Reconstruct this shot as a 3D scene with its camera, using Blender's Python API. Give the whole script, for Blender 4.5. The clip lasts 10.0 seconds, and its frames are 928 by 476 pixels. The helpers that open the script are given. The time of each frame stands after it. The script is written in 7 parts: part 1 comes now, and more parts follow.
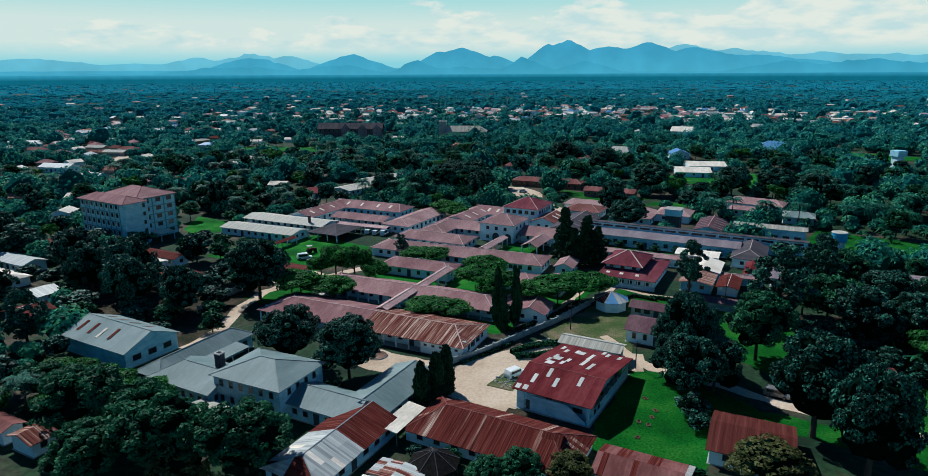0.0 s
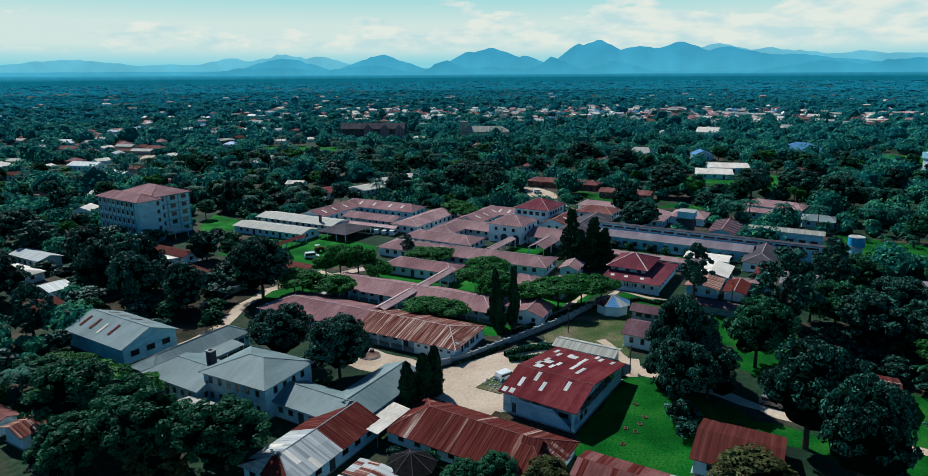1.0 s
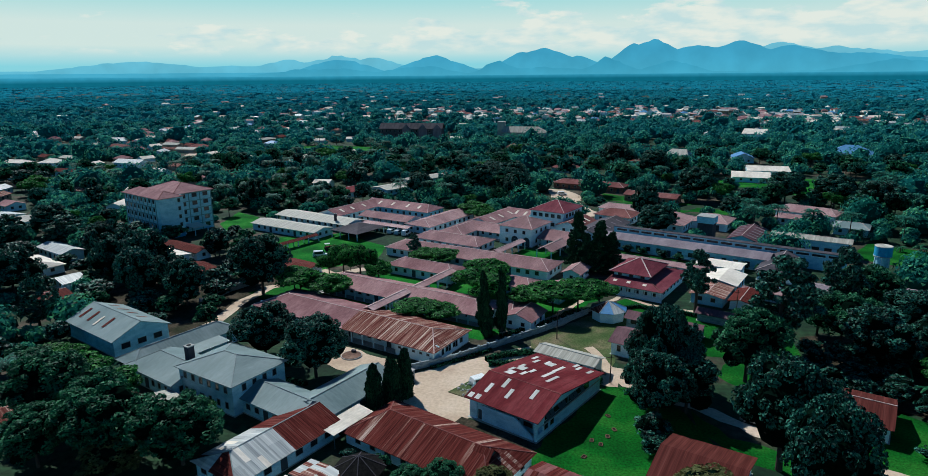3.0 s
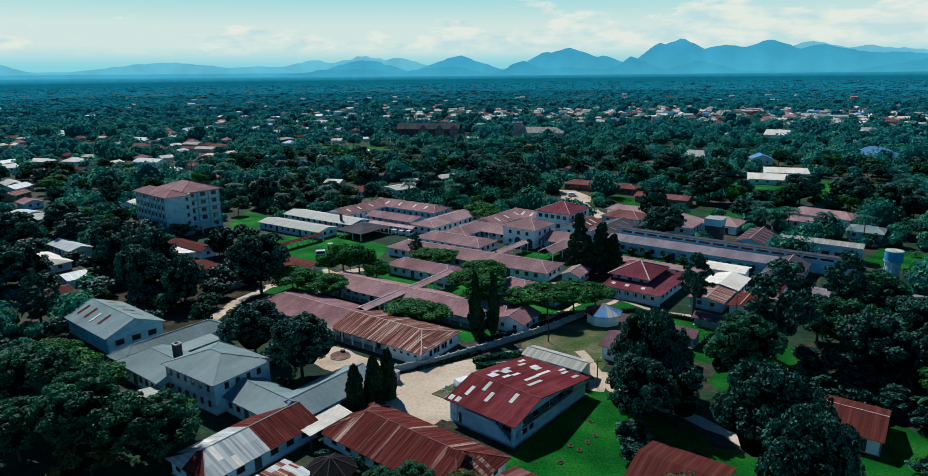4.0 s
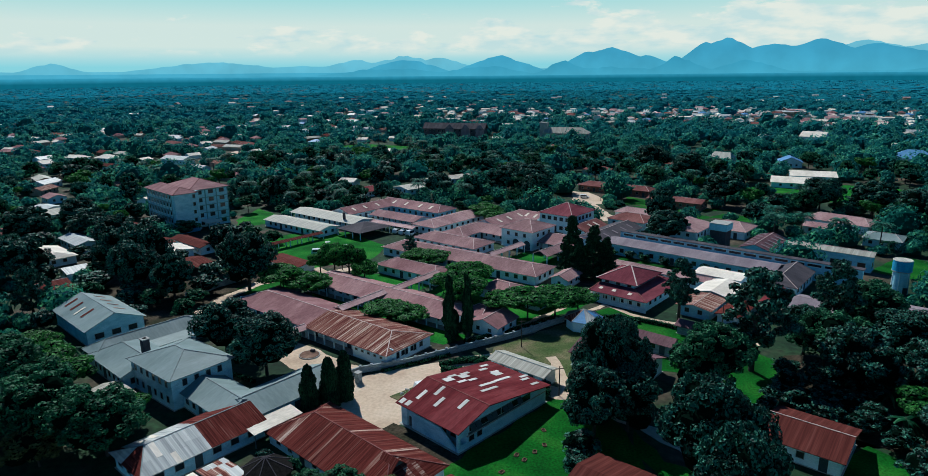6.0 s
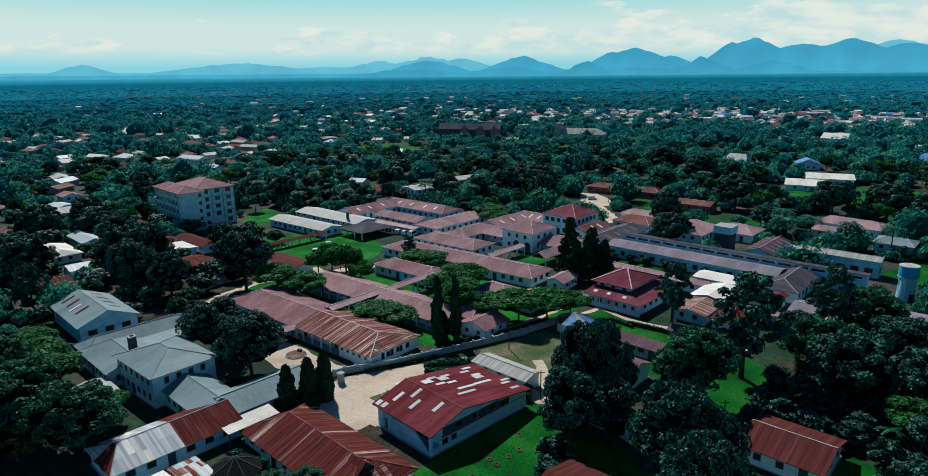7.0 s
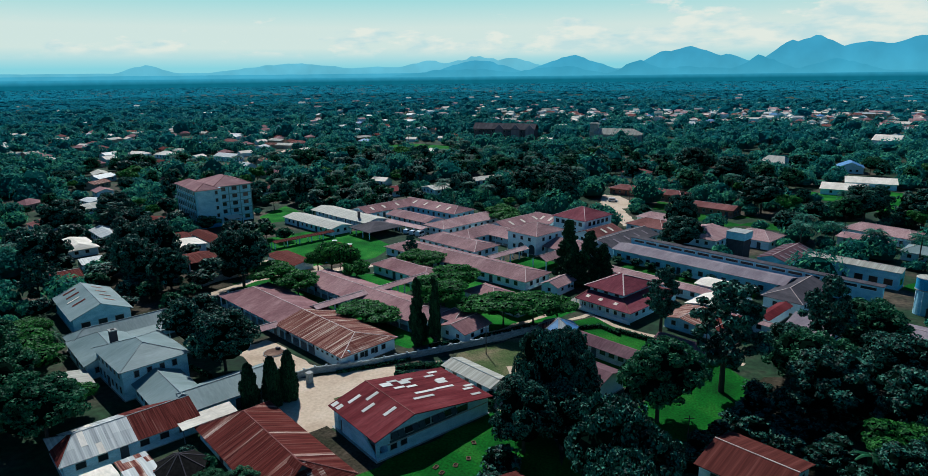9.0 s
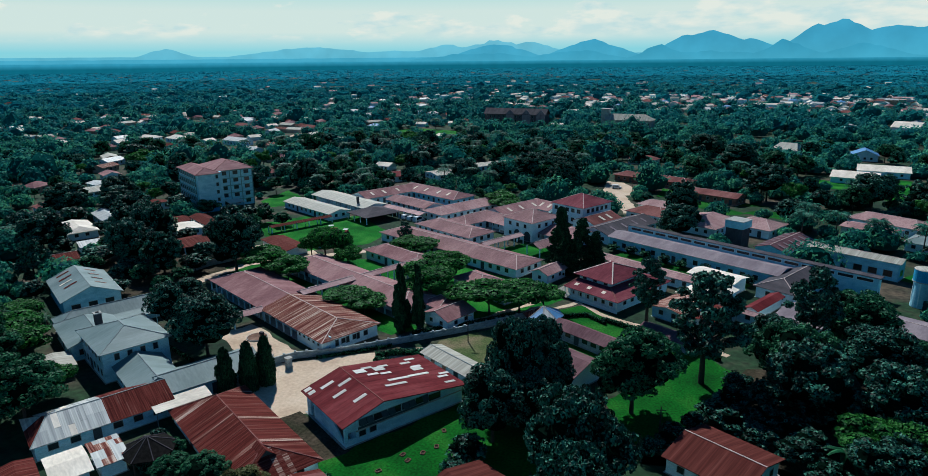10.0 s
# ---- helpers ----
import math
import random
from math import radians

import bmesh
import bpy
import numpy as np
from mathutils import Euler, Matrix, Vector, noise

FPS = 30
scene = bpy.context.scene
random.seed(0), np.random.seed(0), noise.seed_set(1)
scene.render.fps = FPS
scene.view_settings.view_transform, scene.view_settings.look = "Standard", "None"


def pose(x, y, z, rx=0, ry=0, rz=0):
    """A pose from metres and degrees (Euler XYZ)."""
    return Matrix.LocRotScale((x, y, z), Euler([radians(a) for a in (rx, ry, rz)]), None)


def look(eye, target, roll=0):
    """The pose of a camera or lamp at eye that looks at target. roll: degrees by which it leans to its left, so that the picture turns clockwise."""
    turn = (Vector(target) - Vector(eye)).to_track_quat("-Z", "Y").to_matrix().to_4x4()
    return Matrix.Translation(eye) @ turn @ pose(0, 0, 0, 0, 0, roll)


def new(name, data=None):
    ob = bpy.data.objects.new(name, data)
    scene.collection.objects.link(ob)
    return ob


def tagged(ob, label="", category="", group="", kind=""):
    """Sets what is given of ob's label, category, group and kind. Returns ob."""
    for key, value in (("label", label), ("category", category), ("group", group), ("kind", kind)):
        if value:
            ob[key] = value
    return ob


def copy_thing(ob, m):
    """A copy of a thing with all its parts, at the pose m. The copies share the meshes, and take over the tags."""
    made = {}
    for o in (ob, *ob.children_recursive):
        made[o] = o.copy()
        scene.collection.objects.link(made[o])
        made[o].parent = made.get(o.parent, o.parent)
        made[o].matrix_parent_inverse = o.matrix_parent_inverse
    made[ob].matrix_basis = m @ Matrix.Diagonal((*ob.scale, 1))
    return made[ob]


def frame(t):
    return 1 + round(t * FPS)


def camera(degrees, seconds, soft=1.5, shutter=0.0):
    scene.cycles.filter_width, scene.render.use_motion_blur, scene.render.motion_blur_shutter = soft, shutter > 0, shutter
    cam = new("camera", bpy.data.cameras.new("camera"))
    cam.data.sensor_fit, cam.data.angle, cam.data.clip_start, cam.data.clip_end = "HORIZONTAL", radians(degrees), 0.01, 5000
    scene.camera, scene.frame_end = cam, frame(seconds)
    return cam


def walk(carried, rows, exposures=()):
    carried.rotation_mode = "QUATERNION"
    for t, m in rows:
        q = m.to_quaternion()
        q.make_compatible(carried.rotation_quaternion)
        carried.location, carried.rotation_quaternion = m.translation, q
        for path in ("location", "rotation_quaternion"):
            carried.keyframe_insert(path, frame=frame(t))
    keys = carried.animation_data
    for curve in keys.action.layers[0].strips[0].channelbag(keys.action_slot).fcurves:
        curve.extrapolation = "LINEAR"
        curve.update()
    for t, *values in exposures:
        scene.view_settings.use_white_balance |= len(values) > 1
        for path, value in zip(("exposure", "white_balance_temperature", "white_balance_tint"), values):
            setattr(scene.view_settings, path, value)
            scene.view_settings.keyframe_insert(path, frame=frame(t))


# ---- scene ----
cam = camera(72.2, 10.0, 0.78)
PATH = [
    (0, (-0.775, -0.365, 58.467), (-0.796, 1.571, 57.965), -0.3),
    (0.5, (2.91, 0.117, 58.441), (2.844, 2.052, 57.94), -0.4),
    (1, (6.516, 0.678, 58.404), (6.405, 2.611, 57.903), -0.4),
    (1.5, (10.072, 1.343, 58.352), (9.916, 3.273, 57.851), -0.5),
    (2, (13.599, 2.106, 58.292), (13.402, 4.032, 57.791), -0.5),
    (2.5, (17.158, 2.983, 58.235), (16.924, 4.905, 57.735), -0.5),
    (4, (27.751, 5.992, 58.034), (27.407, 7.898, 57.537), -0.6),
    (4.5, (31.284, 7.095, 57.995), (30.904, 8.994, 57.498), -0.6),
    (5, (34.779, 8.29, 57.95), (34.368, 10.183, 57.454), -0.6),
    (5.5, (38.229, 9.562, 57.898), (37.791, 11.449, 57.401), -0.6),
    (7, (48.624, 13.697, 57.629), (48.091, 15.56, 57.135), -0.6),
    (7.5, (52.104, 15.223, 57.574), (51.53, 17.074, 57.08), -0.7),
    (8, (55.521, 16.856, 57.519), (54.905, 18.694, 57.025), -0.7),
    (8.5, (58.91, 18.632, 57.475), (58.261, 20.458, 56.983), -0.7),
    (9, (62.219, 20.446, 57.439), (61.541, 22.262, 56.945), -0.7),
    (9.5, (65.458, 22.269, 57.406), (64.753, 24.069, 56.893), -0.7),
    (10, (68.632, 24.126, 57.396), (67.907, 25.911, 56.858), -0.6),
]
walk(cam, [(t, look(eye, target, roll)) for t, eye, target, roll in PATH], [(0, -0.24, 5750, 4), (10, -0.24, 5750, 4)])


# ---- light ----
SUN_AZ, SUN_EL = math.atan2(-0.595, 0.804), radians(45)
world = bpy.data.worlds.new("sky")
scene.world = world
world.use_nodes = True
wn, wl = world.node_tree.nodes, world.node_tree.links
wn.clear()


def build_sky():
    """Clear sky above; pale haze towards the horizon, and low broken cloud in it."""
    def node(kind, *links, **sets):
        x = wn.new(kind)
        for k, v in sets.items():
            x.inputs[int(k[1:])].default_value = v
        for k, out in links:
            wl.new(out, x.inputs[k])
        return x

    def fade(value, lo, hi, a, b, smooth=False):
        x = node("ShaderNodeMapRange", (0, value), _1=lo, _2=hi, _3=a, _4=b)
        if smooth:
            x.interpolation_type = "SMOOTHSTEP"
        return x.outputs[0]

    sky = wn.new("ShaderNodeTexSky")
    sky.sky_type, sky.sun_disc = "NISHITA", False
    sky.sun_elevation, sky.sun_rotation, sky.altitude = SUN_EL, SUN_AZ, 2500
    sky.air_density, sky.dust_density, sky.ozone_density = 1.0, 0.8, 2.0
    tint = wn.new("ShaderNodeMix")
    tint.data_type, tint.blend_type = "RGBA", "MULTIPLY"
    tint.inputs[0].default_value, tint.inputs[7].default_value = 1.0, (0.30, 0.93, 1.30, 1)
    wl.new(sky.outputs[0], tint.inputs[6])
    clear = node("ShaderNodeBackground", (0, tint.outputs[2]), _1=0.062)
    coord = wn.new("ShaderNodeTexCoord")
    up = node("ShaderNodeSeparateXYZ", (0, coord.outputs["Generated"])).outputs[2]
    # haze: cream at the horizon, cyan higher up
    ramp = node("ShaderNodeValToRGB", (0, fade(up, 0.0, 0.16, 0.0, 1.0)))
    e = ramp.color_ramp.elements
    e[0].position, e[0].color = 0.09, (0.36, 0.77, 0.79, 1)
    e[1].position, e[1].color = 0.80, (0.34, 0.80, 0.765, 1)
    for place in (0.26, 0.44):
        e.new(place).color = (0.86, 0.925, 0.79, 1)
    haze = node("ShaderNodeBackground", (0, ramp.outputs[0]), _1=0.99)
    low = node("ShaderNodeMixShader", (0, fade(up, 0.125, 0.20, 0.96, 0.0, True)), (1, clear.outputs[0]), (2, haze.outputs[0]))
    # cloud: a broken bank, low and thin to the west, piled higher to the east
    side = node("ShaderNodeSeparateXYZ", (0, coord.outputs["Generated"])).outputs[0]
    top = fade(side, -0.55, 0.32, 0.050, 0.108)
    under = node("ShaderNodeMath", (0, top), (1, up))
    under.operation = "SUBTRACT"
    stretch = node("ShaderNodeMapping", (0, coord.outputs["Generated"]))
    stretch.inputs["Scale"].default_value = (4.2, 4.2, 13.0)
    puff = node("ShaderNodeTexNoise", (0, stretch.outputs[0]))
    puff.inputs["Scale"].default_value, puff.inputs["Detail"].default_value, puff.inputs["Roughness"].default_value = 2.6, 12.0, 0.58
    total = node("ShaderNodeMath", (0, puff.outputs["Fac"]), (1, fade(under.outputs[0], -0.06, 0.05, -0.26, 0.20)))
    shade = node("ShaderNodeTexNoise", (0, stretch.outputs[0]))
    shade.inputs["Scale"].default_value, shade.inputs["Detail"].default_value = 5.0, 9.0
    cream = node("ShaderNodeMix", (0, fade(shade.outputs["Fac"], 0.36, 0.58, 0.0, 1.0)))
    cream.data_type = "RGBA"
    cream.inputs[6].default_value, cream.inputs[7].default_value = (0.70, 0.85, 0.79, 1), (1.0, 0.965, 0.81, 1)
    cloud = node("ShaderNodeBackground", (0, cream.outputs[2]), _1=0.99)
    cover = node("ShaderNodeMath", (0, fade(total.outputs[0], 0.50, 0.58, 0.0, 0.97, True)), (1, fade(up, 0.024, 0.046, 0.0, 1.0, True)))
    cover.operation = "MULTIPLY"
    mix = node("ShaderNodeMixShader", (0, cover.outputs[0]), (1, low.outputs[0]), (2, cloud.outputs[0]))
    node("ShaderNodeOutputWorld", (0, mix.outputs[0]))


build_sky()
sun = new("sun", bpy.data.lights.new("sun", "SUN"))
sun.data.energy, sun.data.angle, sun.data.color = 5.6, radians(0.5), (1.0, 0.94, 0.86)
toward = Vector((math.sin(SUN_AZ) * math.cos(SUN_EL), math.cos(SUN_AZ) * math.cos(SUN_EL), math.sin(SUN_EL)))
sun.matrix_world = look(toward * 100, (0, 0, 0))


# ---- materials ----
def material(name, colours, rough=0.8, scale=0.6, stretch=(1, 1, 1), fine=9.0, fine_amount=0.25, bump=0.0, bump_scale=20.0,
             metal=0.0, spread=0.0, ribs=0.0, island=False, specular=0.2, through_light=0.0):
    """Colours run along a stretched noise; fine grain over it; spread: lightness from object to object; ribs: metres of a corrugation."""
    m = bpy.data.materials.new(name)
    m.use_nodes = True
    n, l = m.node_tree.nodes, m.node_tree.links
    b = n["Principled BSDF"]
    b.inputs["Roughness"].default_value, b.inputs["Metallic"].default_value = rough, metal
    b.inputs["Specular IOR Level"].default_value = specular
    tc = n.new("ShaderNodeTexCoord")
    mp = n.new("ShaderNodeMapping")
    mp.inputs["Scale"].default_value = stretch
    l.new(tc.outputs["Object"], mp.inputs["Vector"])
    big = n.new("ShaderNodeTexNoise")
    big.inputs["Scale"].default_value, big.inputs["Detail"].default_value = scale, 6.0
    l.new(mp.outputs[0], big.inputs["Vector"])
    ramp = n.new("ShaderNodeValToRGB")
    els = ramp.color_ramp.elements
    for k, c in enumerate(colours):
        p = 0.32 + 0.36 * k / max(1, len(colours) - 1)
        e = els[k] if k < 2 else els.new(p)
        e.position, e.color = p, (*c, 1)
    fac = big.outputs["Fac"]
    if spread:
        rnd = n.new("ShaderNodeNewGeometry" if island else "ShaderNodeObjectInfo")
        shift = n.new("ShaderNodeMath")
        shift.operation = "MULTIPLY_ADD"
        shift.inputs[1].default_value, shift.inputs[2].default_value = spread, -spread / 2
        l.new(rnd.outputs["Random Per Island" if island else "Random"], shift.inputs[0])
        plus = n.new("ShaderNodeMath")
        l.new(fac, plus.inputs[0])
        l.new(shift.outputs[0], plus.inputs[1])
        fac = plus.outputs[0]
    l.new(fac, ramp.inputs[0])
    grain = n.new("ShaderNodeTexNoise")
    grain.inputs["Scale"].default_value, grain.inputs["Detail"].default_value = fine, 5.0
    l.new(mp.outputs[0], grain.inputs["Vector"])
    mr = n.new("ShaderNodeMapRange")
    for k, v in enumerate((0.3, 0.7, 1 - fine_amount, 1 + fine_amount)):
        mr.inputs[1 + k].default_value = v
    l.new(grain.outputs["Fac"], mr.inputs[0])
    mul = n.new("ShaderNodeMix")
    mul.data_type, mul.blend_type = "RGBA", "MULTIPLY"
    mul.inputs[0].default_value = 1.0
    l.new(ramp.outputs[0], mul.inputs[6])
    l.new(mr.outputs[0], mul.inputs[7])
    l.new(mul.outputs[2], b.inputs["Base Color"])
    if bump or ribs:
        bp = n.new("ShaderNodeBump")
        bp.inputs["Strength"].default_value = bump or 0.16
        bp.inputs["Distance"].default_value = 0.05
        if ribs:
            wave = n.new("ShaderNodeTexWave")
            wave.inputs["Scale"].default_value = 0.314 / ribs
            l.new(tc.outputs["Object"], wave.inputs["Vector"])
            l.new(wave.outputs["Fac"], bp.inputs["Height"])
        else:
            rough_noise = n.new("ShaderNodeTexNoise")
            rough_noise.inputs["Scale"].default_value = bump_scale
            l.new(tc.outputs["Object"], rough_noise.inputs["Vector"])
            l.new(rough_noise.outputs["Fac"], bp.inputs["Height"])
        l.new(bp.outputs[0], b.inputs["Normal"])
    if through_light:
        # thin leaves let sunlight through
        tr, mx = n.new("ShaderNodeBsdfTranslucent"), n.new("ShaderNodeMixShader")
        mx.inputs[0].default_value = through_light
        l.new(mul.outputs[2], tr.inputs[0])
        l.new(b.outputs[0], mx.inputs[1])
        l.new(tr.outputs[0], mx.inputs[2])
        l.new(mx.outputs[0], n["Material Output"].inputs[0])
    return m


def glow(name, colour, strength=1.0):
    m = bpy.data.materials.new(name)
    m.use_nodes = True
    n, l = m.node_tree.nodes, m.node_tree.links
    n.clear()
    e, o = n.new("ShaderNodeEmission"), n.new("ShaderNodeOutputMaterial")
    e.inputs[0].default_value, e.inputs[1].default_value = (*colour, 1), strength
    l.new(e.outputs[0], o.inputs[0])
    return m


DOWN = (2.2, 0.05, 0.05)
M = dict(
    pink=material("pink_roof_paint", [(0.20, 0.098, 0.102), (0.255, 0.135, 0.138), (0.325, 0.188, 0.186)], 0.9, 0.35, (1, 0.35, 0.35), 3.0, 0.2, spread=0.25, ribs=0.9, specular=0.06),
    palepink=material("pale_pink_roof_paint", [(0.36, 0.215, 0.21), (0.44, 0.28, 0.27), (0.52, 0.35, 0.335)], 0.9, 0.35, (1, 0.35, 0.35), 3.0, 0.16, spread=0.15, ribs=0.9, specular=0.06),
    red=material("red_roof_paint", [(0.088, 0.011, 0.015), (0.125, 0.018, 0.022), (0.165, 0.034, 0.038)], 0.85, 0.35, (1, 0.3, 0.3), 3.0, 0.2, spread=0.15, ribs=0.9, specular=0.06),
    # pink roof paint lightened: distance haze put into the farther roofs' colour
    hazepink=material("hazed_pink_roof_paint", [(0.225, 0.128, 0.130), (0.29, 0.172, 0.172), (0.37, 0.236, 0.230)], 0.9, 0.35, (1, 0.35, 0.35), 3.0, 0.22, spread=0.3, ribs=0.9, specular=0.06),
    claret=material("claret_roof_paint", [(0.115, 0.024, 0.036), (0.155, 0.036, 0.050), (0.20, 0.058, 0.072)], 0.85, 0.35, (1, 0.3, 0.3), 3.0, 0.18, spread=0.12, ribs=0.9, specular=0.06),
    plum=material("dull_plum_roof_paint", [(0.088, 0.046, 0.056), (0.118, 0.062, 0.074), (0.155, 0.088, 0.098)], 0.9, 0.4, (1, 0.3, 0.3), 3.0, 0.2, spread=0.2, ribs=0.9, specular=0.06),
    oxide=material("oxide_red_roof_sheet", [(0.070, 0.018, 0.015), (0.098, 0.027, 0.022), (0.135, 0.044, 0.036)], 0.9, 0.9, DOWN, 4.0, 0.25, spread=0.16, ribs=0.6, specular=0.05),
    maroon=material("maroon_roof_paint", [(0.125, 0.045, 0.042), (0.175, 0.068, 0.062), (0.23, 0.10, 0.092)], 0.9, 0.4, (1, 0.3, 0.3), 3.0, 0.2, spread=0.2, ribs=0.9, specular=0.06),
    rust=material("rusted_sheet", [(0.045, 0.009, 0.008), (0.07, 0.013, 0.011), (0.095, 0.019, 0.015), (0.112, 0.024, 0.019), (0.122, 0.031, 0.025), (0.17, 0.075, 0.06)], 0.85, 2.3, DOWN, 6.0, 0.35, spread=0.07, ribs=0.3, specular=0.04),
    rustpale=material("pale_rusted_sheet", [(0.065, 0.013, 0.011), (0.12, 0.032, 0.025), (0.175, 0.066, 0.050), (0.27, 0.155, 0.122), (0.52, 0.41, 0.34)], 0.85, 2.1, DOWN, 6.0, 0.35, spread=0.14, ribs=0.3, specular=0.05),
    grey=material("grey_painted_sheet", [(0.118, 0.172, 0.172), (0.158, 0.218, 0.218), (0.205, 0.266, 0.264)], 0.6, 0.3, (1, 0.3, 0.3), 3.0, 0.09, spread=0.15, ribs=0.8, specular=0.15),
    zinc=material("galvanised_sheet", [(0.26, 0.28, 0.28), (0.38, 0.40, 0.39), (0.52, 0.53, 0.50)], 0.55, 0.8, DOWN, 3.0, 0.18, spread=0.2, ribs=0.3),
    white=material("white_roof_sheet", [(0.58, 0.52, 0.43), (0.69, 0.62, 0.52), (0.77, 0.70, 0.60)], 0.75, 0.4, (1, 0.3, 0.3), 3.0, 0.12, spread=0.15, ribs=0.8, specular=0.08),
    cream=material("cream_roof_sheet", [(0.29, 0.28, 0.235), (0.39, 0.375, 0.32), (0.50, 0.48, 0.41)], 0.8, 0.8, DOWN, 3.0, 0.18, spread=0.25, ribs=0.8, specular=0.1),
    slate=material("dark_grey_roof_sheet", [(0.048, 0.045, 0.053), (0.066, 0.060, 0.070), (0.09, 0.08, 0.09)], 0.85, 0.4, (1, 0.3, 0.3), 3.0, 0.16, spread=0.15, ribs=0.8, specular=0.08),
    lilac=material("faded_lilac_roof_sheet", [(0.165, 0.135, 0.155), (0.21, 0.175, 0.195), (0.26, 0.22, 0.235)], 0.85, 0.4, (1, 0.3, 0.3), 3.0, 0.14, spread=0.15, ribs=0.8, specular=0.08),
    blue=material("blue_roof_sheet", [(0.05, 0.16, 0.34), (0.07, 0.21, 0.42), (0.10, 0.27, 0.46)], 0.6, 0.5, (1, 1, 1), 3.0, 0.12, spread=0.15),
    wall=material("white_lime_wash", [(0.58, 0.77, 0.81), (0.68, 0.85, 0.885), (0.76, 0.89, 0.915)], 0.95, 0.5, (1, 1, 2), 4.0, 0.10, spread=0.12, specular=0.1),
    wallteal=material("pale_teal_wall_paint", [(0.28, 0.51, 0.59), (0.37, 0.62, 0.69), (0.46, 0.70, 0.76)], 0.95, 0.5, (1, 1, 2), 4.0, 0.14, spread=0.12, specular=0.1),
    wallblue=material("pale_blue_wall_paint", [(0.25, 0.54, 0.66), (0.33, 0.63, 0.74), (0.41, 0.70, 0.79)], 0.95, 0.5, (1, 1, 2), 4.0, 0.10, spread=0.12, specular=0.1),
    wallcream=material("cream_wall_paint", [(0.62, 0.66, 0.60), (0.72, 0.75, 0.68), (0.80, 0.81, 0.74)], 0.9, 0.5, (1, 1, 2), 4.0, 0.10, spread=0.12),
    trimblue=material("blue_green_trim_paint", [(0.12, 0.24, 0.24), (0.16, 0.30, 0.29)], 0.8),
    oldwall=material("weathered_wash", [(0.20, 0.24, 0.25), (0.29, 0.34, 0.355), (0.38, 0.43, 0.44)], 0.95, 0.6, (1, 1, 2.5), 4.0, 0.2, specular=0.05),
    brick=material("fired_brick", [(0.16, 0.07, 0.05), (0.24, 0.11, 0.08), (0.30, 0.16, 0.12)], 0.9, 0.8, fine=8.0),
    mud=material("mud_plaster", [(0.26, 0.18, 0.12), (0.36, 0.26, 0.19), (0.45, 0.37, 0.30)], 0.95, 0.3, spread=0.5),
    glass=material("dark_window_glass", [(0.012, 0.018, 0.022), (0.02, 0.03, 0.035)], 0.12, specular=0.5),
    frame=material("window_frame_paint", [(0.22, 0.30, 0.31), (0.30, 0.38, 0.38)], 0.7),
    door=material("dark_door_paint", [(0.03, 0.05, 0.06), (0.05, 0.07, 0.08)], 0.6),
    cap=material("pale_ridge_cap", [(0.44, 0.33, 0.31), (0.55, 0.45, 0.42)], 0.7),
    capgrey=material("zinc_ridge_cap", [(0.19, 0.235, 0.235), (0.25, 0.29, 0.29)], 0.7, specular=0.1),
    patch=material("pale_replacement_sheet", [(0.42, 0.42, 0.39), (0.58, 0.57, 0.53), (0.68, 0.67, 0.63)], 0.7, 0.9, DOWN, 3.0, 0.15, spread=0.3, specular=0.1),
    leaf=material("dark_mango_leaves", [(0.002, 0.018, 0.012), (0.009, 0.062, 0.042), (0.044, 0.185, 0.124)], 0.58, 1.2, fine=6.0, fine_amount=0.4, spread=0.8, island=True, specular=0.14, through_light=0.05),
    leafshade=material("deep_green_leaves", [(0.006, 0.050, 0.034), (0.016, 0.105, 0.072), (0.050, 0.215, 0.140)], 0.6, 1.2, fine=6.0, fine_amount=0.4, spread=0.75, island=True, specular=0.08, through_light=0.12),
    leafmid=material("green_leaves", [(0.005, 0.052, 0.024), (0.015, 0.102, 0.046), (0.040, 0.180, 0.078)], 0.6, 1.2, fine=6.0, fine_amount=0.4, spread=0.7, island=True, specular=0.10, through_light=0.18),
    leaflight=material("fresh_green_leaves", [(0.008, 0.070, 0.016), (0.024, 0.140, 0.028), (0.060, 0.245, 0.046)], 0.55, 1.2, fine=6.0, fine_amount=0.35, spread=0.6, island=True, specular=0.1, through_light=0.35),
    leafolive=material("olive_leaves", [(0.06, 0.07, 0.02), (0.09, 0.105, 0.035), (0.13, 0.14, 0.05)], 0.55, 1.2, fine=6.0, fine_amount=0.3, spread=0.5, island=True, specular=0.1, through_light=0.3),
    leafdark=material("conifer_needles", [(0.003, 0.022, 0.011), (0.007, 0.040, 0.019), (0.020, 0.080, 0.032)], 0.7, 1.2, fine=6.0, fine_amount=0.35, spread=0.6, island=True, specular=0.06),
    # shade inside crowns and hedges, put into a near-black colour
    core=material("inner_leaf_shade", [(0.001, 0.005, 0.003), (0.003, 0.009, 0.006)], 0.95, 1.0, specular=0.0),
    bark=material("grey_brown_bark", [(0.05, 0.038, 0.030), (0.10, 0.08, 0.065)], 0.95, 2.0, (1, 1, 0.2)),
    grass=material("mown_grass", [(0.005, 0.070, 0.008), (0.011, 0.125, 0.012), (0.036, 0.180, 0.022)], 0.95, 0.12, fine=2.5, fine_amount=0.4, specular=0.05),
    # grass a quarter darker: tree shade put into the hall and garden lawns
    grassdark=material("darkened_grass", [(0.004, 0.050, 0.006), (0.008, 0.090, 0.009), (0.026, 0.132, 0.016)], 0.95, 0.12, fine=2.5, fine_amount=0.45, specular=0.05),
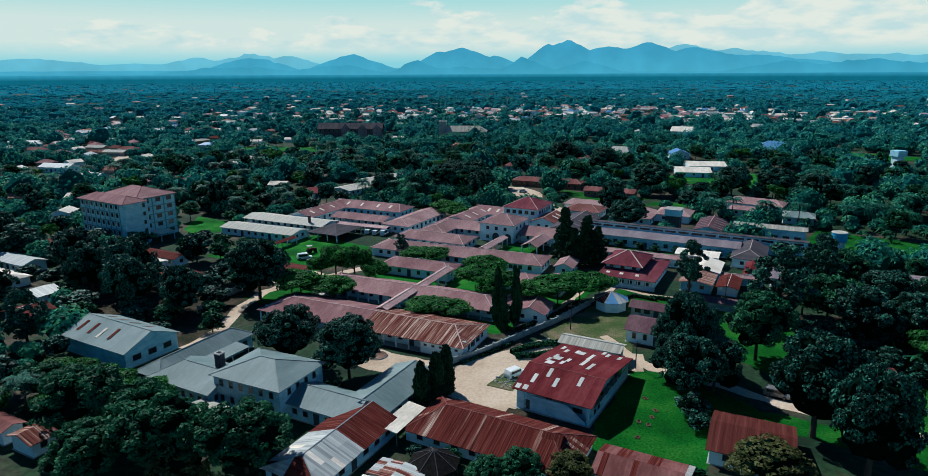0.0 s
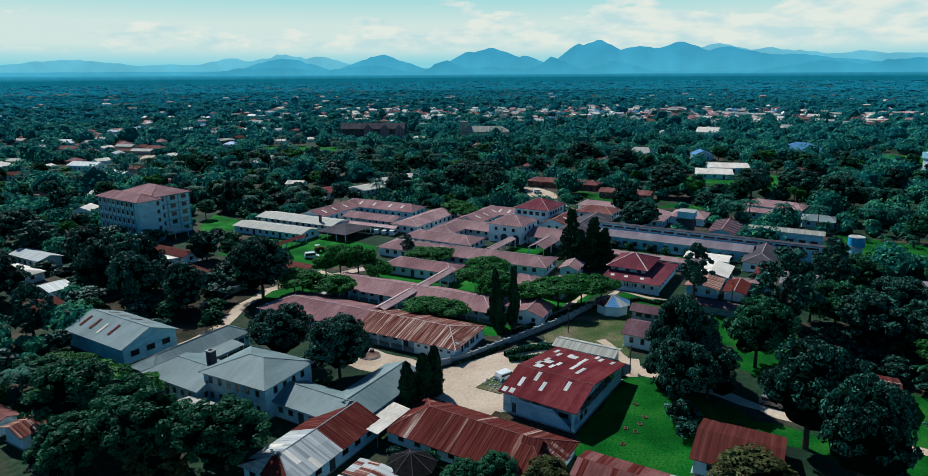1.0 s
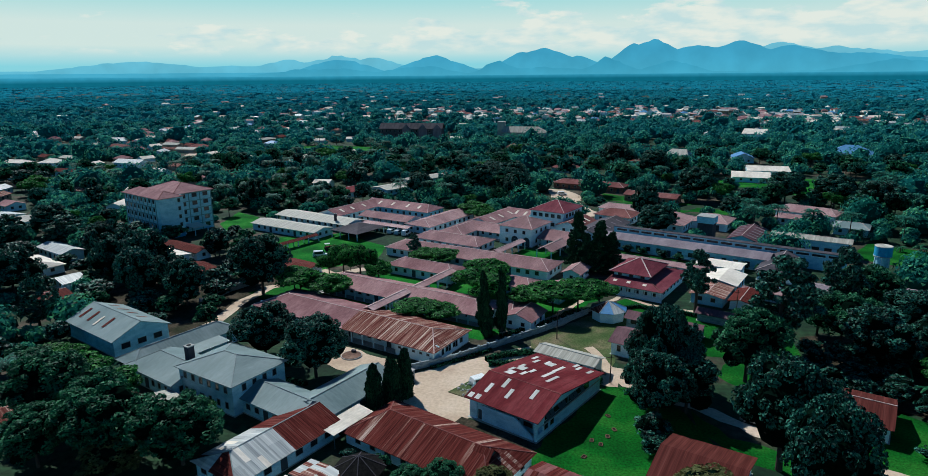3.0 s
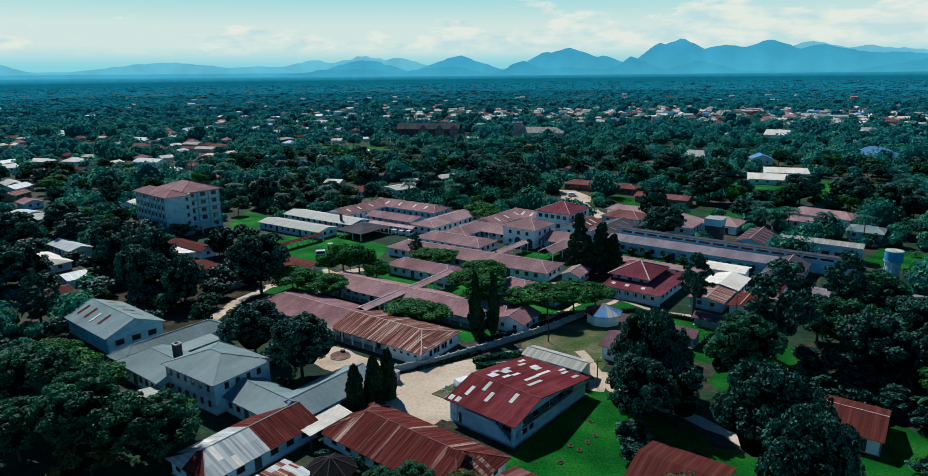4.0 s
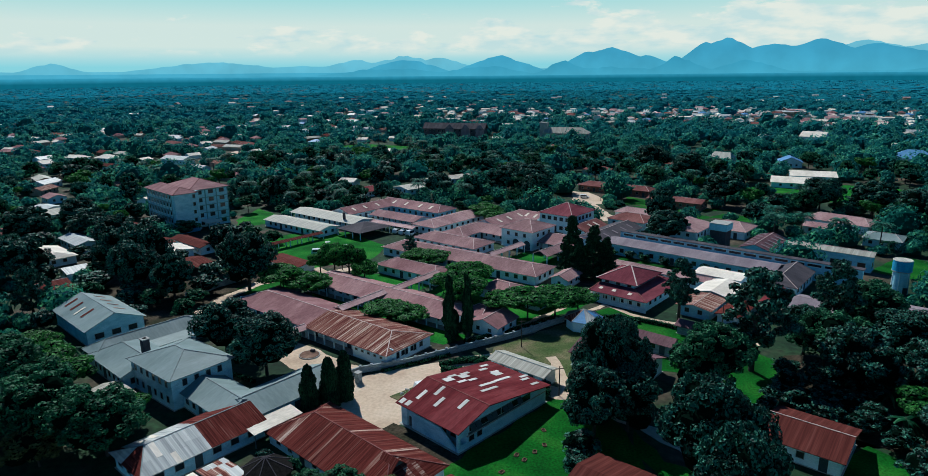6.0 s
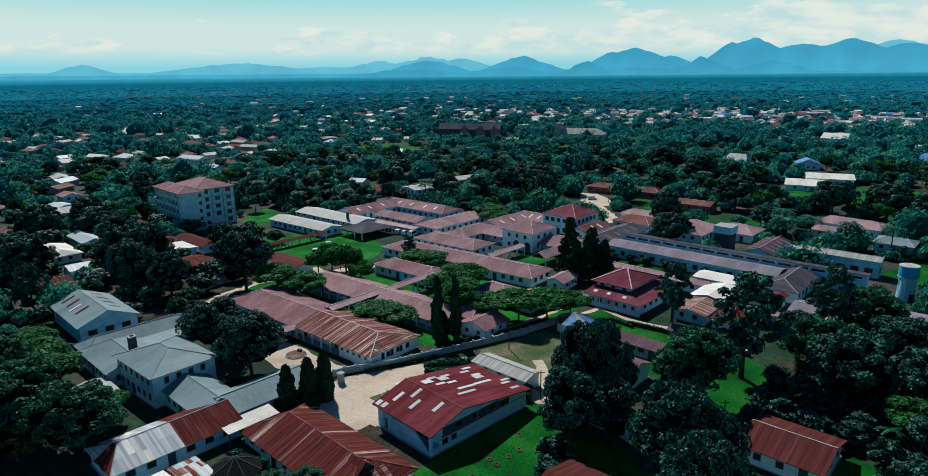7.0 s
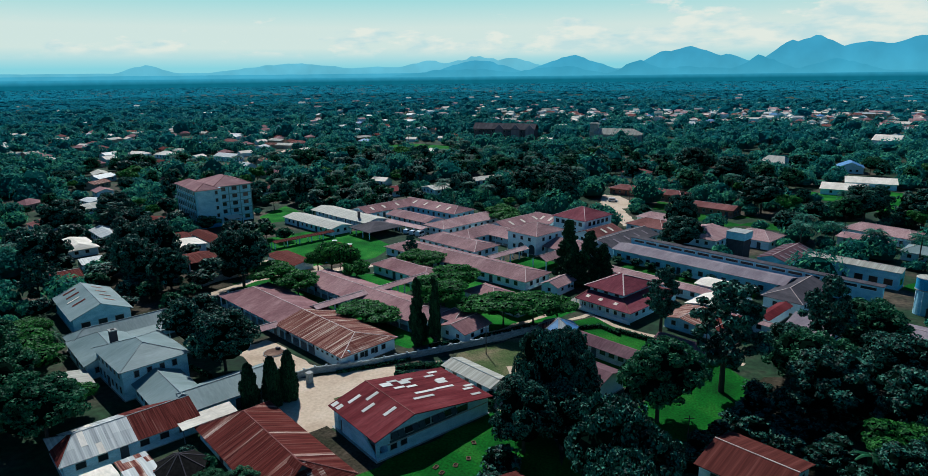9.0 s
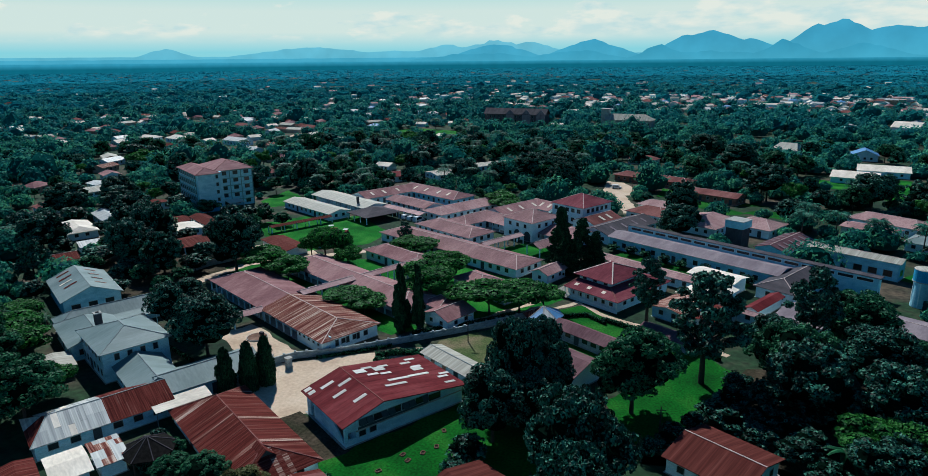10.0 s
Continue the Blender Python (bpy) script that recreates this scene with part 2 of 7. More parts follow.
    scrub=material("dry_grass", [(0.035, 0.075, 0.022), (0.075, 0.10, 0.038), (0.18, 0.145, 0.09)], 0.95, 0.15, fine=2.5, fine_amount=0.35, specular=0.05),
    sand=material("bare_sandy_ground", [(0.42, 0.31, 0.22), (0.52, 0.40, 0.29), (0.58, 0.46, 0.35)], 0.95, 0.12, fine=1.6, fine_amount=0.14),
    earth=material("red_brown_earth", [(0.10, 0.055, 0.04), (0.15, 0.085, 0.06), (0.22, 0.14, 0.10)], 0.95, 0.2, fine=2.0, fine_amount=0.3),
    # brown litter darkened further, with the shade over it put into the colour
    shadehumus=material("litter_and_shade", [(0.022, 0.026, 0.014), (0.042, 0.036, 0.024), (0.075, 0.058, 0.042)], 0.95, 0.25, fine=2.0, fine_amount=0.4, specular=0.05),
    concrete=material("grey_concrete", [(0.28, 0.28, 0.26), (0.38, 0.38, 0.36)], 0.9, 0.5, fine=5.0),
    white_paint=material("white_car_paint", [(0.70, 0.71, 0.70), (0.75, 0.76, 0.75)], 0.3),
    tyre=material("black_rubber", [(0.015, 0.015, 0.015), (0.025, 0.025, 0.025)], 0.9),
    metal=material("dull_steel", [(0.20, 0.20, 0.20), (0.30, 0.30, 0.30)], 0.5, metal=0.6),
    tankblue=material("blue_tank_paint", [(0.03, 0.25, 0.46), (0.05, 0.33, 0.54)], 0.5, 0.5, (1, 1, 0.3)),
    thatch=material("dark_thatch", [(0.007, 0.007, 0.007), (0.018, 0.017, 0.016)], 0.95, 2.0, specular=0.03),
)


def haze_graded_leaves(k):
    """Leaves of the plain's woods, tree by tree: green mango near the town (0), tinted with distance haze far off (1).
    """
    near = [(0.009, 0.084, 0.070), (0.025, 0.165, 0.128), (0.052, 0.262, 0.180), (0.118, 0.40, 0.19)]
    # the air's haze put into the leaf colour: bluer, with closer tones
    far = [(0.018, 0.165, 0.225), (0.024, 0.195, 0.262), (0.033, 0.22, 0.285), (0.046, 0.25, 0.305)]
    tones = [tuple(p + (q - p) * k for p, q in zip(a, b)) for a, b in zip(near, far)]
    leaves = material("haze_graded_leaves", tones, 0.7, 0.085 - 0.06 * k, fine=0.5, fine_amount=0.3, spread=0.45 - 0.3 * k, island=True, specular=0.03, through_light=0.3)
    # leaf tones darkened as crown shade, lifted again with the haze
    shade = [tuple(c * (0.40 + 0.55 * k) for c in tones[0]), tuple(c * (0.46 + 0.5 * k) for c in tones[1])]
    return leaves, material("woods_inner_shade", shade, 0.9, 0.1, fine=0.5, specular=0.0)


WOODS = [haze_graded_leaves(k) for k in (0.0, 0.16, 0.36, 0.58, 0.8, 1.0)]


def ground_material():
    m = material("overgrown_ground", [(0.004, 0.018, 0.008), (0.008, 0.030, 0.012), (0.014, 0.042, 0.016), (0.045, 0.040, 0.026), (0.09, 0.068, 0.046)], 0.95, 0.06, fine=0.8, fine_amount=0.5)
    return m


# ---- mesh helpers ----
TH = radians(-27)
UX, UY = Vector((math.cos(TH), math.sin(TH))), Vector((-math.sin(TH), math.cos(TH)))


def W(u, v):
    """From the town's street grid to the world."""
    p = Vector((0, 130)) + u * UX + v * UY
    return p.x, p.y


class Geo:
    def __init__(self):
        self.v, self.f = [], []

    def poly(self, pts):
        k = len(self.v)
        self.v += [tuple(p) for p in pts]
        self.f.append(tuple(range(k, k + len(pts))))

    def prism(self, pts, d):
        """A plate with the outline pts (counterclockwise from outside), grown by the vector -d."""
        a, d = [Vector(p) for p in pts], Vector(d)
        b = [p - d for p in a]
        k, n = len(self.v), len(a)
        self.v += [tuple(p) for p in a + b]
        self.f.append(tuple(range(k, k + n)))
        self.f.append(tuple(range(k + 2 * n - 1, k + n - 1, -1)))
        for i in range(n):
            j = (i + 1) % n
            self.f.append((k + i, k + n + i, k + n + j, k + j))
        return self

    def box(self, x0, x1, y0, y1, z0, z1):
        return self.prism([(x0, y0, z1), (x1, y0, z1), (x1, y1, z1), (x0, y1, z1)], (0, 0, z1 - z0))

    def tube(self, a, b, ra, rb, n=8):
        a, b = Vector(a), Vector(b)
        d = (b - a).normalized()
        s = d.cross(Vector((0.3, 0.9, 0.1))).normalized()
        t = d.cross(s)
        k = len(self.v)
        for c, r in ((a, ra), (b, rb)):
            self.v += [tuple(c + r * (math.cos(6.2832 * i / n) * s + math.sin(6.2832 * i / n) * t)) for i in range(n)]
        for i in range(n):
            j = (i + 1) % n
            self.f.append((k + i, k + j, k + n + j, k + n + i))
        self.f.append(tuple(range(k + n - 1, k - 1, -1)))
        self.f.append(tuple(range(k + n, k + 2 * n)))
        return self

    def beam(self, a, b, w, h):
        a, b = Vector(a), Vector(b)
        d = (b - a).normalized()
        s = d.cross(Vector((0, 0, 1))).normalized() * (w / 2)
        up = s.cross(d).normalized() * h
        return self.prism([a - s, a + s, b + s, b - s], up if up.z < 0 else up)

    def mesh(self, name, mat, smooth=False):
        me = bpy.data.meshes.new(name)
        me.from_pydata(self.v, [], self.f)
        me.materials.append(mat)
        if smooth:
            me.shade_smooth()
        return me


def part(name, geo, mat, parent, label=""):
    """Links a mesh, or a Geo, as one object under a thing or a part."""
    me = geo.mesh(name, mat) if isinstance(geo, Geo) else geo
    ob = new(name, me)
    ob.parent = parent
    return tagged(ob, label)


def thing(name, x, y, rz, label, category, group="", z=0.0, kind=""):
    ob = new(name)
    ob.empty_display_size = 0.5
    ob.matrix_basis = pose(x, y, z, 0, 0, rz)
    return tagged(ob, label, category, group, kind)


def clip(poly, axis, lo, hi):
    """Cuts a convex outline between two values of one coordinate."""
    for sign, bound in ((1, lo), (-1, -hi)):
        out = []
        for i, p in enumerate(poly):
            q = poly[(i + 1) % len(poly)]
            a, b = sign * p[axis] - bound, sign * q[axis] - bound
            if a >= 0:
                out.append(p)
            if (a < 0) != (b < 0):
                t = a / (a - b)
                out.append(tuple(p[k] + t * (q[k] - p[k]) for k in range(3)))
        poly = out
        if len(poly) < 3:
            return []
    return poly


# windows: frame and pane meshes, made once for each size
WINDOWS = {}


def window_meshes(w, h):
    key = (w, h)
    if key not in WINDOWS:
        g = Geo()
        t, d = 0.09, 0.07
        for y in (-d, 0.0):
            for e in (0.0, t):
                g.v += [(-w / 2 + e, y, e), (w / 2 - e, y, e), (w / 2 - e, y, h - e), (-w / 2 + e, y, h - e)]
        for q in range(4):
            r = (q + 1) % 4
            g.f += [(q, r, 4 + r, 4 + q), (8 + r, 8 + q, 12 + q, 12 + r), (8 + q, 8 + r, r, q), (4 + q, 4 + r, 12 + r, 12 + q)]
        p = Geo().box(-w / 2 + t, w / 2 - t, -0.03, -0.005, t, h - t)
        WINDOWS[key] = (g.mesh("window", M["frame"]), p.mesh("pane", M["glass"]))
    return WINDOWS[key]


DOOR = {}


def door_mesh():
    if not DOOR:
        g = Geo().box(-0.5, 0.5, -0.05, 0, 0, 2.05)
        g.box(-0.6, -0.5, -0.09, 0, 0, 2.15).box(0.5, 0.6, -0.09, 0, 0, 2.15).box(-0.5, 0.5, -0.09, 0, 2.05, 2.15)
        DOOR[0] = g.mesh("door", M["door"])
    return DOOR[0]


def roof_planes(hl, hw, ze, zr, ha, hb, ry=0.0, zb=None):
    zb = ze if zb is None else zb
    a, b = (-hl + ha, ry, zr), (hl - hb, ry, zr)
    fl, fr, br, bl = (-hl, -hw, ze), (hl, -hw, ze), (hl, hw, zb), (-hl, hw, zb)
    planes = [("f", [fl, fr, b, a]), ("b", [br, bl, a, b])]
    if ha > 0:
        planes.append(("l", [bl, fl, a]))
    if hb > 0:
        planes.append(("r", [fr, br, b]))
    return planes, a, b, (fl, fr, br, bl)


def sheets(parent, planes, pick, width=0.95, lengths=2, rng=None):
    """Roof sheets laid one by one, each a thin plate of its own."""
    for side, poly in planes:
        ax, up = (0, 1) if side in "fb" else (1, 0)
        lo, hi = min(p[ax] for p in poly), max(p[ax] for p in poly)
        n = max(1, round((hi - lo) / width))
        nrm = (Vector(poly[1]) - Vector(poly[0])).cross(Vector(poly[2]) - Vector(poly[1])).normalized()
        y0, y1 = min(p[up] for p in poly), max(p[up] for p in poly)
        for i in range(n):
            a, b = lo + (hi - lo) * i / n, lo + (hi - lo) * (i + 1) / n
            strip = clip(poly, ax, a, b + 0.0)
            cutpos = rng.uniform(0.35, 0.65)
            for k in range(lengths):
                c0 = y0 + (y1 - y0) * (0 if k == 0 else cutpos)
                c1 = y0 + (y1 - y0) * (cutpos if k == 0 and lengths == 2 else 1)
                piece = clip(strip, up, c0, c1) if strip else []
                if len(piece) < 3:
                    continue
                lift = 0.012 + 0.02 * rng.random() + 0.015 * ((i + k) % 2)
                g = Geo().prism([Vector(p) + nrm * lift for p in piece], nrm * (0.03 + lift))
                mid = [sum(p[q] for p in piece) / len(piece) for q in range(3)]
                part("roof_sheet", g, pick(side, mid, rng), parent)


FOOT = []


def building(name, u0, u1, v0, v1, eave, ridge, roof, wall="wall", axis="u", hip=(0, 0), da=0.0, over=0.6, label="", category="building",
             group="", windows="fblr", spacing=3.2, wz=1.0, wsize=(1.2, 1.2), doors=4, storeys=1, veranda="", caps=True, cap="cap", ry=0.0, zb=None,
             sheet=None, pick=None, base=0.0, open_sides=False, posts=True, sheet_lengths=2):
    """A house between u0..u1 and v0..v1 of the grid (its eaves), turned da degrees more."""
    cu, cv = (u0 + u1) / 2, (v0 + v1) / 2
    L, Wd = (u1 - u0, v1 - v0) if axis == "u" else (v1 - v0, u1 - u0)
    hl, hw = L / 2, Wd / 2
    x, y = W(cu, cv)
    FOOT.append((u0, u1, v0, v1))
    t = thing(name, x, y, -27 + da + (0 if axis == "u" else 90), label, category, group, base)
    planes, ra, rb, corners = roof_planes(hl, hw, eave, ridge, *hip, ry, zb)
    rng = random.Random(int(abs(u0 * 7 + v0 * 13) * 10))
    # walls
    wl_, wr_, wf, wb = -hl + over, hl - over, -hw + over, hw - over
    if "f" in veranda:
        wf += 1.9
    if "b" in veranda:
        wb -= 1.9
    th = 0.25
    slope_f = (ridge - eave) / (hw + ry)
    zbk = eave if zb is None else zb
    slope_b = (ridge - zbk) / (hw - ry)
    top_f = eave + slope_f * (wf + hw) - 0.10
    top_b = zbk + slope_b * (hw - wb) - 0.10
    if hip[0] > 0 and hip[1] > 0 and not veranda:
        top_f = top_b = min(eave + 0.05, top_f, top_b)
    if open_sides:
        g = Geo()
        for px in np.linspace(wl_, wr_, max(2, int(L / 3.5))):
            for py in (wf, wb):
                p = part("post", Geo().box(px - 0.14, px + 0.14, py - 0.14, py + 0.14, 0, eave + 0.05), M[wall], t)
    else:
        g = Geo()
        g.box(wl_, wr_, wf, wf + th, -0.4, top_f).box(wl_, wr_, wb - th, wb, -0.4, top_b)
        for xa, xb, h in ((wl_, wl_ + th, hip[0]), (wr_ - th, wr_, hip[1])):
            if h > 0:
                g.box(xa, xb, wf + th, wb - th, -0.4, min(top_f, top_b))
            else:
                pts = [(xb, wf + th, -0.4), (xb, wb - th, -0.4), (xb, wb - th, top_b), (xb, ry, ridge - 0.12), (xb, wf + th, top_f)]
                g.prism(pts, (xb - xa, 0, 0))
        part("wall", g, M[wall], t)
        g = Geo().box(wl_ - 0.25 if not veranda else -hl + 0.4, wr_ + 0.25 if not veranda else hl - 0.4, (wf if "f" not in veranda else -hw + 0.5) - 0.2,
                      (wb if "b" not in veranda else hw - 0.5) + 0.2, -0.4, 0.07)
        part("plinth", g, M["concrete"], t)
        offset = (wf + wb) / 2
        holder_y = (wb - wf) / 2
        if windows:
            for s in range(storeys):
                holder = t
                put_windows_shifted(holder, (wr_ - wl_) / 2, holder_y, offset, windows, spacing, wz + s * (eave / storeys), wsize[0], wsize[1], doors if s == 0 else 0)
    for side in veranda if posts else "":
        yy = -hw + 0.55 if side == "f" else hw - 0.55
        n = max(2, int(L / 3.0))
        post = Geo().box(-0.13, 0.13, -0.13, 0.13, 0, eave + 0.1).mesh("post", M[wall])
        for i in range(n):
            p = part("post", post, None, t)
            p.matrix_basis = pose(-hl + 0.7 + (L - 1.4) * i / (n - 1), yy, 0)
    # roof
    g = Geo()
    for side, poly in planes:
        nrm = (Vector(poly[1]) - Vector(poly[0])).cross(Vector(poly[2]) - Vector(poly[1])).normalized()
        g.prism(poly, nrm * 0.12)
    body = part("roof", g, M[roof], t)
    if sheet:
        sheets(body, planes, pick, sheet, sheet_lengths, rng)
    if caps:
        lift = Vector((0, 0, 0.07))
        lines = [(ra, rb)]
        if hip[0] > 0:
            lines += [(corners[0], ra), (corners[3], ra)]
        if hip[1] > 0:
            lines += [(corners[1], rb), (corners[2], rb)]
        for p, q in lines:
            if (Vector(p) - Vector(q)).length > 0.5:
                part("ridge_cap", Geo().beam(Vector(p) + lift, Vector(q) + lift, 0.17, 0.07), M[cap], body)
    return t


def put_windows_shifted(t, hl, hw, offset, sides, spacing, z, w, h, doors):
    fm, pm = window_meshes(w, h)
    for s in sides:
        half = hl if s in "fb" else hw
        n = max(1, int((2 * half - 0.8) / spacing))
        for i in range(n):
            a = (i - (n - 1) / 2) * spacing
            turn, px, py = {"f": (0, a, offset - hw), "b": (180, a, offset + hw), "l": (-90, -hl, offset + a), "r": (90, hl, offset + a)}[s]
            if doors and s in "fb" and i % doors == doors // 2:
                o = part("door", door_mesh(), None, t)
                o.matrix_basis = pose(px, py, 0.08, 0, 0, turn)
                continue
            o = part("window", fm, None, t)
            o.matrix_basis = pose(px, py, z, 0, 0, turn)
            part("pane", pm, None, o)


def skylights(t, spots, mat="patch", w=1.0, l=2.4):
    """Pale sheets let into a roof: spots of (x, y, z, slope in degrees), in the house's own frame."""
    for x, y, z, s in spots:
        o = part("pale_sheet", Geo().box(-w / 2, w / 2, -l / 2, l / 2, 0.03, 0.07), M[mat], t, "pale replacement sheet")
        o.matrix_basis = pose(x, y, z, s, 0, 0)


# ---- ground ----
LAWNS = []


def sheet_mesh(name, pts, z, mat, label, kind="structure", category="ground"):
    """A flat piece of ground with an outline on the street grid, slightly uneven along its edge."""
    LAWNS.append(pts)
    rng = random.Random(len(pts) * 31 + int(pts[0][0]))
    out = []
    for i, p in enumerate(pts):
        q = pts[(i + 1) % len(pts)]
        d = math.dist(p, q)
        n = max(1, int(d / 2.5))
        for k in range(n):
            a = k / n
            j = min(0.5, d * 0.06)
            out.append(W(p[0] + (q[0] - p[0]) * a + rng.uniform(-j, j), p[1] + (q[1] - p[1]) * a + rng.uniform(-j, j)))
    me = bpy.data.meshes.new(name)
    bm = bmesh.new()
    f = bm.faces.new([bm.verts.new((x, y, z)) for x, y in out])
    if f.normal.z < 0:
        f.normal_flip()
    bmesh.ops.triangulate(bm, faces=[f])
    for f in bm.faces:
        if f.normal.z < 0:
            f.normal_flip()
    bm.to_mesh(me)
    bm.free()
    me.materials.append(mat)
    return tagged(new(name, me), label, category, kind=kind)


def strip(name, pts, width, z, mat, label, category="path"):
    left, right = [], []
    for i, p in enumerate(pts):
        a, b = Vector(pts[max(0, i - 1)]), Vector(pts[min(len(pts) - 1, i + 1)])
        d = (b - a).normalized()
        s = Vector((-d.y, d.x)) * width / 2
        left.append((p[0] + s.x, p[1] + s.y))
        right.append((p[0] - s.x, p[1] - s.y))
    return sheet_mesh(name, left + right[::-1], z, mat, label, "structure", category)


def build_ground():
    g = Geo()
    cx, cy = 34, 10
    rings = [0, 60, 120, 200, 320, 500, 800, 1300, 2100, 3300, 4960]
    n = 72
    g.v.append((cx, cy, 0))
    for r in rings[1:]:
        g.v += [(cx + r * math.cos(6.28318 * i / n), cy + r * math.sin(6.28318 * i / n), 0) for i in range(n)]
    for i in range(n):
        j = (i + 1) % n
        g.f.append((0, 1 + i, 1 + j))
        for k in range(len(rings) - 2):
            a, b = 1 + k * n, 1 + (k + 1) * n
            g.f.append((a + i, b + i, b + j, a + j))
    tagged(new("ground", g.mesh("ground", ground_material())), "dark overgrown plain with bare earth between trees", "ground", kind="structure")


build_ground()
sheet_mesh("sand_yard", [(-9, -27), (-3, -17), (0, -13), (5, -3), (12, 10), (17, 22), (20, 12), (34, 12), (36, 4), (26, 3), (26, -19), (18.5, -21), (17.5, -30), (4, -30), (2, -24)], 0.02, M["sand"], "bare pale sandy yard beside the hall")
sheet_mesh("lawn_hall", [(33, -27), (34, 3), (40, 6), (49, 2), (56, -6), (53, -17), (51, -28), (40, -29)], 0.03, M["grassdark"], "bright green mown lawn", category="lawn")
sheet_mesh("scrub_plot", [(12, 14), (16, 36), (28, 38), (30, 20), (32, 8), (16, 6)], 0.03, M["scrub"], "patchy dry grass plot beside the fence", category="lawn")
sheet_mesh("lawn_house", [(16, 36), (19, 52), (52, 51), (60, 34), (44, 26), (30, 30)], 0.025, M["grassdark"], "green lawn below the red-roofed house", category="lawn")
sheet_mesh("lawn_trees", [(50, 3), (58, -2), (92, -1), (92, -8), (62, -8), (54, -4)], 0.025, M["grassdark"], "shaded green lawn under mango trees", category="lawn")
sheet_mesh("lawn_garden", [(50, 20), (62, 12), (64, 22), (64, 34), (60, 46), (52, 50)], 0.022, M["grassdark"], "green lawn between garden trees", category="lawn")
sheet_mesh("lawn_end", [(76, 2), (79, -10), (100, -12), (100, 4), (92, 8), (90, 20), (80.4, 22)], 0.022, M["grassdark"], "green lawn beside a rusty cottage", category="lawn")
# dark sheet: the garden trees' shade painted into the ground
sheet_mesh("earth_garden", [(63.5, 8), (67, 23), (80, 23), (92, 22), (116, 30), (116, 64), (84, 64), (61, 50), (64.5, 34)], 0.02, M["shadehumus"], "leaf litter darkened by painted shade under the garden trees")
for k, (pts, lab) in enumerate([
    ([(-55, 4), (-25, 8), (-25, 14), (-48, 11)], "grass strip between two ward roofs"),
    ([(-24, 6), (2, 8), (4, 16), (-8, 15), (-24, 13)], "grass court between ward roofs"),
    ([(-60, 26), (-28, 24), (-28, 36), (-48, 34)], "grass court with low shrubs"),
    ([(-24, 26), (10, 28), (14, 52), (-6, 54), (-28, 50)], "grass court with acacia trees"),
    ([(-30, 64), (-10, 68), (-14, 82), (-28, 82)], "bright grass court before the arched house"),
    ([(-112, 24), (-70, 22), (-62, 44), (-70, 58), (-98, 62), (-112, 46)], "large green lawn with parked vehicles"),
    ([(-150, 46), (-137, 40), (-134, 50), (-140, 62), (-164, 66)], "green lawn beside the tall block"),
    ([(-70, 0), (-60, -2), (-56, 12), (-66, 16)], "grass verge by the hospital road"),
    ([(-40, 176), (-8, 181), (2, 190), (-26, 187), (-48, 194)], "green verge before long brick rooms"),
    ([(-36, 174), (-20, 181), (2, 172), (-2, 166), (-22, 170)], "sunlit verge before brick rooms"),
    ([(0, 172), (16, 173), (20, 184), (2, 182)], "green field strip among trees"),
    ([(64, 128), (110, 120), (120, 146), (68, 152)], "open sunlit grass beside the water tank"),
    ([(8, 240), (30, 236), (60, 262), (50, 296), (18, 290)], "green paddock among trees"),
    ([(70, 396), (118, 384), (140, 420), (82, 440)], "pale green field among distant trees"),
    ([(-352, 246), (-270, 262), (-262, 296), (-340, 280)], "bright green field among distant trees"),
    ([(-10, 250), (8, 246), (12, 262), (-8, 266)], "green clearing beside white roofs"),
    ([(0, 84), (40, 86), (40, 96), (0, 96)], "grass strip before the long ward"),
]):
    sheet_mesh("lawn", pts, 0.02 + 0.002 * k, M["grassdark" if "verge" in lab or "strip" in lab or "tank" in lab else "grass"], lab, category="lawn")
# western tree shade and brown soil in one dark colour
sheet_mesh("earth_lane", [(-98, -30), (-56, -30), (-60, -10), (-69, 12), (-112, 12), (-108, -12)], 0.018, M["shadehumus"], "leaf litter darkened by painted shade under the western trees")
# dark sheet laid where the halls shade the ground
sheet_mesh("earth_passage", [(17.6, -20.8), (35, -20.8), (36, -29), (17.2, -29)], 0.026, M["shadehumus"], "ground painted dark for the shade between two halls")
sheet_mesh("earth_court", [(-24, -20), (-9, -20), (-3.5, -15.5), (-1, -10.5), (-24, -11.5)], 0.024, M["sand"], "bare trodden earth before the ward")
sheet_mesh("dirt_forecourt", [(-64, 170), (-55, 163), (-48, 170), (-54, 182), (-68, 192), (-76, 190)], 0.02, M["sand"], "bare sandy forecourt behind the big house")
sheet_mesh("dirt_bay", [(-86, 14), (-62, 12), (-60, 26), (-84, 30)], 0.021, M["sand"], "bare earth yard beside sheds")
strip("road_west", [(-56, -30), (-58, -18), (-64, -8), (-68, 6), (-66, 18), (-60, 28), (-52, 48)], 3.2, 0.06, M["sand"], "pale unpaved hospital road")
strip("path_garden", [(24, 18), (30, 12), (37, 6.5), (53, 4.5), (61, 2.0), (81, 1.0), (120, 0)], 2.6, 0.07, M["sand"], "pale earth path along the lawn")
strip("path_house", [(12, 24), (15, 40), (17.5, 53), (28, 51), (42, 53), (56, 52)], 1.8, 0.07, M["sand"], "narrow pale path by the red-roofed house")
strip("path_ward", [(4, 14), (8, 22), (10, 40), (11, 54)], 1.6, 0.07, M["sand"], "narrow pale path along the fence")
strip("road_north", [(-28, 142), (-38, 151), (-50, 163), (-58, 172)], 7.0, 0.06, M["sand"], "pale earth drive behind the big house")
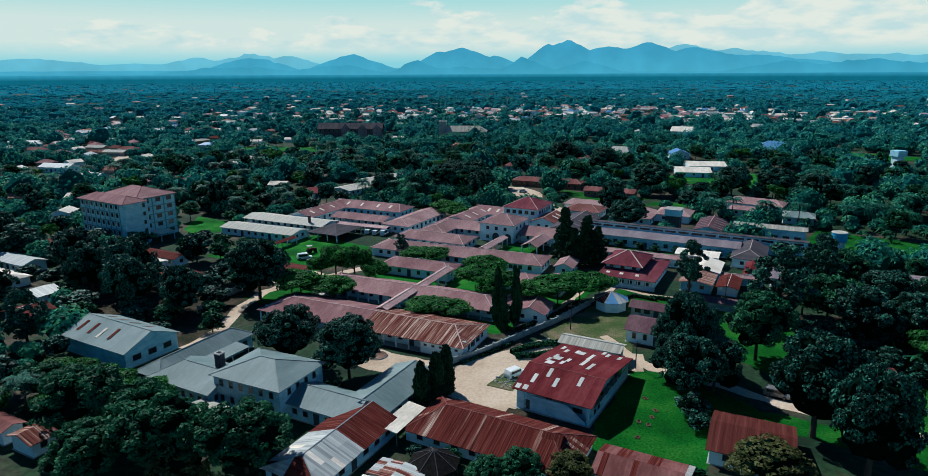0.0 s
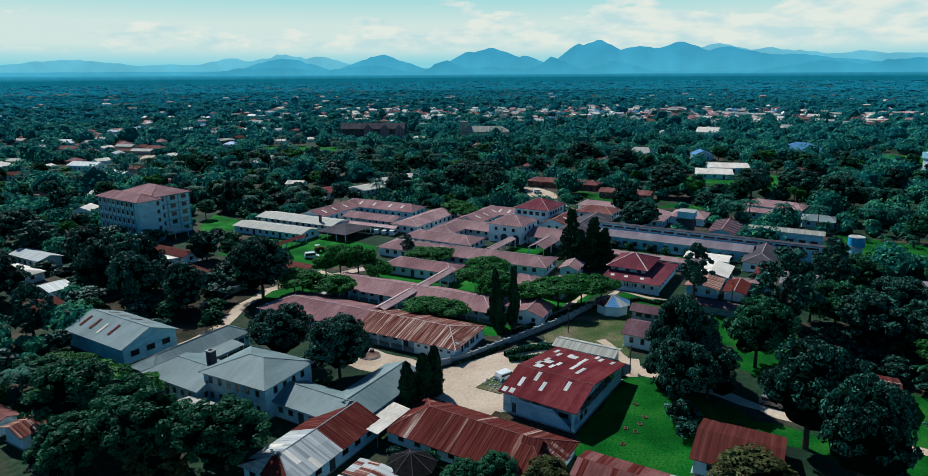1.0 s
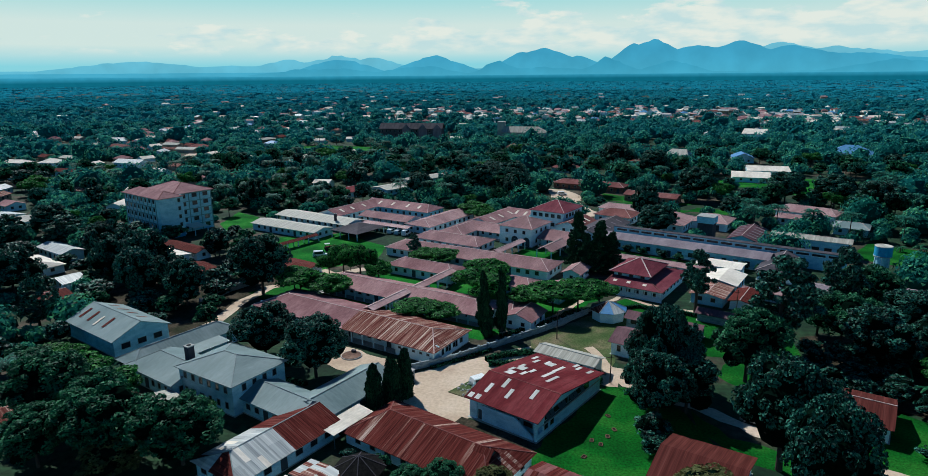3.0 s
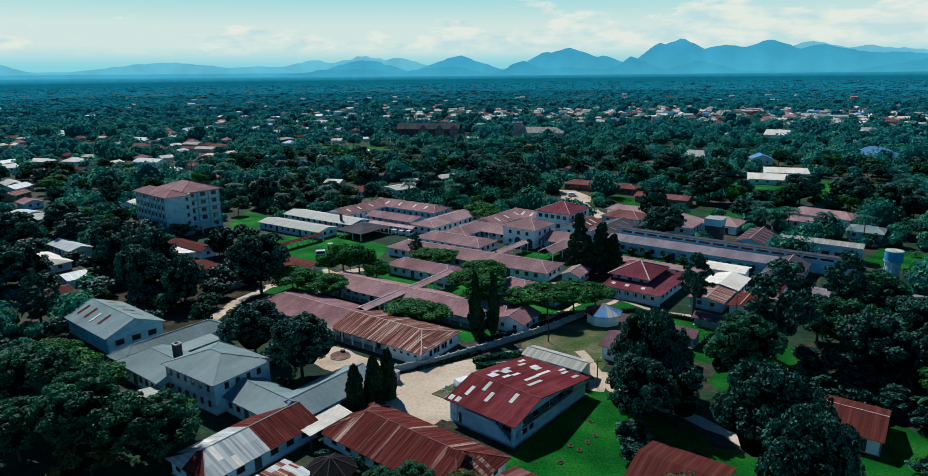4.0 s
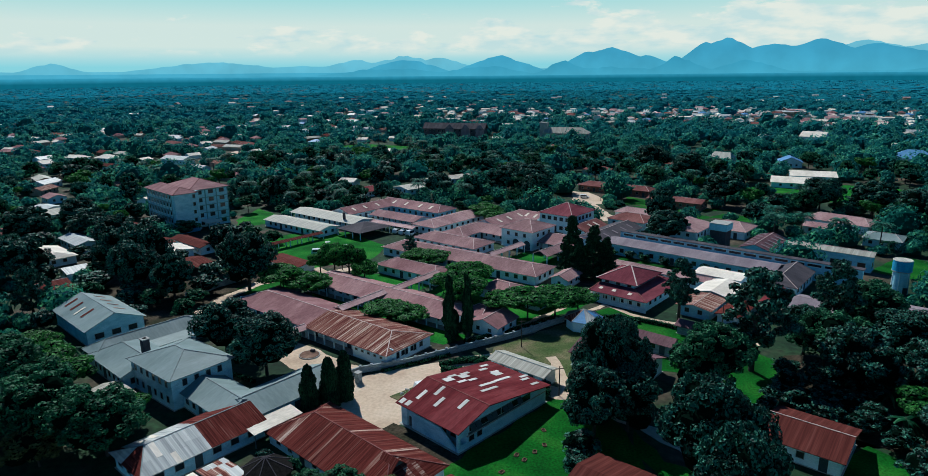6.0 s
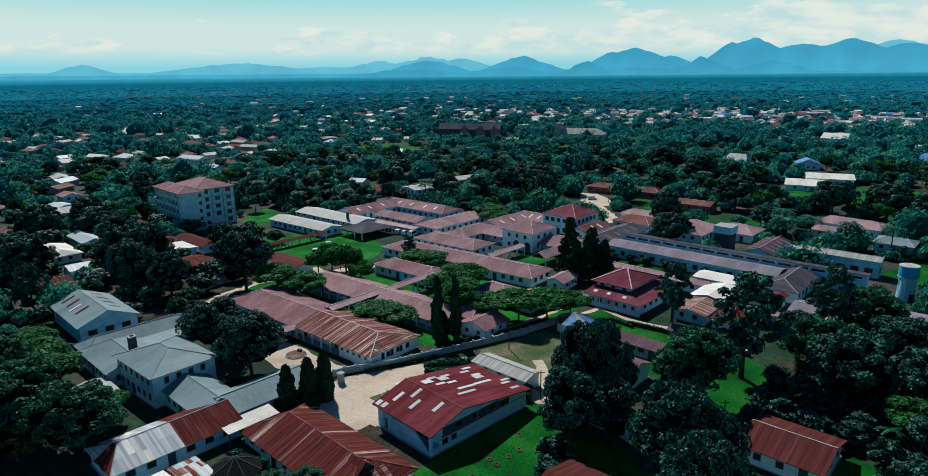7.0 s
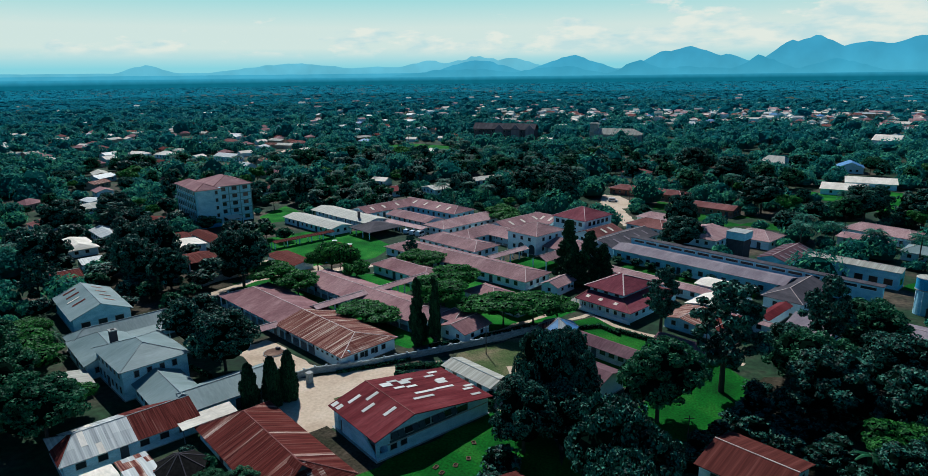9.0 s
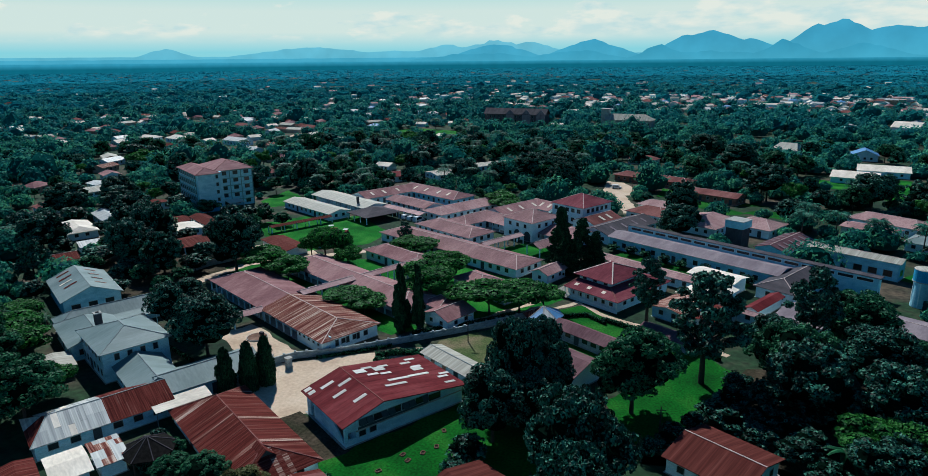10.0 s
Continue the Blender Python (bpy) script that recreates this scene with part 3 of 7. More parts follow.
sheet_mesh("sand_lot", [(-334, 92), (-318, 88), (-300, 104), (-308, 118), (-324, 114)], 0.02, M["sand"], "bare orange-brown lot beside the far road")
strip("road_far", [(-292, 96), (-318, 112), (-334, 132), (-356, 158), (-384, 186)], 8.0, 0.05, M["sand"], "pale earth road between distant houses")


# ---- boundary wall ----
def boundary_wall(pts, h, label):
    x, y = W(*pts[0])
    t = thing("boundary_wall", x, y, 0, label, "wall")
    inv = t.matrix_basis.inverted()
    bay = {}
    for a, b in zip(pts, pts[1:]):
        n = max(1, round(math.dist(a, b) / 2.6))
        for i in range(n):
            p = [inv @ Vector((*W(a[0] + (b[0] - a[0]) * s / n, a[1] + (b[1] - a[1]) * s / n), 0)) for s in (i, i + 1)]
            d = (p[1] - p[0])
            ang = math.degrees(math.atan2(d.y, d.x))
            key = round(d.length, 1)
            if key not in bay:
                bay[key] = Geo().box(0.16, key - 0.16, -0.09, 0.09, -0.2, h).box(0.16, key - 0.16, -0.14, 0.14, h, h + 0.09).mesh("panel", M["oldwall"])
                bay["post"] = Geo().box(-0.16, 0.16, -0.16, 0.16, -0.2, h + 0.25).box(-0.22, 0.22, -0.22, 0.22, h + 0.25, h + 0.36).mesh("post", M["oldwall"])
            o = part("panel", bay[key], None, t)
            o.matrix_basis = pose(p[0].x, p[0].y, 0, 0, 0, ang)
            o = part("post", bay["post"], None, t)
            o.matrix_basis = pose(p[0].x, p[0].y, 0, 0, 0, ang)
    return t


boundary_wall([(-2, -17), (-1.4, -12.5), (3.0, -4.5), (7.8, 9.5), (11.7, 21.2), (15.4, 36.9)], 1.35, "whitewashed boundary wall with capped piers")
boundary_wall([(-71, -14), (-72.5, -8), (-74.3, -3), (-74.4, 4)], 1.7, "weathered pale wall beside the hospital road")
boundary_wall([(-6, -32), (0, -27), (4.5, -24.5)], 1.5, "whitewashed wall behind the cypress trees")


# ---- near buildings ----
def pick_rust(side, mid, rng):
    return M["rustpale"] if rng.random() < 0.08 else M["rust"]


shed = building("storage_shed", -79, -57.3, -43.3, -29.8, 3.7, 6.5, "grey", da=-1.0, hip=(0, 0), label="large grey-roofed store with white walls", category="shed",
         windows="r", spacing=3.6, wz=1.2, wsize=(2.0, 1.4), doors=0, cap="capgrey", wall="wallteal")
slope_ = math.degrees(math.atan2(2.8, 6.75))
skylights(shed, [(x, -3.1, 5.25, slope_) for x in (-8.2, -4.4, 2.6)], "rust", 0.8, 3.2)
skylights(shed, [(-0.9, -3.6, 5.05, slope_)], "white", 0.7, 3.0)
skylights(shed, [(x, 3.0, 5.28, -slope_) for x in (-7.4, -3.2, 1.0, 5.2)], "rustpale", 0.6, 2.6)
building("grey_house", -46, -29.5, -47, -35.6, 3.2, 5.2, "grey", hip=(4, 0), label="single-storey grey-roofed wing with white walls", category="building", cap="capgrey", wsize=(1.0, 1.3), spacing=2.2, wall="wallteal")
building("grey_house", -50.2, -43, -46.6, -22, 3.15, 5.1, "grey", axis="v", hip=(3.6, 3.6), label="grey-roofed rear wing round a small court", cap="capgrey", wall="wallteal")
building("grey_house", -31.5, -15.2, -44.6, -31.5, 6.0, 8.2, "grey", hip=(6.5, 6.5), da=2.5, storeys=2, label="two-storey white house with grey hipped roof", cap="capgrey", spacing=2.3, wsize=(1.0, 1.4), wall="wallteal")
building("grey_house", -17, -1.5, -42.4, -33.4, 3.0, 4.8, "grey", hip=(1.5, 0), label="low grey-roofed link wing with white walls", cap="capgrey", spacing=2.4, wall="wallteal")
building("grey_house", -7.2, 2.4, -38.6, -20.5, 3.0, 4.8, "grey", axis="v", hip=(0, 0), label="long low grey-roofed wing beside a round tree", cap="capgrey", wall="wallteal")


def court_roof():
    x, y = W(-41.6, -32)
    t = thing("court_shelter", x, y, -27, "low bright zinc roof over a small inner court", "shelter")
    part("roof", Geo().prism([(-2.6, -5.2, 3.3), (2.4, -5.2, 2.9), (2.4, 4.6, 2.9), (-2.6, 4.6, 3.3)], (0, 0, 0.07)), M["grey"], t)
    for px in (-2.3, 2.2):
        for py in (-4.8, 0, 4.3):
            part("post", Geo().box(px - 0.07, px + 0.07, py - 0.07, py + 0.07, -0.1, 2.95), M["wall"], t)


court_roof()


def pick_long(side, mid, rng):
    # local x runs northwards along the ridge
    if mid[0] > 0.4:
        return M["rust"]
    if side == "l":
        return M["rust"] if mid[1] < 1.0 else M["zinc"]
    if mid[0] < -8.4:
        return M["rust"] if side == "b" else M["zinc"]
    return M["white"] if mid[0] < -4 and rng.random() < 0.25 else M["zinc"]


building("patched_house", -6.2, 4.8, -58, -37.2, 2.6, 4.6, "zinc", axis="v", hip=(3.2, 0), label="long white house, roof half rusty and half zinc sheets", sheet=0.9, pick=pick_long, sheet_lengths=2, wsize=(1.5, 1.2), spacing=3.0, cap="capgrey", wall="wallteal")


def lean_to():
    x, y = W(4.8, -36.4)
    t = thing("lean_to_roof", x, y, -27, "white sheet-metal lean-to roof on thin posts", "shelter")
    part("roof", Geo().prism([(-1.7, -4.6, 2.95), (1.8, -4.6, 2.55), (1.8, 4.6, 2.55), (-1.7, 4.6, 2.95)], (0, 0, 0.07)), M["white"], t)
    for px, pz in ((-1.5, 2.86), (1.6, 2.5)):
        for py in (-4.4, 0, 4.4):
            part("post", Geo().box(px - 0.06, px + 0.06, py - 0.06, py + 0.06, -0.1, pz), M["metal"], t)


lean_to()
building("rusty_hall", 6.2, 35.2, -39.3, -26.2, 2.3, 4.9, "rust", hip=(5.0, 5.5), da=-1.0, label="long low hall under a rusty hipped roof", sheet=0.8, pick=pick_rust, sheet_lengths=1, base=-0.2, cap="maroon", windows="fr")
x_, y_ = W(31.0, -33.3)


def gablet(x, y, rz, z):
    t = thing("roof_vent", x, y, rz, "small dark louvred gablet on the rusty roof", "vent", z=z)
    part("frame", Geo().prism([(0.5, -1.3, 0), (0.5, 1.3, 0), (0.5, 0, 1.15)], (0.2, 0, 0)), M["door"], t)
    for s in (1, -1):
        part("roof", Geo().prism([(0.9, 1.55 * s, -0.12), (0.9, 0, 1.3), (-2.4, 0, 1.25), (-2.4, 1.55 * s, -0.12)][::s], (0, 0, 0.08)), M["rust"], t)


gablet(x_, y_, -28, 3.75)


def pick_red(side, mid, rng):
    return M["red"]


hall = building("assembly_hall", 18.6, 33.6, -21.4, 2.6, 3.9, 6.0, "red", hip=(0, 0), da=-3.2, ry=-4.6, zb=3.3, label="two-level white hall with a patched red sheet roof", sheet=0.95, pick=pick_red, sheet_lengths=1,
                windows="f", wz=0.9, wsize=(1.9, 1.0), spacing=2.7, doors=3, caps=True, cap="maroon", over=0.7, veranda="f", posts=False, wall="wallteal")


def hall_patches():
    hw, zr, ze, zb, ry = 12.0, 6.0, 3.9, 3.3, -4.6
    fs, bs = math.degrees(math.atan2(zr - ze, hw + ry)), -math.degrees(math.atan2(zr - zb, hw - ry))

    def at(x, y):
        h = (zr - ze) * (ry - y) / (hw + ry) if y < ry else (zr - zb) * (y - ry) / (hw - ry)
        return x, y, zr - h + 0.04, fs if y < ry else bs

    # sheets let into the front slope, then the back slope
    skylights(hall, [at(x, y) for x, y in ((-4.7, -8.4), (-0.6, -8.2), (-2.6, -6.2), (3.4, -6.6))], "patch", 0.7, 2.4)
    skylights(hall, [at(x, y) for x, y in ((-6.6, -11.1), (-5.2, -11.0))], "patch", 0.9, 1.2)
    skylights(hall, [at(x, y) for x, y in ((-5.9, 8.7), (-4.6, 7.0), (-4.9, 2.4), (-5.2, -0.6), (-2.6, 8.0), (-2.0, 1.4), (-2.4, -0.9), (1.9, 11.0), (3.0, 10.0), (5.4, 9.8))], "patch", 0.68, 2.1)
    skylights(hall, [at(x, y) for x, y in ((-4.1, 1.2), (-4.3, -2.4), (-1.7, 7.6))], "patch", 1.45, 2.1)
    skylights(hall, [at(x, y) for x, y in ((0.9, 2.2), (0.7, 6.4), (2.7, 0.6))], "patch", 0.68, 4.2)
    # front: a white pier, a doorway, a breast-high wall and a stair parapet falling to the corner
    part("front_pier", Geo().box(-6.8, -5.3, -11.3, -10.9, -0.3, 3.9), M["wallteal"], hall)
    part("front_wall", Geo().prism([(-4.2, -11.3, -0.3), (6.1, -11.3, -0.3), (6.1, -11.3, 0.5), (2.6, -11.3, 3.0), (-4.2, -11.3, 3.0)], (0, -0.3, 0)), M["wallteal"], hall)
    part("door_panel", Geo().box(-5.2, -4.3, -10.98, -10.9, 1.9, 2.9), M["wallteal"], hall)
    part("door_panel", Geo().box(-5.2, -4.3, -10.98, -10.92, 0.0, 1.85), M["door"], hall)
    part("corner_post", Geo().box(6.3, 6.8, -11.3, -10.8, -0.3, 3.95), M["wallteal"], hall)
    part("end_wall", Geo().box(6.5, 6.8, -10.8, -9.42, -0.3, 1.1), M["wallteal"], hall)
    part("lintel", Geo().box(6.5, 6.8, -10.8, -9.42, 2.4, 4.0), M["wallteal"], hall)
    fm, pm = window_meshes(2.55, 1.35)
    for k in range(6):
        o = part("window", fm, None, hall)
        o.matrix_basis = pose(6.8, -7.6 + 2.62 * k, 2.75 - 0.02 * k if k < 5 else 2.35, 0, 0, 90)
        part("pane", pm, None, o)
    leaf = Geo().box(-0.58, 0.58, -0.05, 0.0, -1.0, 0.0).mesh("shutter", M["door"])
    for k in range(5):
        for side in (-0.62, 0.62):
            if (k * 2 + (side > 0)) % 3 == 2:
                continue
            o = part("shutter", leaf, None, hall, "dark open top-hung shutter")
            o.matrix_basis = pose(6.9, -7.6 + 2.62 * k + side, 4.0 - 0.02 * k, -28 - 9 * (k % 2) - 6 * side, 0, 90)
    part("dark_stain_panel", Geo().box(6.8, 6.82, -9.0, 5.4, 2.30, 2.74), M["door"], hall, "dark weathered sill band")
    part("string_course", Geo().box(6.8, 6.9, -9.4, 11.2, 2.12, 2.28), M["concrete"], hall)
    fm, pm = window_meshes(1.3, 1.1)
    for y in (-8.3, -6.4):
        o = part("window", fm, None, hall)
        o.matrix_basis = pose(6.8, y, 1.0, 0, 0, 90)
        part("pane", pm, None, o)


hall_patches()
building("small_shed", 17.6, 31.2, 4.4, 9.9, 2.7, 3.5, "cream", label="long narrow shed with a pale zinc roof", category="shed", windows="f", spacing=3.4, cap="capgrey", hip=(0, 0))
building("white_cottage", 28.6, 45.2, 17.0, 27.0, 3.0, 4.7, "plum", label="white cottage with a dull plum gable roof", category="house", hip=(0, 0), windows="fl", wsize=(0.9, 1.5), spacing=2.4, caps=False)
building("garden_range", 25.8, 43.6, 33.2, 38.6, 2.4, 3.6, "plum", label="long low garden range with a plum roof", category="shed", hip=(0, 0), windows="f", wsize=(1.6, 1.2), spacing=2.2, wall="oldwall", caps=False)
building("low_range", 38.4, 50.4, 46.6, 51.6, 2.0, 2.9, "plum", label="low dark plum-roofed range on the lawn", category="shed", hip=(0, 0), windows="", wall="oldwall", caps=False)


def pick_ward(side, mid, rng):
    return M["rustpale"]


building("ward", -54.5, 1.2, -9.4, 5.4, 2.8, 4.6, "pink", da=2.6, hip=(5.5, 5.5), label="long single-storey ward, faded pink roof with a rusty end", veranda="f", wall="wall", wsize=(1.1, 1.2), spacing=2.8)


def rusty_end():
    """Rusty sheets over the eastern end of the first ward's roof."""
    ob = [o for o in scene.objects if o.name == "ward"][0]
    planes, *_ = roof_planes(27.85, 7.4, 2.8, 4.6, 5.5, 5.5)
    cut = [(s, clip(p, 0, 1.6, 40)) for s, p in planes if s != "l"]
    sheets(ob, cut, pick_ward, 0.8, 1, random.Random(3))


rusty_end()


def corner_room():
    """The veranda's last bays, walled in, with small high windows."""
    ob = [o for o in scene.objects if o.name == "ward"][0]
    room = part("corner_room", Geo().box(17.4, 27.2, -7.0, -4.9, -0.3, 2.62), M["wall"], ob, "walled-in white corner of the veranda")
    fm, pm = window_meshes(0.8, 0.6)
    for k in range(5):
        o = part("window", fm, None, room)
        o.matrix_basis = pose(18.6 + 1.85 * k, -7.0, 1.65)
        part("pane", pm, None, o)
    for k in range(3):
        o = part("window", window_meshes(0.9, 1.5)[0], None, ob)
        o.matrix_basis = pose(27.25, -3.4 + 2.6 * k, 0.8, 0, 0, 90)
        part("pane", window_meshes(0.9, 1.5)[1], None, o)


corner_room()


def round_slab(u, v, r):
    x, y = W(u, v)
    t = thing("round_slab", x, y, 0, "round weathered concrete slab with a raised rim on bare earth", "slab")
    part("slab", Geo().tube((0, 0, -0.1), (0, 0, 0.22), r, r * 0.97, 28), M["concrete"], t)
    part("rim", Geo().tube((0, 0, 0.22), (0, 0, 0.30), r * 0.9, r * 0.86, 28), M["earth"], t)
    part("block", Geo().box(-0.4, 0.5, r * 0.5, r * 0.5 + 0.6, 0.2, 0.75), M["slate"], t)


round_slab(-16.3, -14.0, 2.3)
building("ward_porch", -27.0, -23.4, -16.2, -8.6, 2.6, 3.3, "palepink", axis="v", label="small covered walk with a pink roof", category="covered walk", open_sides=True, over=0.3, hip=(0, 0))
building("covered_walk", -27.6, -24.2, 1.0, 16.5, 3.9, 4.6, "palepink", axis="v", da=3, label="covered walk with a pink roof between wards", category="covered walk", open_sides=True, over=0.3)
building("ward", -54.5, -2.0, 12.2, 24.6, 2.8, 4.5, "pink", da=4.0, hip=(5, 5), label="long pink-roofed ward between grass courts", veranda="f", wsize=(1.1, 1.2), spacing=2.8)
building("covered_walk", -28.6, -25.2, 19.0, 38, 3.7, 4.4, "palepink", axis="v", da=3, label="covered walk with a pink roof between wards", category="covered walk", open_sides=True, over=0.3)
building("ward", -50, -26.5, 35, 45, 2.8, 4.4, "pink", da=4.0, hip=(4, 4), label="short pink-roofed ward half hidden by trees", wsize=(1.1, 1.2))
building("ward", -64, -5.2, 51.5, 64.0, 2.8, 4.5, "hazepink", da=5.0, hip=(5, 5), label="long pink-roofed ward with blue-framed windows", wsize=(1.3, 1.3), spacing=3.0)
building("ward_annex", -2.6, 3.6, 56.5, 66, 2.6, 3.9, "hazepink", axis="v", da=6, label="small white annex with a pink gable roof", category="house", wsize=(1.0, 1.0))
building("clinic_house", 1.0, 9.5, 17.5, 27, 2.6, 4.1, "pink", axis="v", da=5, label="small white clinic house with a pink gable roof", category="house", wsize=(1.0, 1.0))
building("clinic_house", -4, 2.5, 21, 30, 2.6, 3.8, "pink", label="small pink-roofed clinic room behind cypresses", category="house", wsize=(1.0, 1.0), hip=(2, 2))
building("clinic_house", -12.5, -1.5, 37.5, 46.5, 2.7, 4.2, "pink", label="white clinic house with a pink hipped roof", category="house", hip=(3.5, 3.5))
building("clinic_house", -1, 7, 38, 47, 2.7, 4.0, "pink", axis="v", label="white clinic house with a pink gable roof", category="house")
building("ward", -65, -37.2, 65, 77.5, 2.8, 4.4, "hazepink", da=2.0, hip=(5, 5), label="pink-roofed ward with a pale ridge", wsize=(1.3, 1.3))
building("covered_walk", -30.8, -27.4, 63.5, 81, 2.8, 3.6, "palepink", axis="v", label="covered walk to the arched house", category="covered walk", open_sides=True, over=0.3)
building("ward", -62, -39.5, 85, 97.5, 2.8, 4.7, "hazepink", hip=(5, 0), label="pink-roofed ward joined to the arched house", veranda="f")
building("ward", -62, -50.4, 76, 90.8, 2.75, 4.6, "hazepink", axis="v", hip=(4.5, 0), label="short pink-roofed wing of a ward")


def arched_house():
    t = building("arched_house", -40.3, -26.3, 83.2, 98.2, 6.5, 9.1, "hazepink", hip=(6.3, 6.3), storeys=2, label="two-storey cream house with an arched doorway", category="house", wall="wall", wsize=(1.2, 1.3), spacing=3.4)
    g = Geo()
    n = 10
    pts = [(-1.3, 0, 0.1), (1.3, 0, 0.1)] + [(1.3 * math.cos(math.pi * i / n), 0, 2.0 + 1.3 * math.sin(math.pi * i / n)) for i in range(n + 1)]
    g.prism(pts, (0, -0.04, 0))
    for x in (-0.2, 4.4):
        o = part("arch", g.mesh("arch", M["door"]), None, t, "dark arched doorway")
        o.matrix_basis = pose(x, -6.97, 0)
    part("balcony", Geo().box(-5.5, -1.0, -7.6, -6.9, 3.1, 3.25).box(-5.5, -1.0, -7.66, -7.58, 3.25, 4.1), M["wall"], t)
    return t


arched_house()
building("ward", -26.4, -13.0, 86, 101, 2.9, 4.8, "hazepink", hip=(0, 0), label="pink-roofed ward beside the arched house", veranda="f")
building("porch_house", -19.5, -13.5, 73, 86.5, 2.9, 4.3, "hazepink", axis="v", label="open porch with a pink gable roof", open_sides=True, over=0.4, category="covered walk")
building("great_house", -43.6, -28.2, 111.5, 129, 6.7, 9.9, "claret", hip=(7.2, 7.2), storeys=2, label="two-storey white house with a tall red roof", category="house", wsize=(1.6, 1.5), spacing=2.6)
wing = building("house_wing", -62, -49.5, 94, 121, 3.0, 5.2, "pink", axis="v", hip=(0, 3), label="faded red-roofed wing with pale skylight sheets", category="building")
skylights(wing, [(-8, -3, 4.2, 19), (-2, -3.2, 4.15, 19), (5, -3.2, 4.15, 19)], "white", 1.0, 2.6)
wing = building("house_wing", -57, -44.5, 111.5, 124, 3.0, 5.1, "pink", hip=(0, 0), label="faded red-roofed wing beside the tall red roof")
skylights(wing, [(0, -3, 4.15, 19), (4, -3, 4.15, 19)], "white", 1.0, 2.6)
wing = building("house_wing", -20, -7.5, 99, 127, 3.0, 5.0, "slate", axis="v", label="dark maroon-roofed ward with pale skylights")
skylights(wing, [(-8, -3.2, 4.05, 18), (-2, -3.2, 4.05, 18), (4, -3.2, 4.05, 18), (9, -3.2, 4.05, 18)], "lilac", 0.9, 2.6)
wing = building("house_wing", -30, -19.5, 107, 123, 3.0, 4.9, "maroon", axis="v", label="maroon-roofed wing with two white sheets")
skylights(wing, [(-1, -2.8, 4.0, 20), (3, -2.8, 4.0, 20)], "white", 1.1, 2.8)
building("long_ward", -7, 46, 97, 107, 3.7, 4.8, "lilac", da=0.3, label="very long pale blue ward with a lilac roof", wall="wallblue", windows="fr", spacing=3.4, wsize=(1.5, 1.5), hip=(0, 0), caps=False)


def clerestory():
    x, y = W(27, 110.5)
    t = thing("raised_corridor", x, y, -27, "long raised corridor of pale blue panels with window strips", "building")
    part("wall", Geo().box(-34, 38, -2.2, -0.2, -0.3, 5.3), M["wallblue"], t)
    part("roof", Geo().box(-34.4, 38.4, -2.5, 0.3, 5.3, 5.45), M["slate"], t)
    fm = Geo().box(-1.9, 1.9, -0.06, 0, 0, 0.12).box(-1.9, 1.9, -0.06, 0, 0.83, 0.95).box(-1.9, -1.8, -0.06, 0, 0.12, 0.83).box(1.8, 1.9, -0.06, 0, 0.12, 0.83).mesh("window", M["wall"])
    pm = Geo().box(-1.8, 1.8, -0.03, -0.004, 0.12, 0.83).mesh("pane", M["glass"])
    for i in range(16):
        o = part("window", fm, None, t)
        o.matrix_basis = pose(-31 + 4.4 * i, -2.2, 3.95)
        part("pane", pm, None, o)


clerestory()


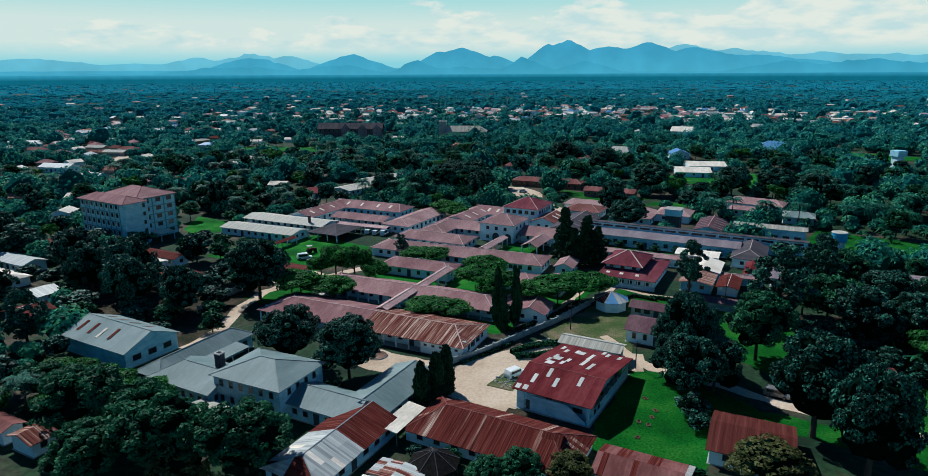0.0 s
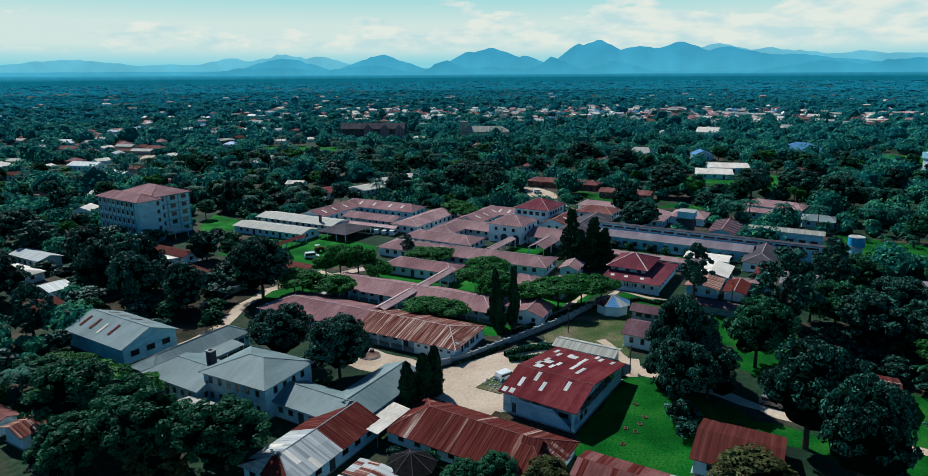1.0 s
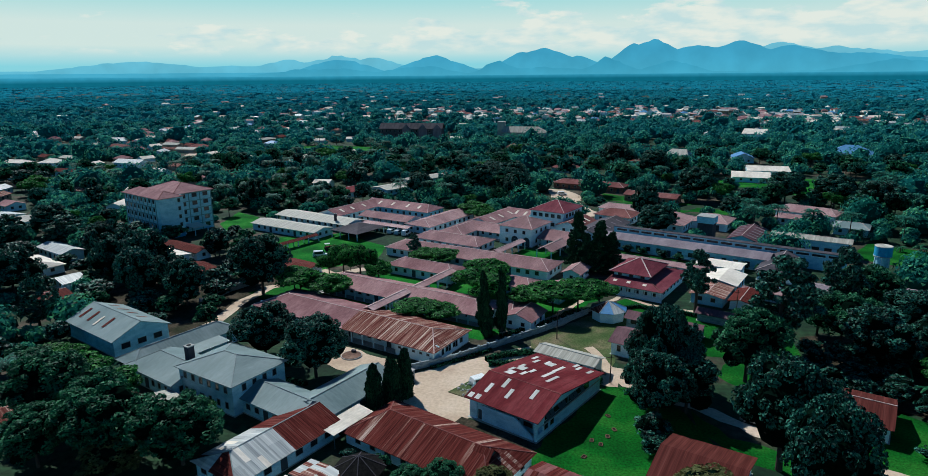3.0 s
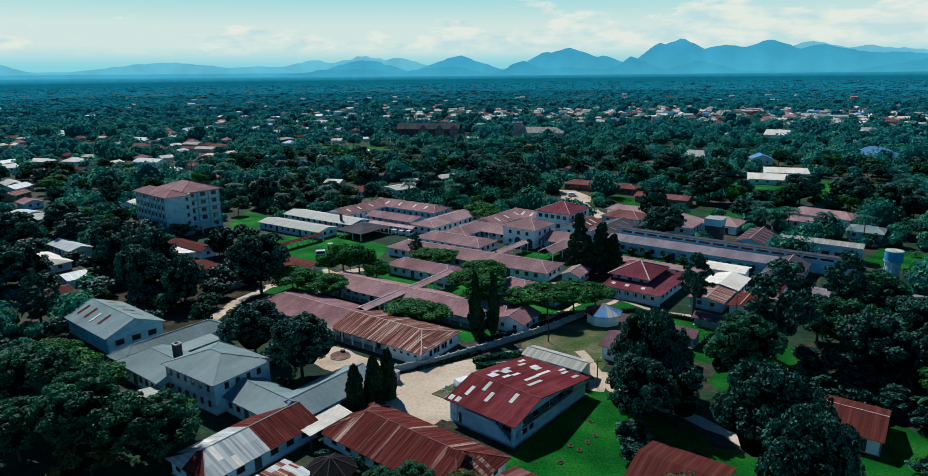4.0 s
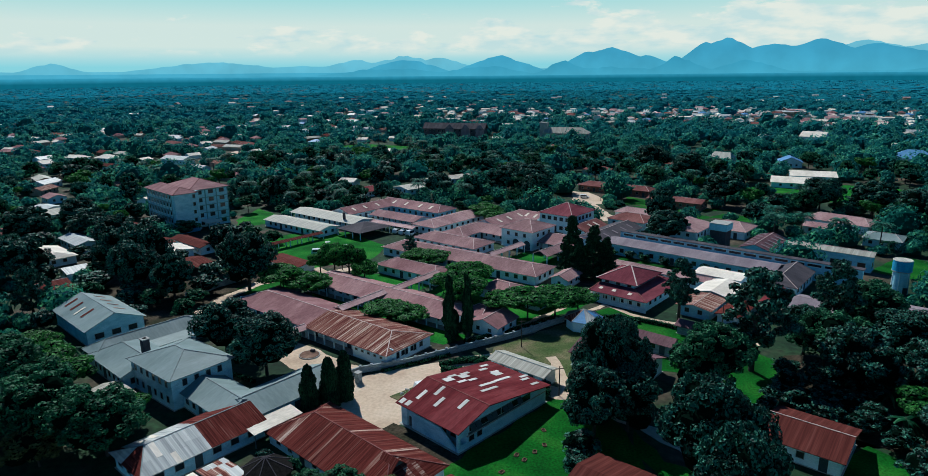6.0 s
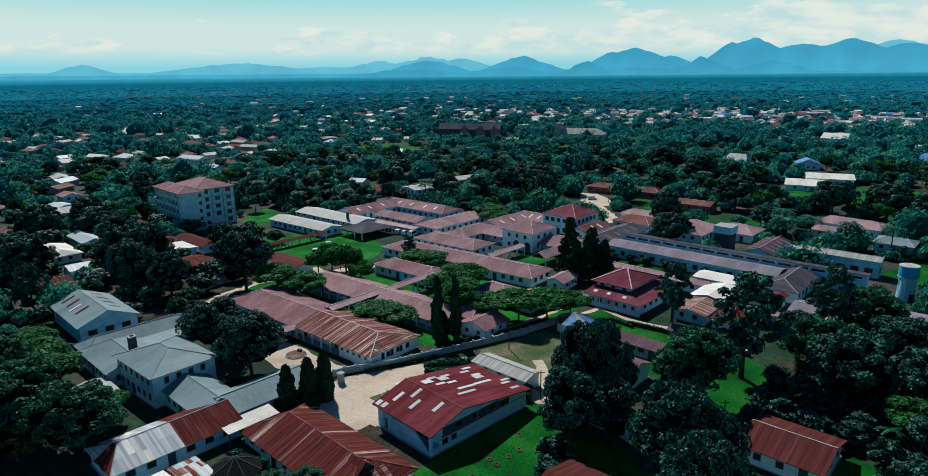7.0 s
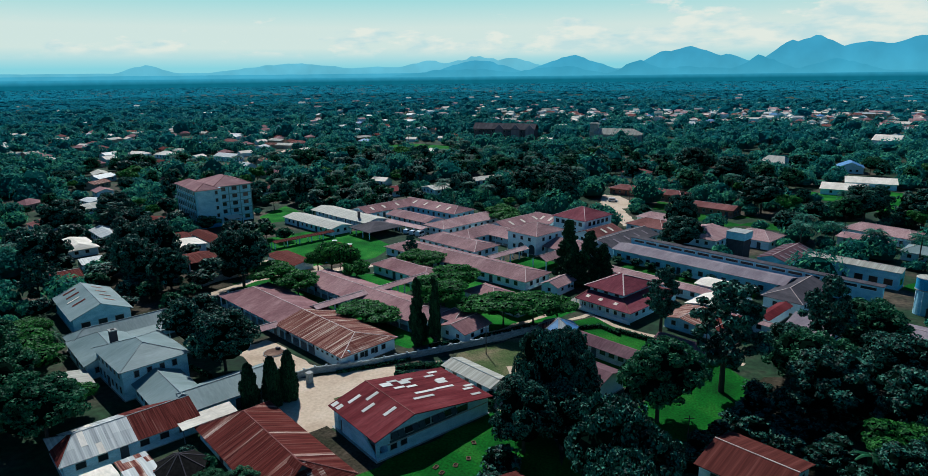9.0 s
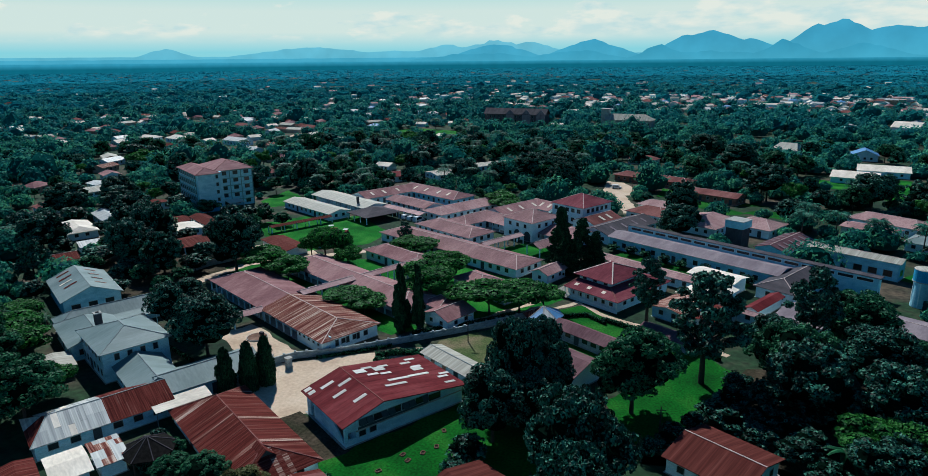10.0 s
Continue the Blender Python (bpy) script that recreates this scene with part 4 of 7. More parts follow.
def tiered_house():
    x, y = W(20.2, 65.2)
    t = thing("tiered_house", x, y, -27, "red-roofed house in two tiers with white walls", "house")
    g = Geo().box(-7.3, 7.3, -10.6, -10.35, -0.3, 3.0).box(-7.3, 7.3, 10.35, 10.6, -0.3, 3.0).box(-7.3, -7.05, -10.35, 10.35, -0.3, 3.0).box(7.05, 7.3, -10.35, 10.35, -0.3, 3.0)
    g.box(-7.0, 2.4, -6.6, 6.6, 3.0, 5.35)
    part("wall", g, M["wall"], t)
    lower = Geo()
    o, i, zo, zi = (8.1, 11.5), (7.2, 6.8), 2.9, 4.2
    c = [(-o[0], -o[1]), (o[0], -o[1]), (o[0], o[1]), (-o[0], o[1])]
    d = [(-i[0], -i[1]), (2.6, -i[1]), (2.6, i[1]), (-i[0], i[1])]
    for k in range(4):
        m = (k + 1) % 4
        lower.prism([(*c[k], zo), (*c[m], zo), (*d[m], zi), (*d[k], zi)], (0, 0, 0.12))
        part("ridge_cap", Geo().beam(Vector((*c[k], zo + 0.08)), Vector((*d[k], zi + 0.08)), 0.3, 0.08), M["maroon"], t)
    lo = part("lower_roof", lower, M["claret"], t)
    planes, a, b, cs = roof_planes(5.9, 7.6, 5.3, 7.9, 5.5, 5.5)
    up = Geo()
    for s, p in planes:
        up.prism([(q[0] - 2.3, q[1], q[2]) for q in p], (0, 0, 0.12))
    u = part("upper_roof", up, M["claret"], t)
    for p in cs:
        part("ridge_cap", Geo().beam(Vector(p) + Vector((-2.3, 0, 0.1)), Vector((a if p[0] < 0 else b)) + Vector((-2.3, 0, 0.1)), 0.3, 0.1), M["cap"], u)
    part("veranda_rail", Geo().box(-7.9, 7.9, -11.3, -11.15, -0.2, 0.95), M["wall"], t)
    for k in range(8):
        part("post", Geo().box(-7.9 + 2.2 * k, -7.7 + 2.2 * k, -11.3, -11.1, 0.95, 2.85), M["wall"], t)
    fm, pm = window_meshes(1.2, 1.0)
    for x0, turn in ((-6.6, 0),):
        for k in range(3):
            w = part("window", fm, None, t)
            w.matrix_basis = pose(-5.4 + 3.2 * k, -6.6, 4.15)
            part("pane", pm, None, w)
    for k in range(6):
        w = part("window", fm, None, t)
        w.matrix_basis = pose(-5.9 + 2.3 * k, -10.6, 1.2)
        part("pane", pm, None, w)
        w = part("window", fm, None, t)
        w.matrix_basis = pose(7.3, -7.5 + 3.0 * k, 1.2, 0, 0, 90)
        part("pane", pm, None, w)
    for p in [(-5.6, -9.4, 3.45), (-1.8, -9.4, 3.45), (2.6, -9.4, 3.45)]:
        s = part("pale_sheet", Geo().box(-0.5, 0.5, -0.5, 0.5, 0.03, 0.09), M["white"], t)
        s.matrix_basis = pose(p[0], p[1], p[2], 15.5, 0, 0)
    return t


tiered_house()
# eastern group
building("white_store", 28, 41, 84, 92, 3.4, 4.0, "white", label="flat white-roofed store beside the ward", category="store", hip=(0, 0), windows="f", caps=False)
building("white_store", 33, 43, 70, 83, 2.8, 3.9, "white", axis="v", label="cream-white roofed pale blue workshop", category="store", hip=(0, 0), caps=False, wall="wallblue")
building("rusty_store", 33.5, 42.5, 58.5, 70, 2.6, 3.4, "rustpale", axis="v", label="pale blue store with a pink rusty roof", category="store", wall="wallblue", hip=(0, 0), windows="lr")
building("rusty_store", 43, 49, 59, 71, 2.3, 3.0, "rust", axis="v", label="small rust-roofed store beside the workshop", category="store", hip=(0, 0), windows="")
building("dark_gable_house", 43.8, 54, 88, 107.5, 3.0, 5.0, "slate", axis="v", label="dark grey hip-roofed building", hip=(5, 0))
building("lilac_house", 55.5, 65.5, 72.5, 85, 2.8, 4.2, "lilac", label="low building with a faded lilac roof", hip=(0, 0))
building("lilac_house", 66, 104, 82, 93, 2.8, 3.8, "lilac", label="long low building with a faded lilac roof", hip=(0, 0))
building("pink_range", 0, 34, 79.5, 85, 2.6, 3.3, "hazepink", label="long narrow pink-roofed range behind shrubs", hip=(0, 0), windows="f")
building("pink_range", 44, 54.8, 70, 72.6, 2.4, 3.0, "hazepink", label="low pink-roofed range among trees", hip=(0, 0), windows="f")
building("blue_range", 41, 65, 125.5, 132, 5.0, 5.9, "cream", label="pale blue range with a cream rust-stained roof", wall="wallblue", hip=(0, 0), wsize=(2.2, 1.8), spacing=3.6)
building("rusty_store", 48.6, 52.2, 73, 87, 2.6, 3.3, "red", axis="v", label="narrow red-roofed passage beside pale stores", category="store", hip=(0, 0), windows="", caps=False)
building("maroon_house", -6, 11, 131, 149, 3.0, 5.4, "hazepink", axis="v", hip=(4, 4), label="white house with a pale pink hipped roof", category="house")
building("maroon_house", 10, 24, 142, 156, 3.0, 5.2, "hazepink", hip=(5, 5), label="white house with a pale pink roof behind the tower", category="house")
building("maroon_house", -26, -10, 133, 146, 3.0, 5.0, "maroon", hip=(5, 5), label="low maroon-roofed house behind trees", category="house")


def lookout_tower():
    x, y = W(20, 127.5)
    t = thing("square_water_tower", x, y, -27, "square concrete tower carrying a pale tank", "tower")
    part("shaft", Geo().box(-2.6, 2.6, -2.6, 2.6, -0.3, 6.4), M["slate"], t)
    part("tank", Geo().box(-2.9, 2.9, -2.9, 2.9, 6.4, 8.7), M["wallblue"], t)
    part("lid", Geo().box(-3.05, 3.05, -3.05, 3.05, 8.7, 8.85), M["concrete"], t)


lookout_tower()
striped = building("dark_gable_house", 28, 38, 121, 142, 3.0, 4.6, "plum", axis="v", label="pale blue house with a dark plum roof and pale skylight stripes", wall="wallblue")
skylights(striped, [(x, s * 2.9, 3.84, -s * 17.7) for x in (-8, -4.5, -1, 2.5, 6, 9) for s in (-1, 1)], "lilac", 0.8, 3.4)
building("pink_house", 34, 57, 178, 192, 3.2, 5.0, "hazepink", hip=(4, 4), da=-8, label="pink-roofed house among palms", category="house")
building("pink_house", 36, 52, 166, 176, 2.8, 3.6, "hazepink", da=-6, label="low pink-roofed annex among palms", category="house")
building("grey_cottage", 56, 68, 160, 172, 2.8, 4.2, "grey", label="grey-roofed cottage among banana plants", category="house", hip=(3, 3))
building("brick_range", -76, -38, 195, 206, 3.0, 4.6, "maroon", da=4, label="long brick range with a rusty maroon roof", wall="brick", hip=(4, 4))
building("brick_range", -32, -7, 181, 191, 3.0, 4.4, "maroon", da=2, label="low brick range with a maroon roof", wall="brick", hip=(0, 0))
building("white_house", -30, -13, 146.5, 158, 2.9, 4.4, "hazepink", hip=(3, 3), label="white house with a dull pink roof by the drive", category="house")


# ---- western group ----
building("pale_roof_ward", -132, -98, 48.6, 59, 2.7, 3.8, "cream", da=3.5, label="long open ward with a cream sheet roof", hip=(0, 0), caps=False, wall="wall")
building("pale_roof_ward", -135, -96, 62.8, 74.5, 3.0, 4.2, "cream", da=2.5, label="long white ward with a cream sheet roof", hip=(0, 0), caps=False, veranda="f")
building("pavilion", -97, -83, 56.5, 72, 2.7, 4.8, "slate", hip=(6.5, 6.5), label="open pavilion with a dark hipped roof", category="pavilion", open_sides=True, caps=False)
wing = building("ward", -123, -110, 74, 102, 3.0, 5.0, "pink", axis="v", hip=(0, 0), label="faded red-roofed ward wing with pale skylights")
skylights(wing, [(x, s * 3.2, 4.1, -s * 17) for x, s in ((-9, -1), (-3, -1), (4, -1), (9, 1), (-6, 1))], "white", 1.0, 2.6)
wing = building("ward", -119, -84, 97.5, 110.5, 3.0, 5.1, "pink", hip=(0, 4), da=3, label="faded red-roofed ward with pale skylights", wall="wallblue")
skylights(wing, [(x, -3.2, 4.15, 17) for x in (-10, -3, 5, 11)], "white", 1.0, 2.6)
building("ward", -105, -80, 80, 90.5, 2.9, 4.3, "hazepink", da=2, hip=(0, 0), label="pink-roofed ward inside a court", veranda="f")
building("ward", -79.5, -67, 78.5, 109, 2.9, 4.5, "hazepink", axis="v", hip=(5, 0), label="pink-roofed ward wing of a court")
building("covered_walk", -97, -74, 73, 77.5, 2.5, 3.0, "palepink", label="long covered walk with a pink roof", category="covered walk", open_sides=True, over=0.3, da=4)


def tall_block():
    """A hospital block of five storeys: a front range with a blind end, and a rear range set back from it."""
    x, y = W(-157.4, 32.0)
    FOOT.append((-172, -144, 18, 45))
    t = thing("tall_block", x, y, -30, "five-storey pale block with blue-green string courses and a red hipped roof", "building")
    H, step = 15.3, 3.06
    front, rear = (-13.3, 13.3, -12.0, -3.5), (-13.3, 8.2, -3.5, 11.5)
    for x0, x1, y0, y1 in (front, rear):
        part("wall", Geo().box(x0, x1, y0, y1, -0.5, H), M["wallteal"], t)
    for s in range(1, 6):
        z = step * s - 0.62
        part("string_course", Geo().box(-13.36, 10.2, -12.07, -12.0, z, z + 0.3), M["trimblue"], t)
        part("string_course", Geo().box(8.2, 8.27, -3.5, 11.56, z, z + 0.3), M["trimblue"], t)
    fm, pm = window_meshes(1.35, 1.55)
    wide, widepane = window_meshes(2.1, 1.65)
    slim, slimpane = window_meshes(1.1, 1.5)
    sill = Geo().box(-0.85, 0.85, -0.22, 0, -0.12, 0.0).mesh("sill", M["wallcream"])
    for s in range(5):
        z = 0.85 + step * s
        for i in range(8):
            w = part("window", fm, None, t)
            w.matrix_basis = pose(-11.6 + 2.95 * i, -12.0, z)
            part("pane", pm, None, w)
            part("sill", sill, None, w)
        for yy in (-0.2, 4.4, 8.9):
            w = part("window", wide, None, t)
            w.matrix_basis = pose(8.2, yy, z, 0, 0, 90)
            part("pane", widepane, None, w)
        w = part("window", slim, None, t)
        w.matrix_basis = pose(13.3, -4.6, z, 0, 0, 90)
        part("pane", slimpane, None, w)
    for i in range(9):
        part("pilaster", Geo().box(-13.2 + 2.95 * i, -12.98 + 2.95 * i, -12.16, -12.0, 0, H - 0.35), M["trimblue"], t)
    for yy in (-2.3, 2.1, 6.65, 11.3):
        part("pilaster", Geo().box(8.2, 8.34, yy - 0.16, yy + 0.16, 0, H - 0.35), M["trimblue"], t)
    part("stair_bay", Geo().box(8.2, 11.4, -3.5, -1.9, -0.3, H - 0.1), M["wallteal"], t)
    for (x0, x1, y0, y1), zr in (((-14.1, 14.1, -12.8, -2.9), 17.3), ((-14.0, 9.0, -4.6, 12.3), 18.3)):
        hl, hw = (x1 - x0) / 2, (y1 - y0) / 2
        planes, a, b, cs = roof_planes(hl, hw, H, zr, min(hl - 1, hw), min(hl - 1, hw))
        g = Geo()
        for side, p in planes:
            g.prism([(q[0] + (x0 + x1) / 2, q[1] + (y0 + y1) / 2, q[2]) for q in p], (0, 0, 0.15))
        roof = part("roof", g, M["pink"], t)
        mid = Vector(((x0 + x1) / 2, (y0 + y1) / 2, 0.08))
        for p in cs:
            part("ridge_cap", Geo().beam(Vector(p) + mid, Vector(a if p[0] < 0 else b) + mid, 0.2, 0.07), M["maroon"], roof)
    part("dado", Geo().box(13.3, 13.36, -12, -3.5, 0, 2.6), M["tankblue"], t)
    part("canopy", Geo().box(8.2, 16.5, -1.5, 4.5, 2.9, 3.1), M["white"], t)
    for yy in (-1.1, 4.1):
        part("post", Geo().box(16.0, 16.25, yy - 0.12, yy + 0.12, -0.1, 2.9), M["wallteal"], t)


tall_block()
building("rusty_shelter", -102, -89.5, -6, 4, 2.7, 3.8, "rust", axis="v", da=5, label="open shelter with a rusty roof", category="shelter", open_sides=True, hip=(0, 0), caps=False)
building("patched_shed", -135, -125, 0.5, 9.2, 2.6, 3.3, "rust", label="low shed with a rusty roof among trees", category="shed", hip=(0, 0), caps=False, axis="v")
building("patched_shed", -131, -109.5, 9.8, 16.2, 2.7, 3.6, "rust", label="low shed with a streaked rusty roof", category="shed", hip=(0, 0), caps=False)
building("patched_shed", -122.8, -111, 0.2, 9.2, 2.6, 3.1, "white", label="low shed with a white sheet roof", category="shed", hip=(0, 0), caps=False)
building("grey_cottage", -162, -144, -16, -8, 3.0, 4.2, "zinc", label="grey zinc-roofed cottage among trees", category="house", hip=(0, 0), caps=False)
building("white_cottage", -152, -133, -30, -19, 2.6, 4.2, "white", label="low house with a creased white roof", category="house", hip=(3, 3), caps=False)
building("grey_cottage", -122, -113, -29, -22, 2.3, 3.4, "zinc", axis="v", label="small grey zinc-roofed hut among trees", category="house", hip=(0, 0), caps=False)
building("rusty_hut", -111, -101, -39, -31, 2.2, 3.4, "rust", axis="v", label="small hut with a rusty gable roof", category="shed", hip=(0, 0), windows="f")
building("rusty_store", -98.5, -95.5, 26, 50, 2.2, 2.8, "rust", axis="v", label="narrow rust-roofed cart shelter", category="shelter", open_sides=True, over=0.2, caps=False)
building("rusty_store", -84, -66, 17, 25, 2.2, 2.8, "rust", label="low rusty shed with a white roof patch", category="shed", hip=(0, 0), caps=False, windows="")
building("long_shed", -374, -330, 69, 77.5, 3.0, 4.6, "rust", da=29, label="very long shed with a rusty red roof", category="shed", hip=(0, 0), caps=False)
building("grey_hall", -360, -338, 112, 123, 3.4, 5.4, "zinc", da=16, label="long grey-roofed hall beside a sandy yard", category="building", hip=(0, 0), caps=False)
building("white_cottage", -410, -396, 86, 98, 2.8, 5.2, "white", da=20, label="house with a bright white hipped roof", category="house", hip=(5, 5), caps=False)
building("white_cottage", -432, -414, 73, 83, 2.8, 4.6, "white", da=24, label="low house with a bright white roof", category="house", hip=(3, 3), caps=False)
building("white_cottage", -411, -399, 48, 57, 2.8, 4.8, "white", axis="v", da=12, label="gabled house with a white roof", category="house", hip=(0, 0), caps=False)
building("blue_house", -453, -441, 129, 139, 3.0, 5.6, "blue", label="house with a pale blue hipped roof", category="house", hip=(4, 4), caps=False)
building("pink_house", -263, -252, 8, 17, 2.7, 4.2, "pink", label="small house with a dull pink roof", category="house", hip=(0, 0), caps=False)
building("pale_shed", -225, -210, -8, 5, 2.6, 3.6, "cream", axis="v", da=6, label="long low shed with a pale sheet roof", category="shed", hip=(0, 0), caps=False)
building("pale_shed", -238, -226, -2, 6, 2.6, 3.4, "zinc", da=10, label="small shed with a pale zinc roof", category="shed", hip=(0, 0), caps=False)
building("rusty_hut", -196, -184, -30, -20, 2.4, 3.4, "maroon", da=8, label="small hut with a dull red roof", category="shed", hip=(0, 0), caps=False)
building("rusty_hut", -171, -162, 5, 14, 2.4, 3.2, "rust", da=8, label="small hut with a rusty roof beside the block", category="shed", hip=(0, 0), caps=False)
building("long_row", -160, -145, 110, 127, 2.8, 4.2, "red", axis="v", da=-6, label="long white row house with a red roof", category="house")
building("long_row", -146, -132, 131, 153, 2.8, 3.8, "cream", axis="v", da=-8, label="long white row house with a cream roof", category="house")
building("long_row", -150, -138, 158, 186, 2.8, 3.6, "cream", axis="v", da=-10, label="long row house with a pale roof", category="house")


# ---- foliage ----
def leaf_quads(pts, nrm, size, rng, droop=0.25, aspect=1.5, single=False):
    """Small bent leaf sprays at the points; returns vertices and faces."""
    n = len(pts)
    r = rng.normal(size=(n, 3))
    nn = nrm + 0.36 * r
    nn /= np.linalg.norm(nn, axis=1, keepdims=True)
    t = np.cross(nn, rng.normal(size=(n, 3)))
    t /= np.linalg.norm(t, axis=1, keepdims=True)
    s = np.cross(nn, t)
    a = (size * (0.6 + 0.8 * rng.random(n)))[:, None]
    half, wide = a * aspect / 2, a / aspect / 1.2
    tip = pts + t * half - nn * a * droop
    root = pts - t * half - nn * a * droop * 0.6
    if single:
        v = np.stack([root - s * wide, root + s * wide, tip], 1).reshape(-1, 3)
        return v, np.arange(3 * n).reshape(-1, 3)
    v = np.stack([root, pts + s * wide, tip, pts - s * wide], 1).reshape(-1, 3)
    f = np.arange(4 * n).reshape(-1, 4)
    return v, f


def quick_mesh(name, blocks, mats):
    """A mesh from several blocks of vertices and faces, each with a material."""
    verts, faces, idx, k = [], [], [], 0
    for (v, f), m in blocks:
        verts.append(np.asarray(v, float))
        faces += [tuple(int(i) + k for i in q) for q in f]
        idx += [m] * len(f)
        k += len(v)
    me = bpy.data.meshes.new(name)
    me.from_pydata(np.concatenate(verts).tolist(), [], faces)
    for m in mats:
        me.materials.append(m)
    me.polygons.foreach_set("material_index", idx)
    return me


def dome(c, r, rng, n=9, rows=5, rough=0.12):
    """A lumpy closed ball, for the shaded inside of a crown."""
    v, f = [], []
    for i in range(rows + 1):
        a = math.pi * i / rows
        for j in range(n):
            b = 6.2832 * j / n
            k = 1 + rng.uniform(-rough, rough)
            v.append((c[0] + r[0] * k * math.sin(a) * math.cos(b), c[1] + r[1] * k * math.sin(a) * math.sin(b), c[2] + r[2] * k * math.cos(a)))
    for i in range(rows):
        for j in range(n):
            f.append((i * n + j, (i + 1) * n + j, (i + 1) * n + (j + 1) % n, i * n + (j + 1) % n))
    return np.array(v), f


def crown_mesh(name, lobes, count, size, mat, seed, core=0.84, low=-0.55, aspect=1.5, single=False, bare=0):
    """A crown in its own frame: radius about 1, from lobes (x, y, z, rx, ry, rz); the first ones may be bare of leaves."""
    rng = np.random.default_rng(seed)
    L = np.array(lobes, float)
    area = (L[:, 3] * L[:, 4] + L[:, 4] * L[:, 5] + L[:, 3] * L[:, 5])
    area[:bare] = 0
    pick = rng.choice(len(L), size=count * 2, p=area / area.sum())
    d = rng.normal(size=(count * 2, 3))
    d /= np.linalg.norm(d, axis=1, keepdims=True)
    keep = d[:, 2] > low - 0.2 * rng.random(count * 2)
    pick, d = pick[keep], d[keep]
    bumps = 1 + 0.10 * np.sin(7 * d[:, 0] + pick) * np.sin(6 * d[:, 1] + 2 * pick) + 0.06 * rng.normal(size=len(d))
    p = L[pick, :3] + d * L[pick, 3:] * bumps[:, None]
    inside = np.zeros(len(p), bool)
    for k in range(len(L)):
        q = (p - L[k, :3]) / L[k, 3:]
        inside |= ((q ** 2).sum(1) < 0.74) & (pick != k)
    p, d = p[~inside][:count], d[~inside][:count]
    blocks = [(leaf_quads(p, d, np.full(len(p), size), rng, aspect=aspect, single=single), 0)]
    # dark balls inside: the crown's own shade as a colour
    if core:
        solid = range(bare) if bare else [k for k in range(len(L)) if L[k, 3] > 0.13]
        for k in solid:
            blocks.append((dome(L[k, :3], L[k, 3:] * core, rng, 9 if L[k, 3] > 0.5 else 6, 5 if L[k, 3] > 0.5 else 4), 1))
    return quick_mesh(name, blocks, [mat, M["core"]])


def mango_lobes(seed, n=9, clumps=0, wide=0.12, low=-0.35):
    """A broad dome of big lobes, with small leaf clumps on it, few of them below low."""
    rng = random.Random(seed)
    out = [(0, 0, 0.0, 0.72, 0.72, 0.72)]
    for i in range(n):
        a = 6.2832 * i / n + rng.uniform(-0.3, 0.3)
        r, z = rng.uniform(0.42, 0.62), rng.uniform(-0.35, 0.30)
        s = rng.uniform(0.30, 0.44)
        out.append((r * math.cos(a), r * math.sin(a), z, s, s, s * 0.9))
    for i in range(4):
        a = 6.2832 * i / 4 + rng.uniform(-0.5, 0.5)
        out.append((0.3 * math.cos(a), 0.3 * math.sin(a), rng.uniform(0.38, 0.55), 0.36, 0.36, 0.34))
    # below low the near-black core stays bare, standing in for the crown's shade
    for k in range(clumps):
        x, y, z, s, _, _ = rng.choice(out[:n + 5])
        a, e = 6.2832 * rng.random(), math.asin(rng.uniform(low, 1) if rng.random() < 0.9 else rng.uniform(-0.6, 0))
        q = s * rng.uniform(0.86, 0.96)
        w = rng.uniform(0.8, 1.3) * wide
        out.append((x + q * math.cos(a) * math.cos(e), y + q * math.sin(a) * math.cos(e), z + q * math.sin(e), w, w, w * 0.8))
    return out


def open_lobes(seed, n=14):
    """Airy tiers of leaf clumps, widest below the middle."""
    rng = random.Random(seed)
    out = []
    for i in range(n):
        a, z = 6.2832 * rng.random(), rng.uniform(-0.9, 0.85)
        wide = (1.0 - 0.75 * ((z + 0.35) / 1.2) ** 2 if z > -0.35 else 1.0 - 1.1 * (-0.35 - z))
        r = wide * math.sqrt(rng.random()) * 0.94
        s = rng.uniform(0.10, 0.19)
        out.append((r * math.cos(a), r * math.sin(a), z, s, s, s * 0.6))
    return out


def flat_lobes(seed, n=11):
    rng = random.Random(seed)
    out = []
    for i in range(n):
        a, r = 6.2832 * i / n * 2.4, 0.75 * math.sqrt((i + 0.5) / n)
        s = rng.uniform(0.24, 0.36)
        out.append((r * math.cos(a), r * math.sin(a), rng.uniform(-0.45, 0.45) * (1 - 0.5 * r) + 0.2 * (1 - r), s, s, s * 0.62))
    return out


CROWNS = {}


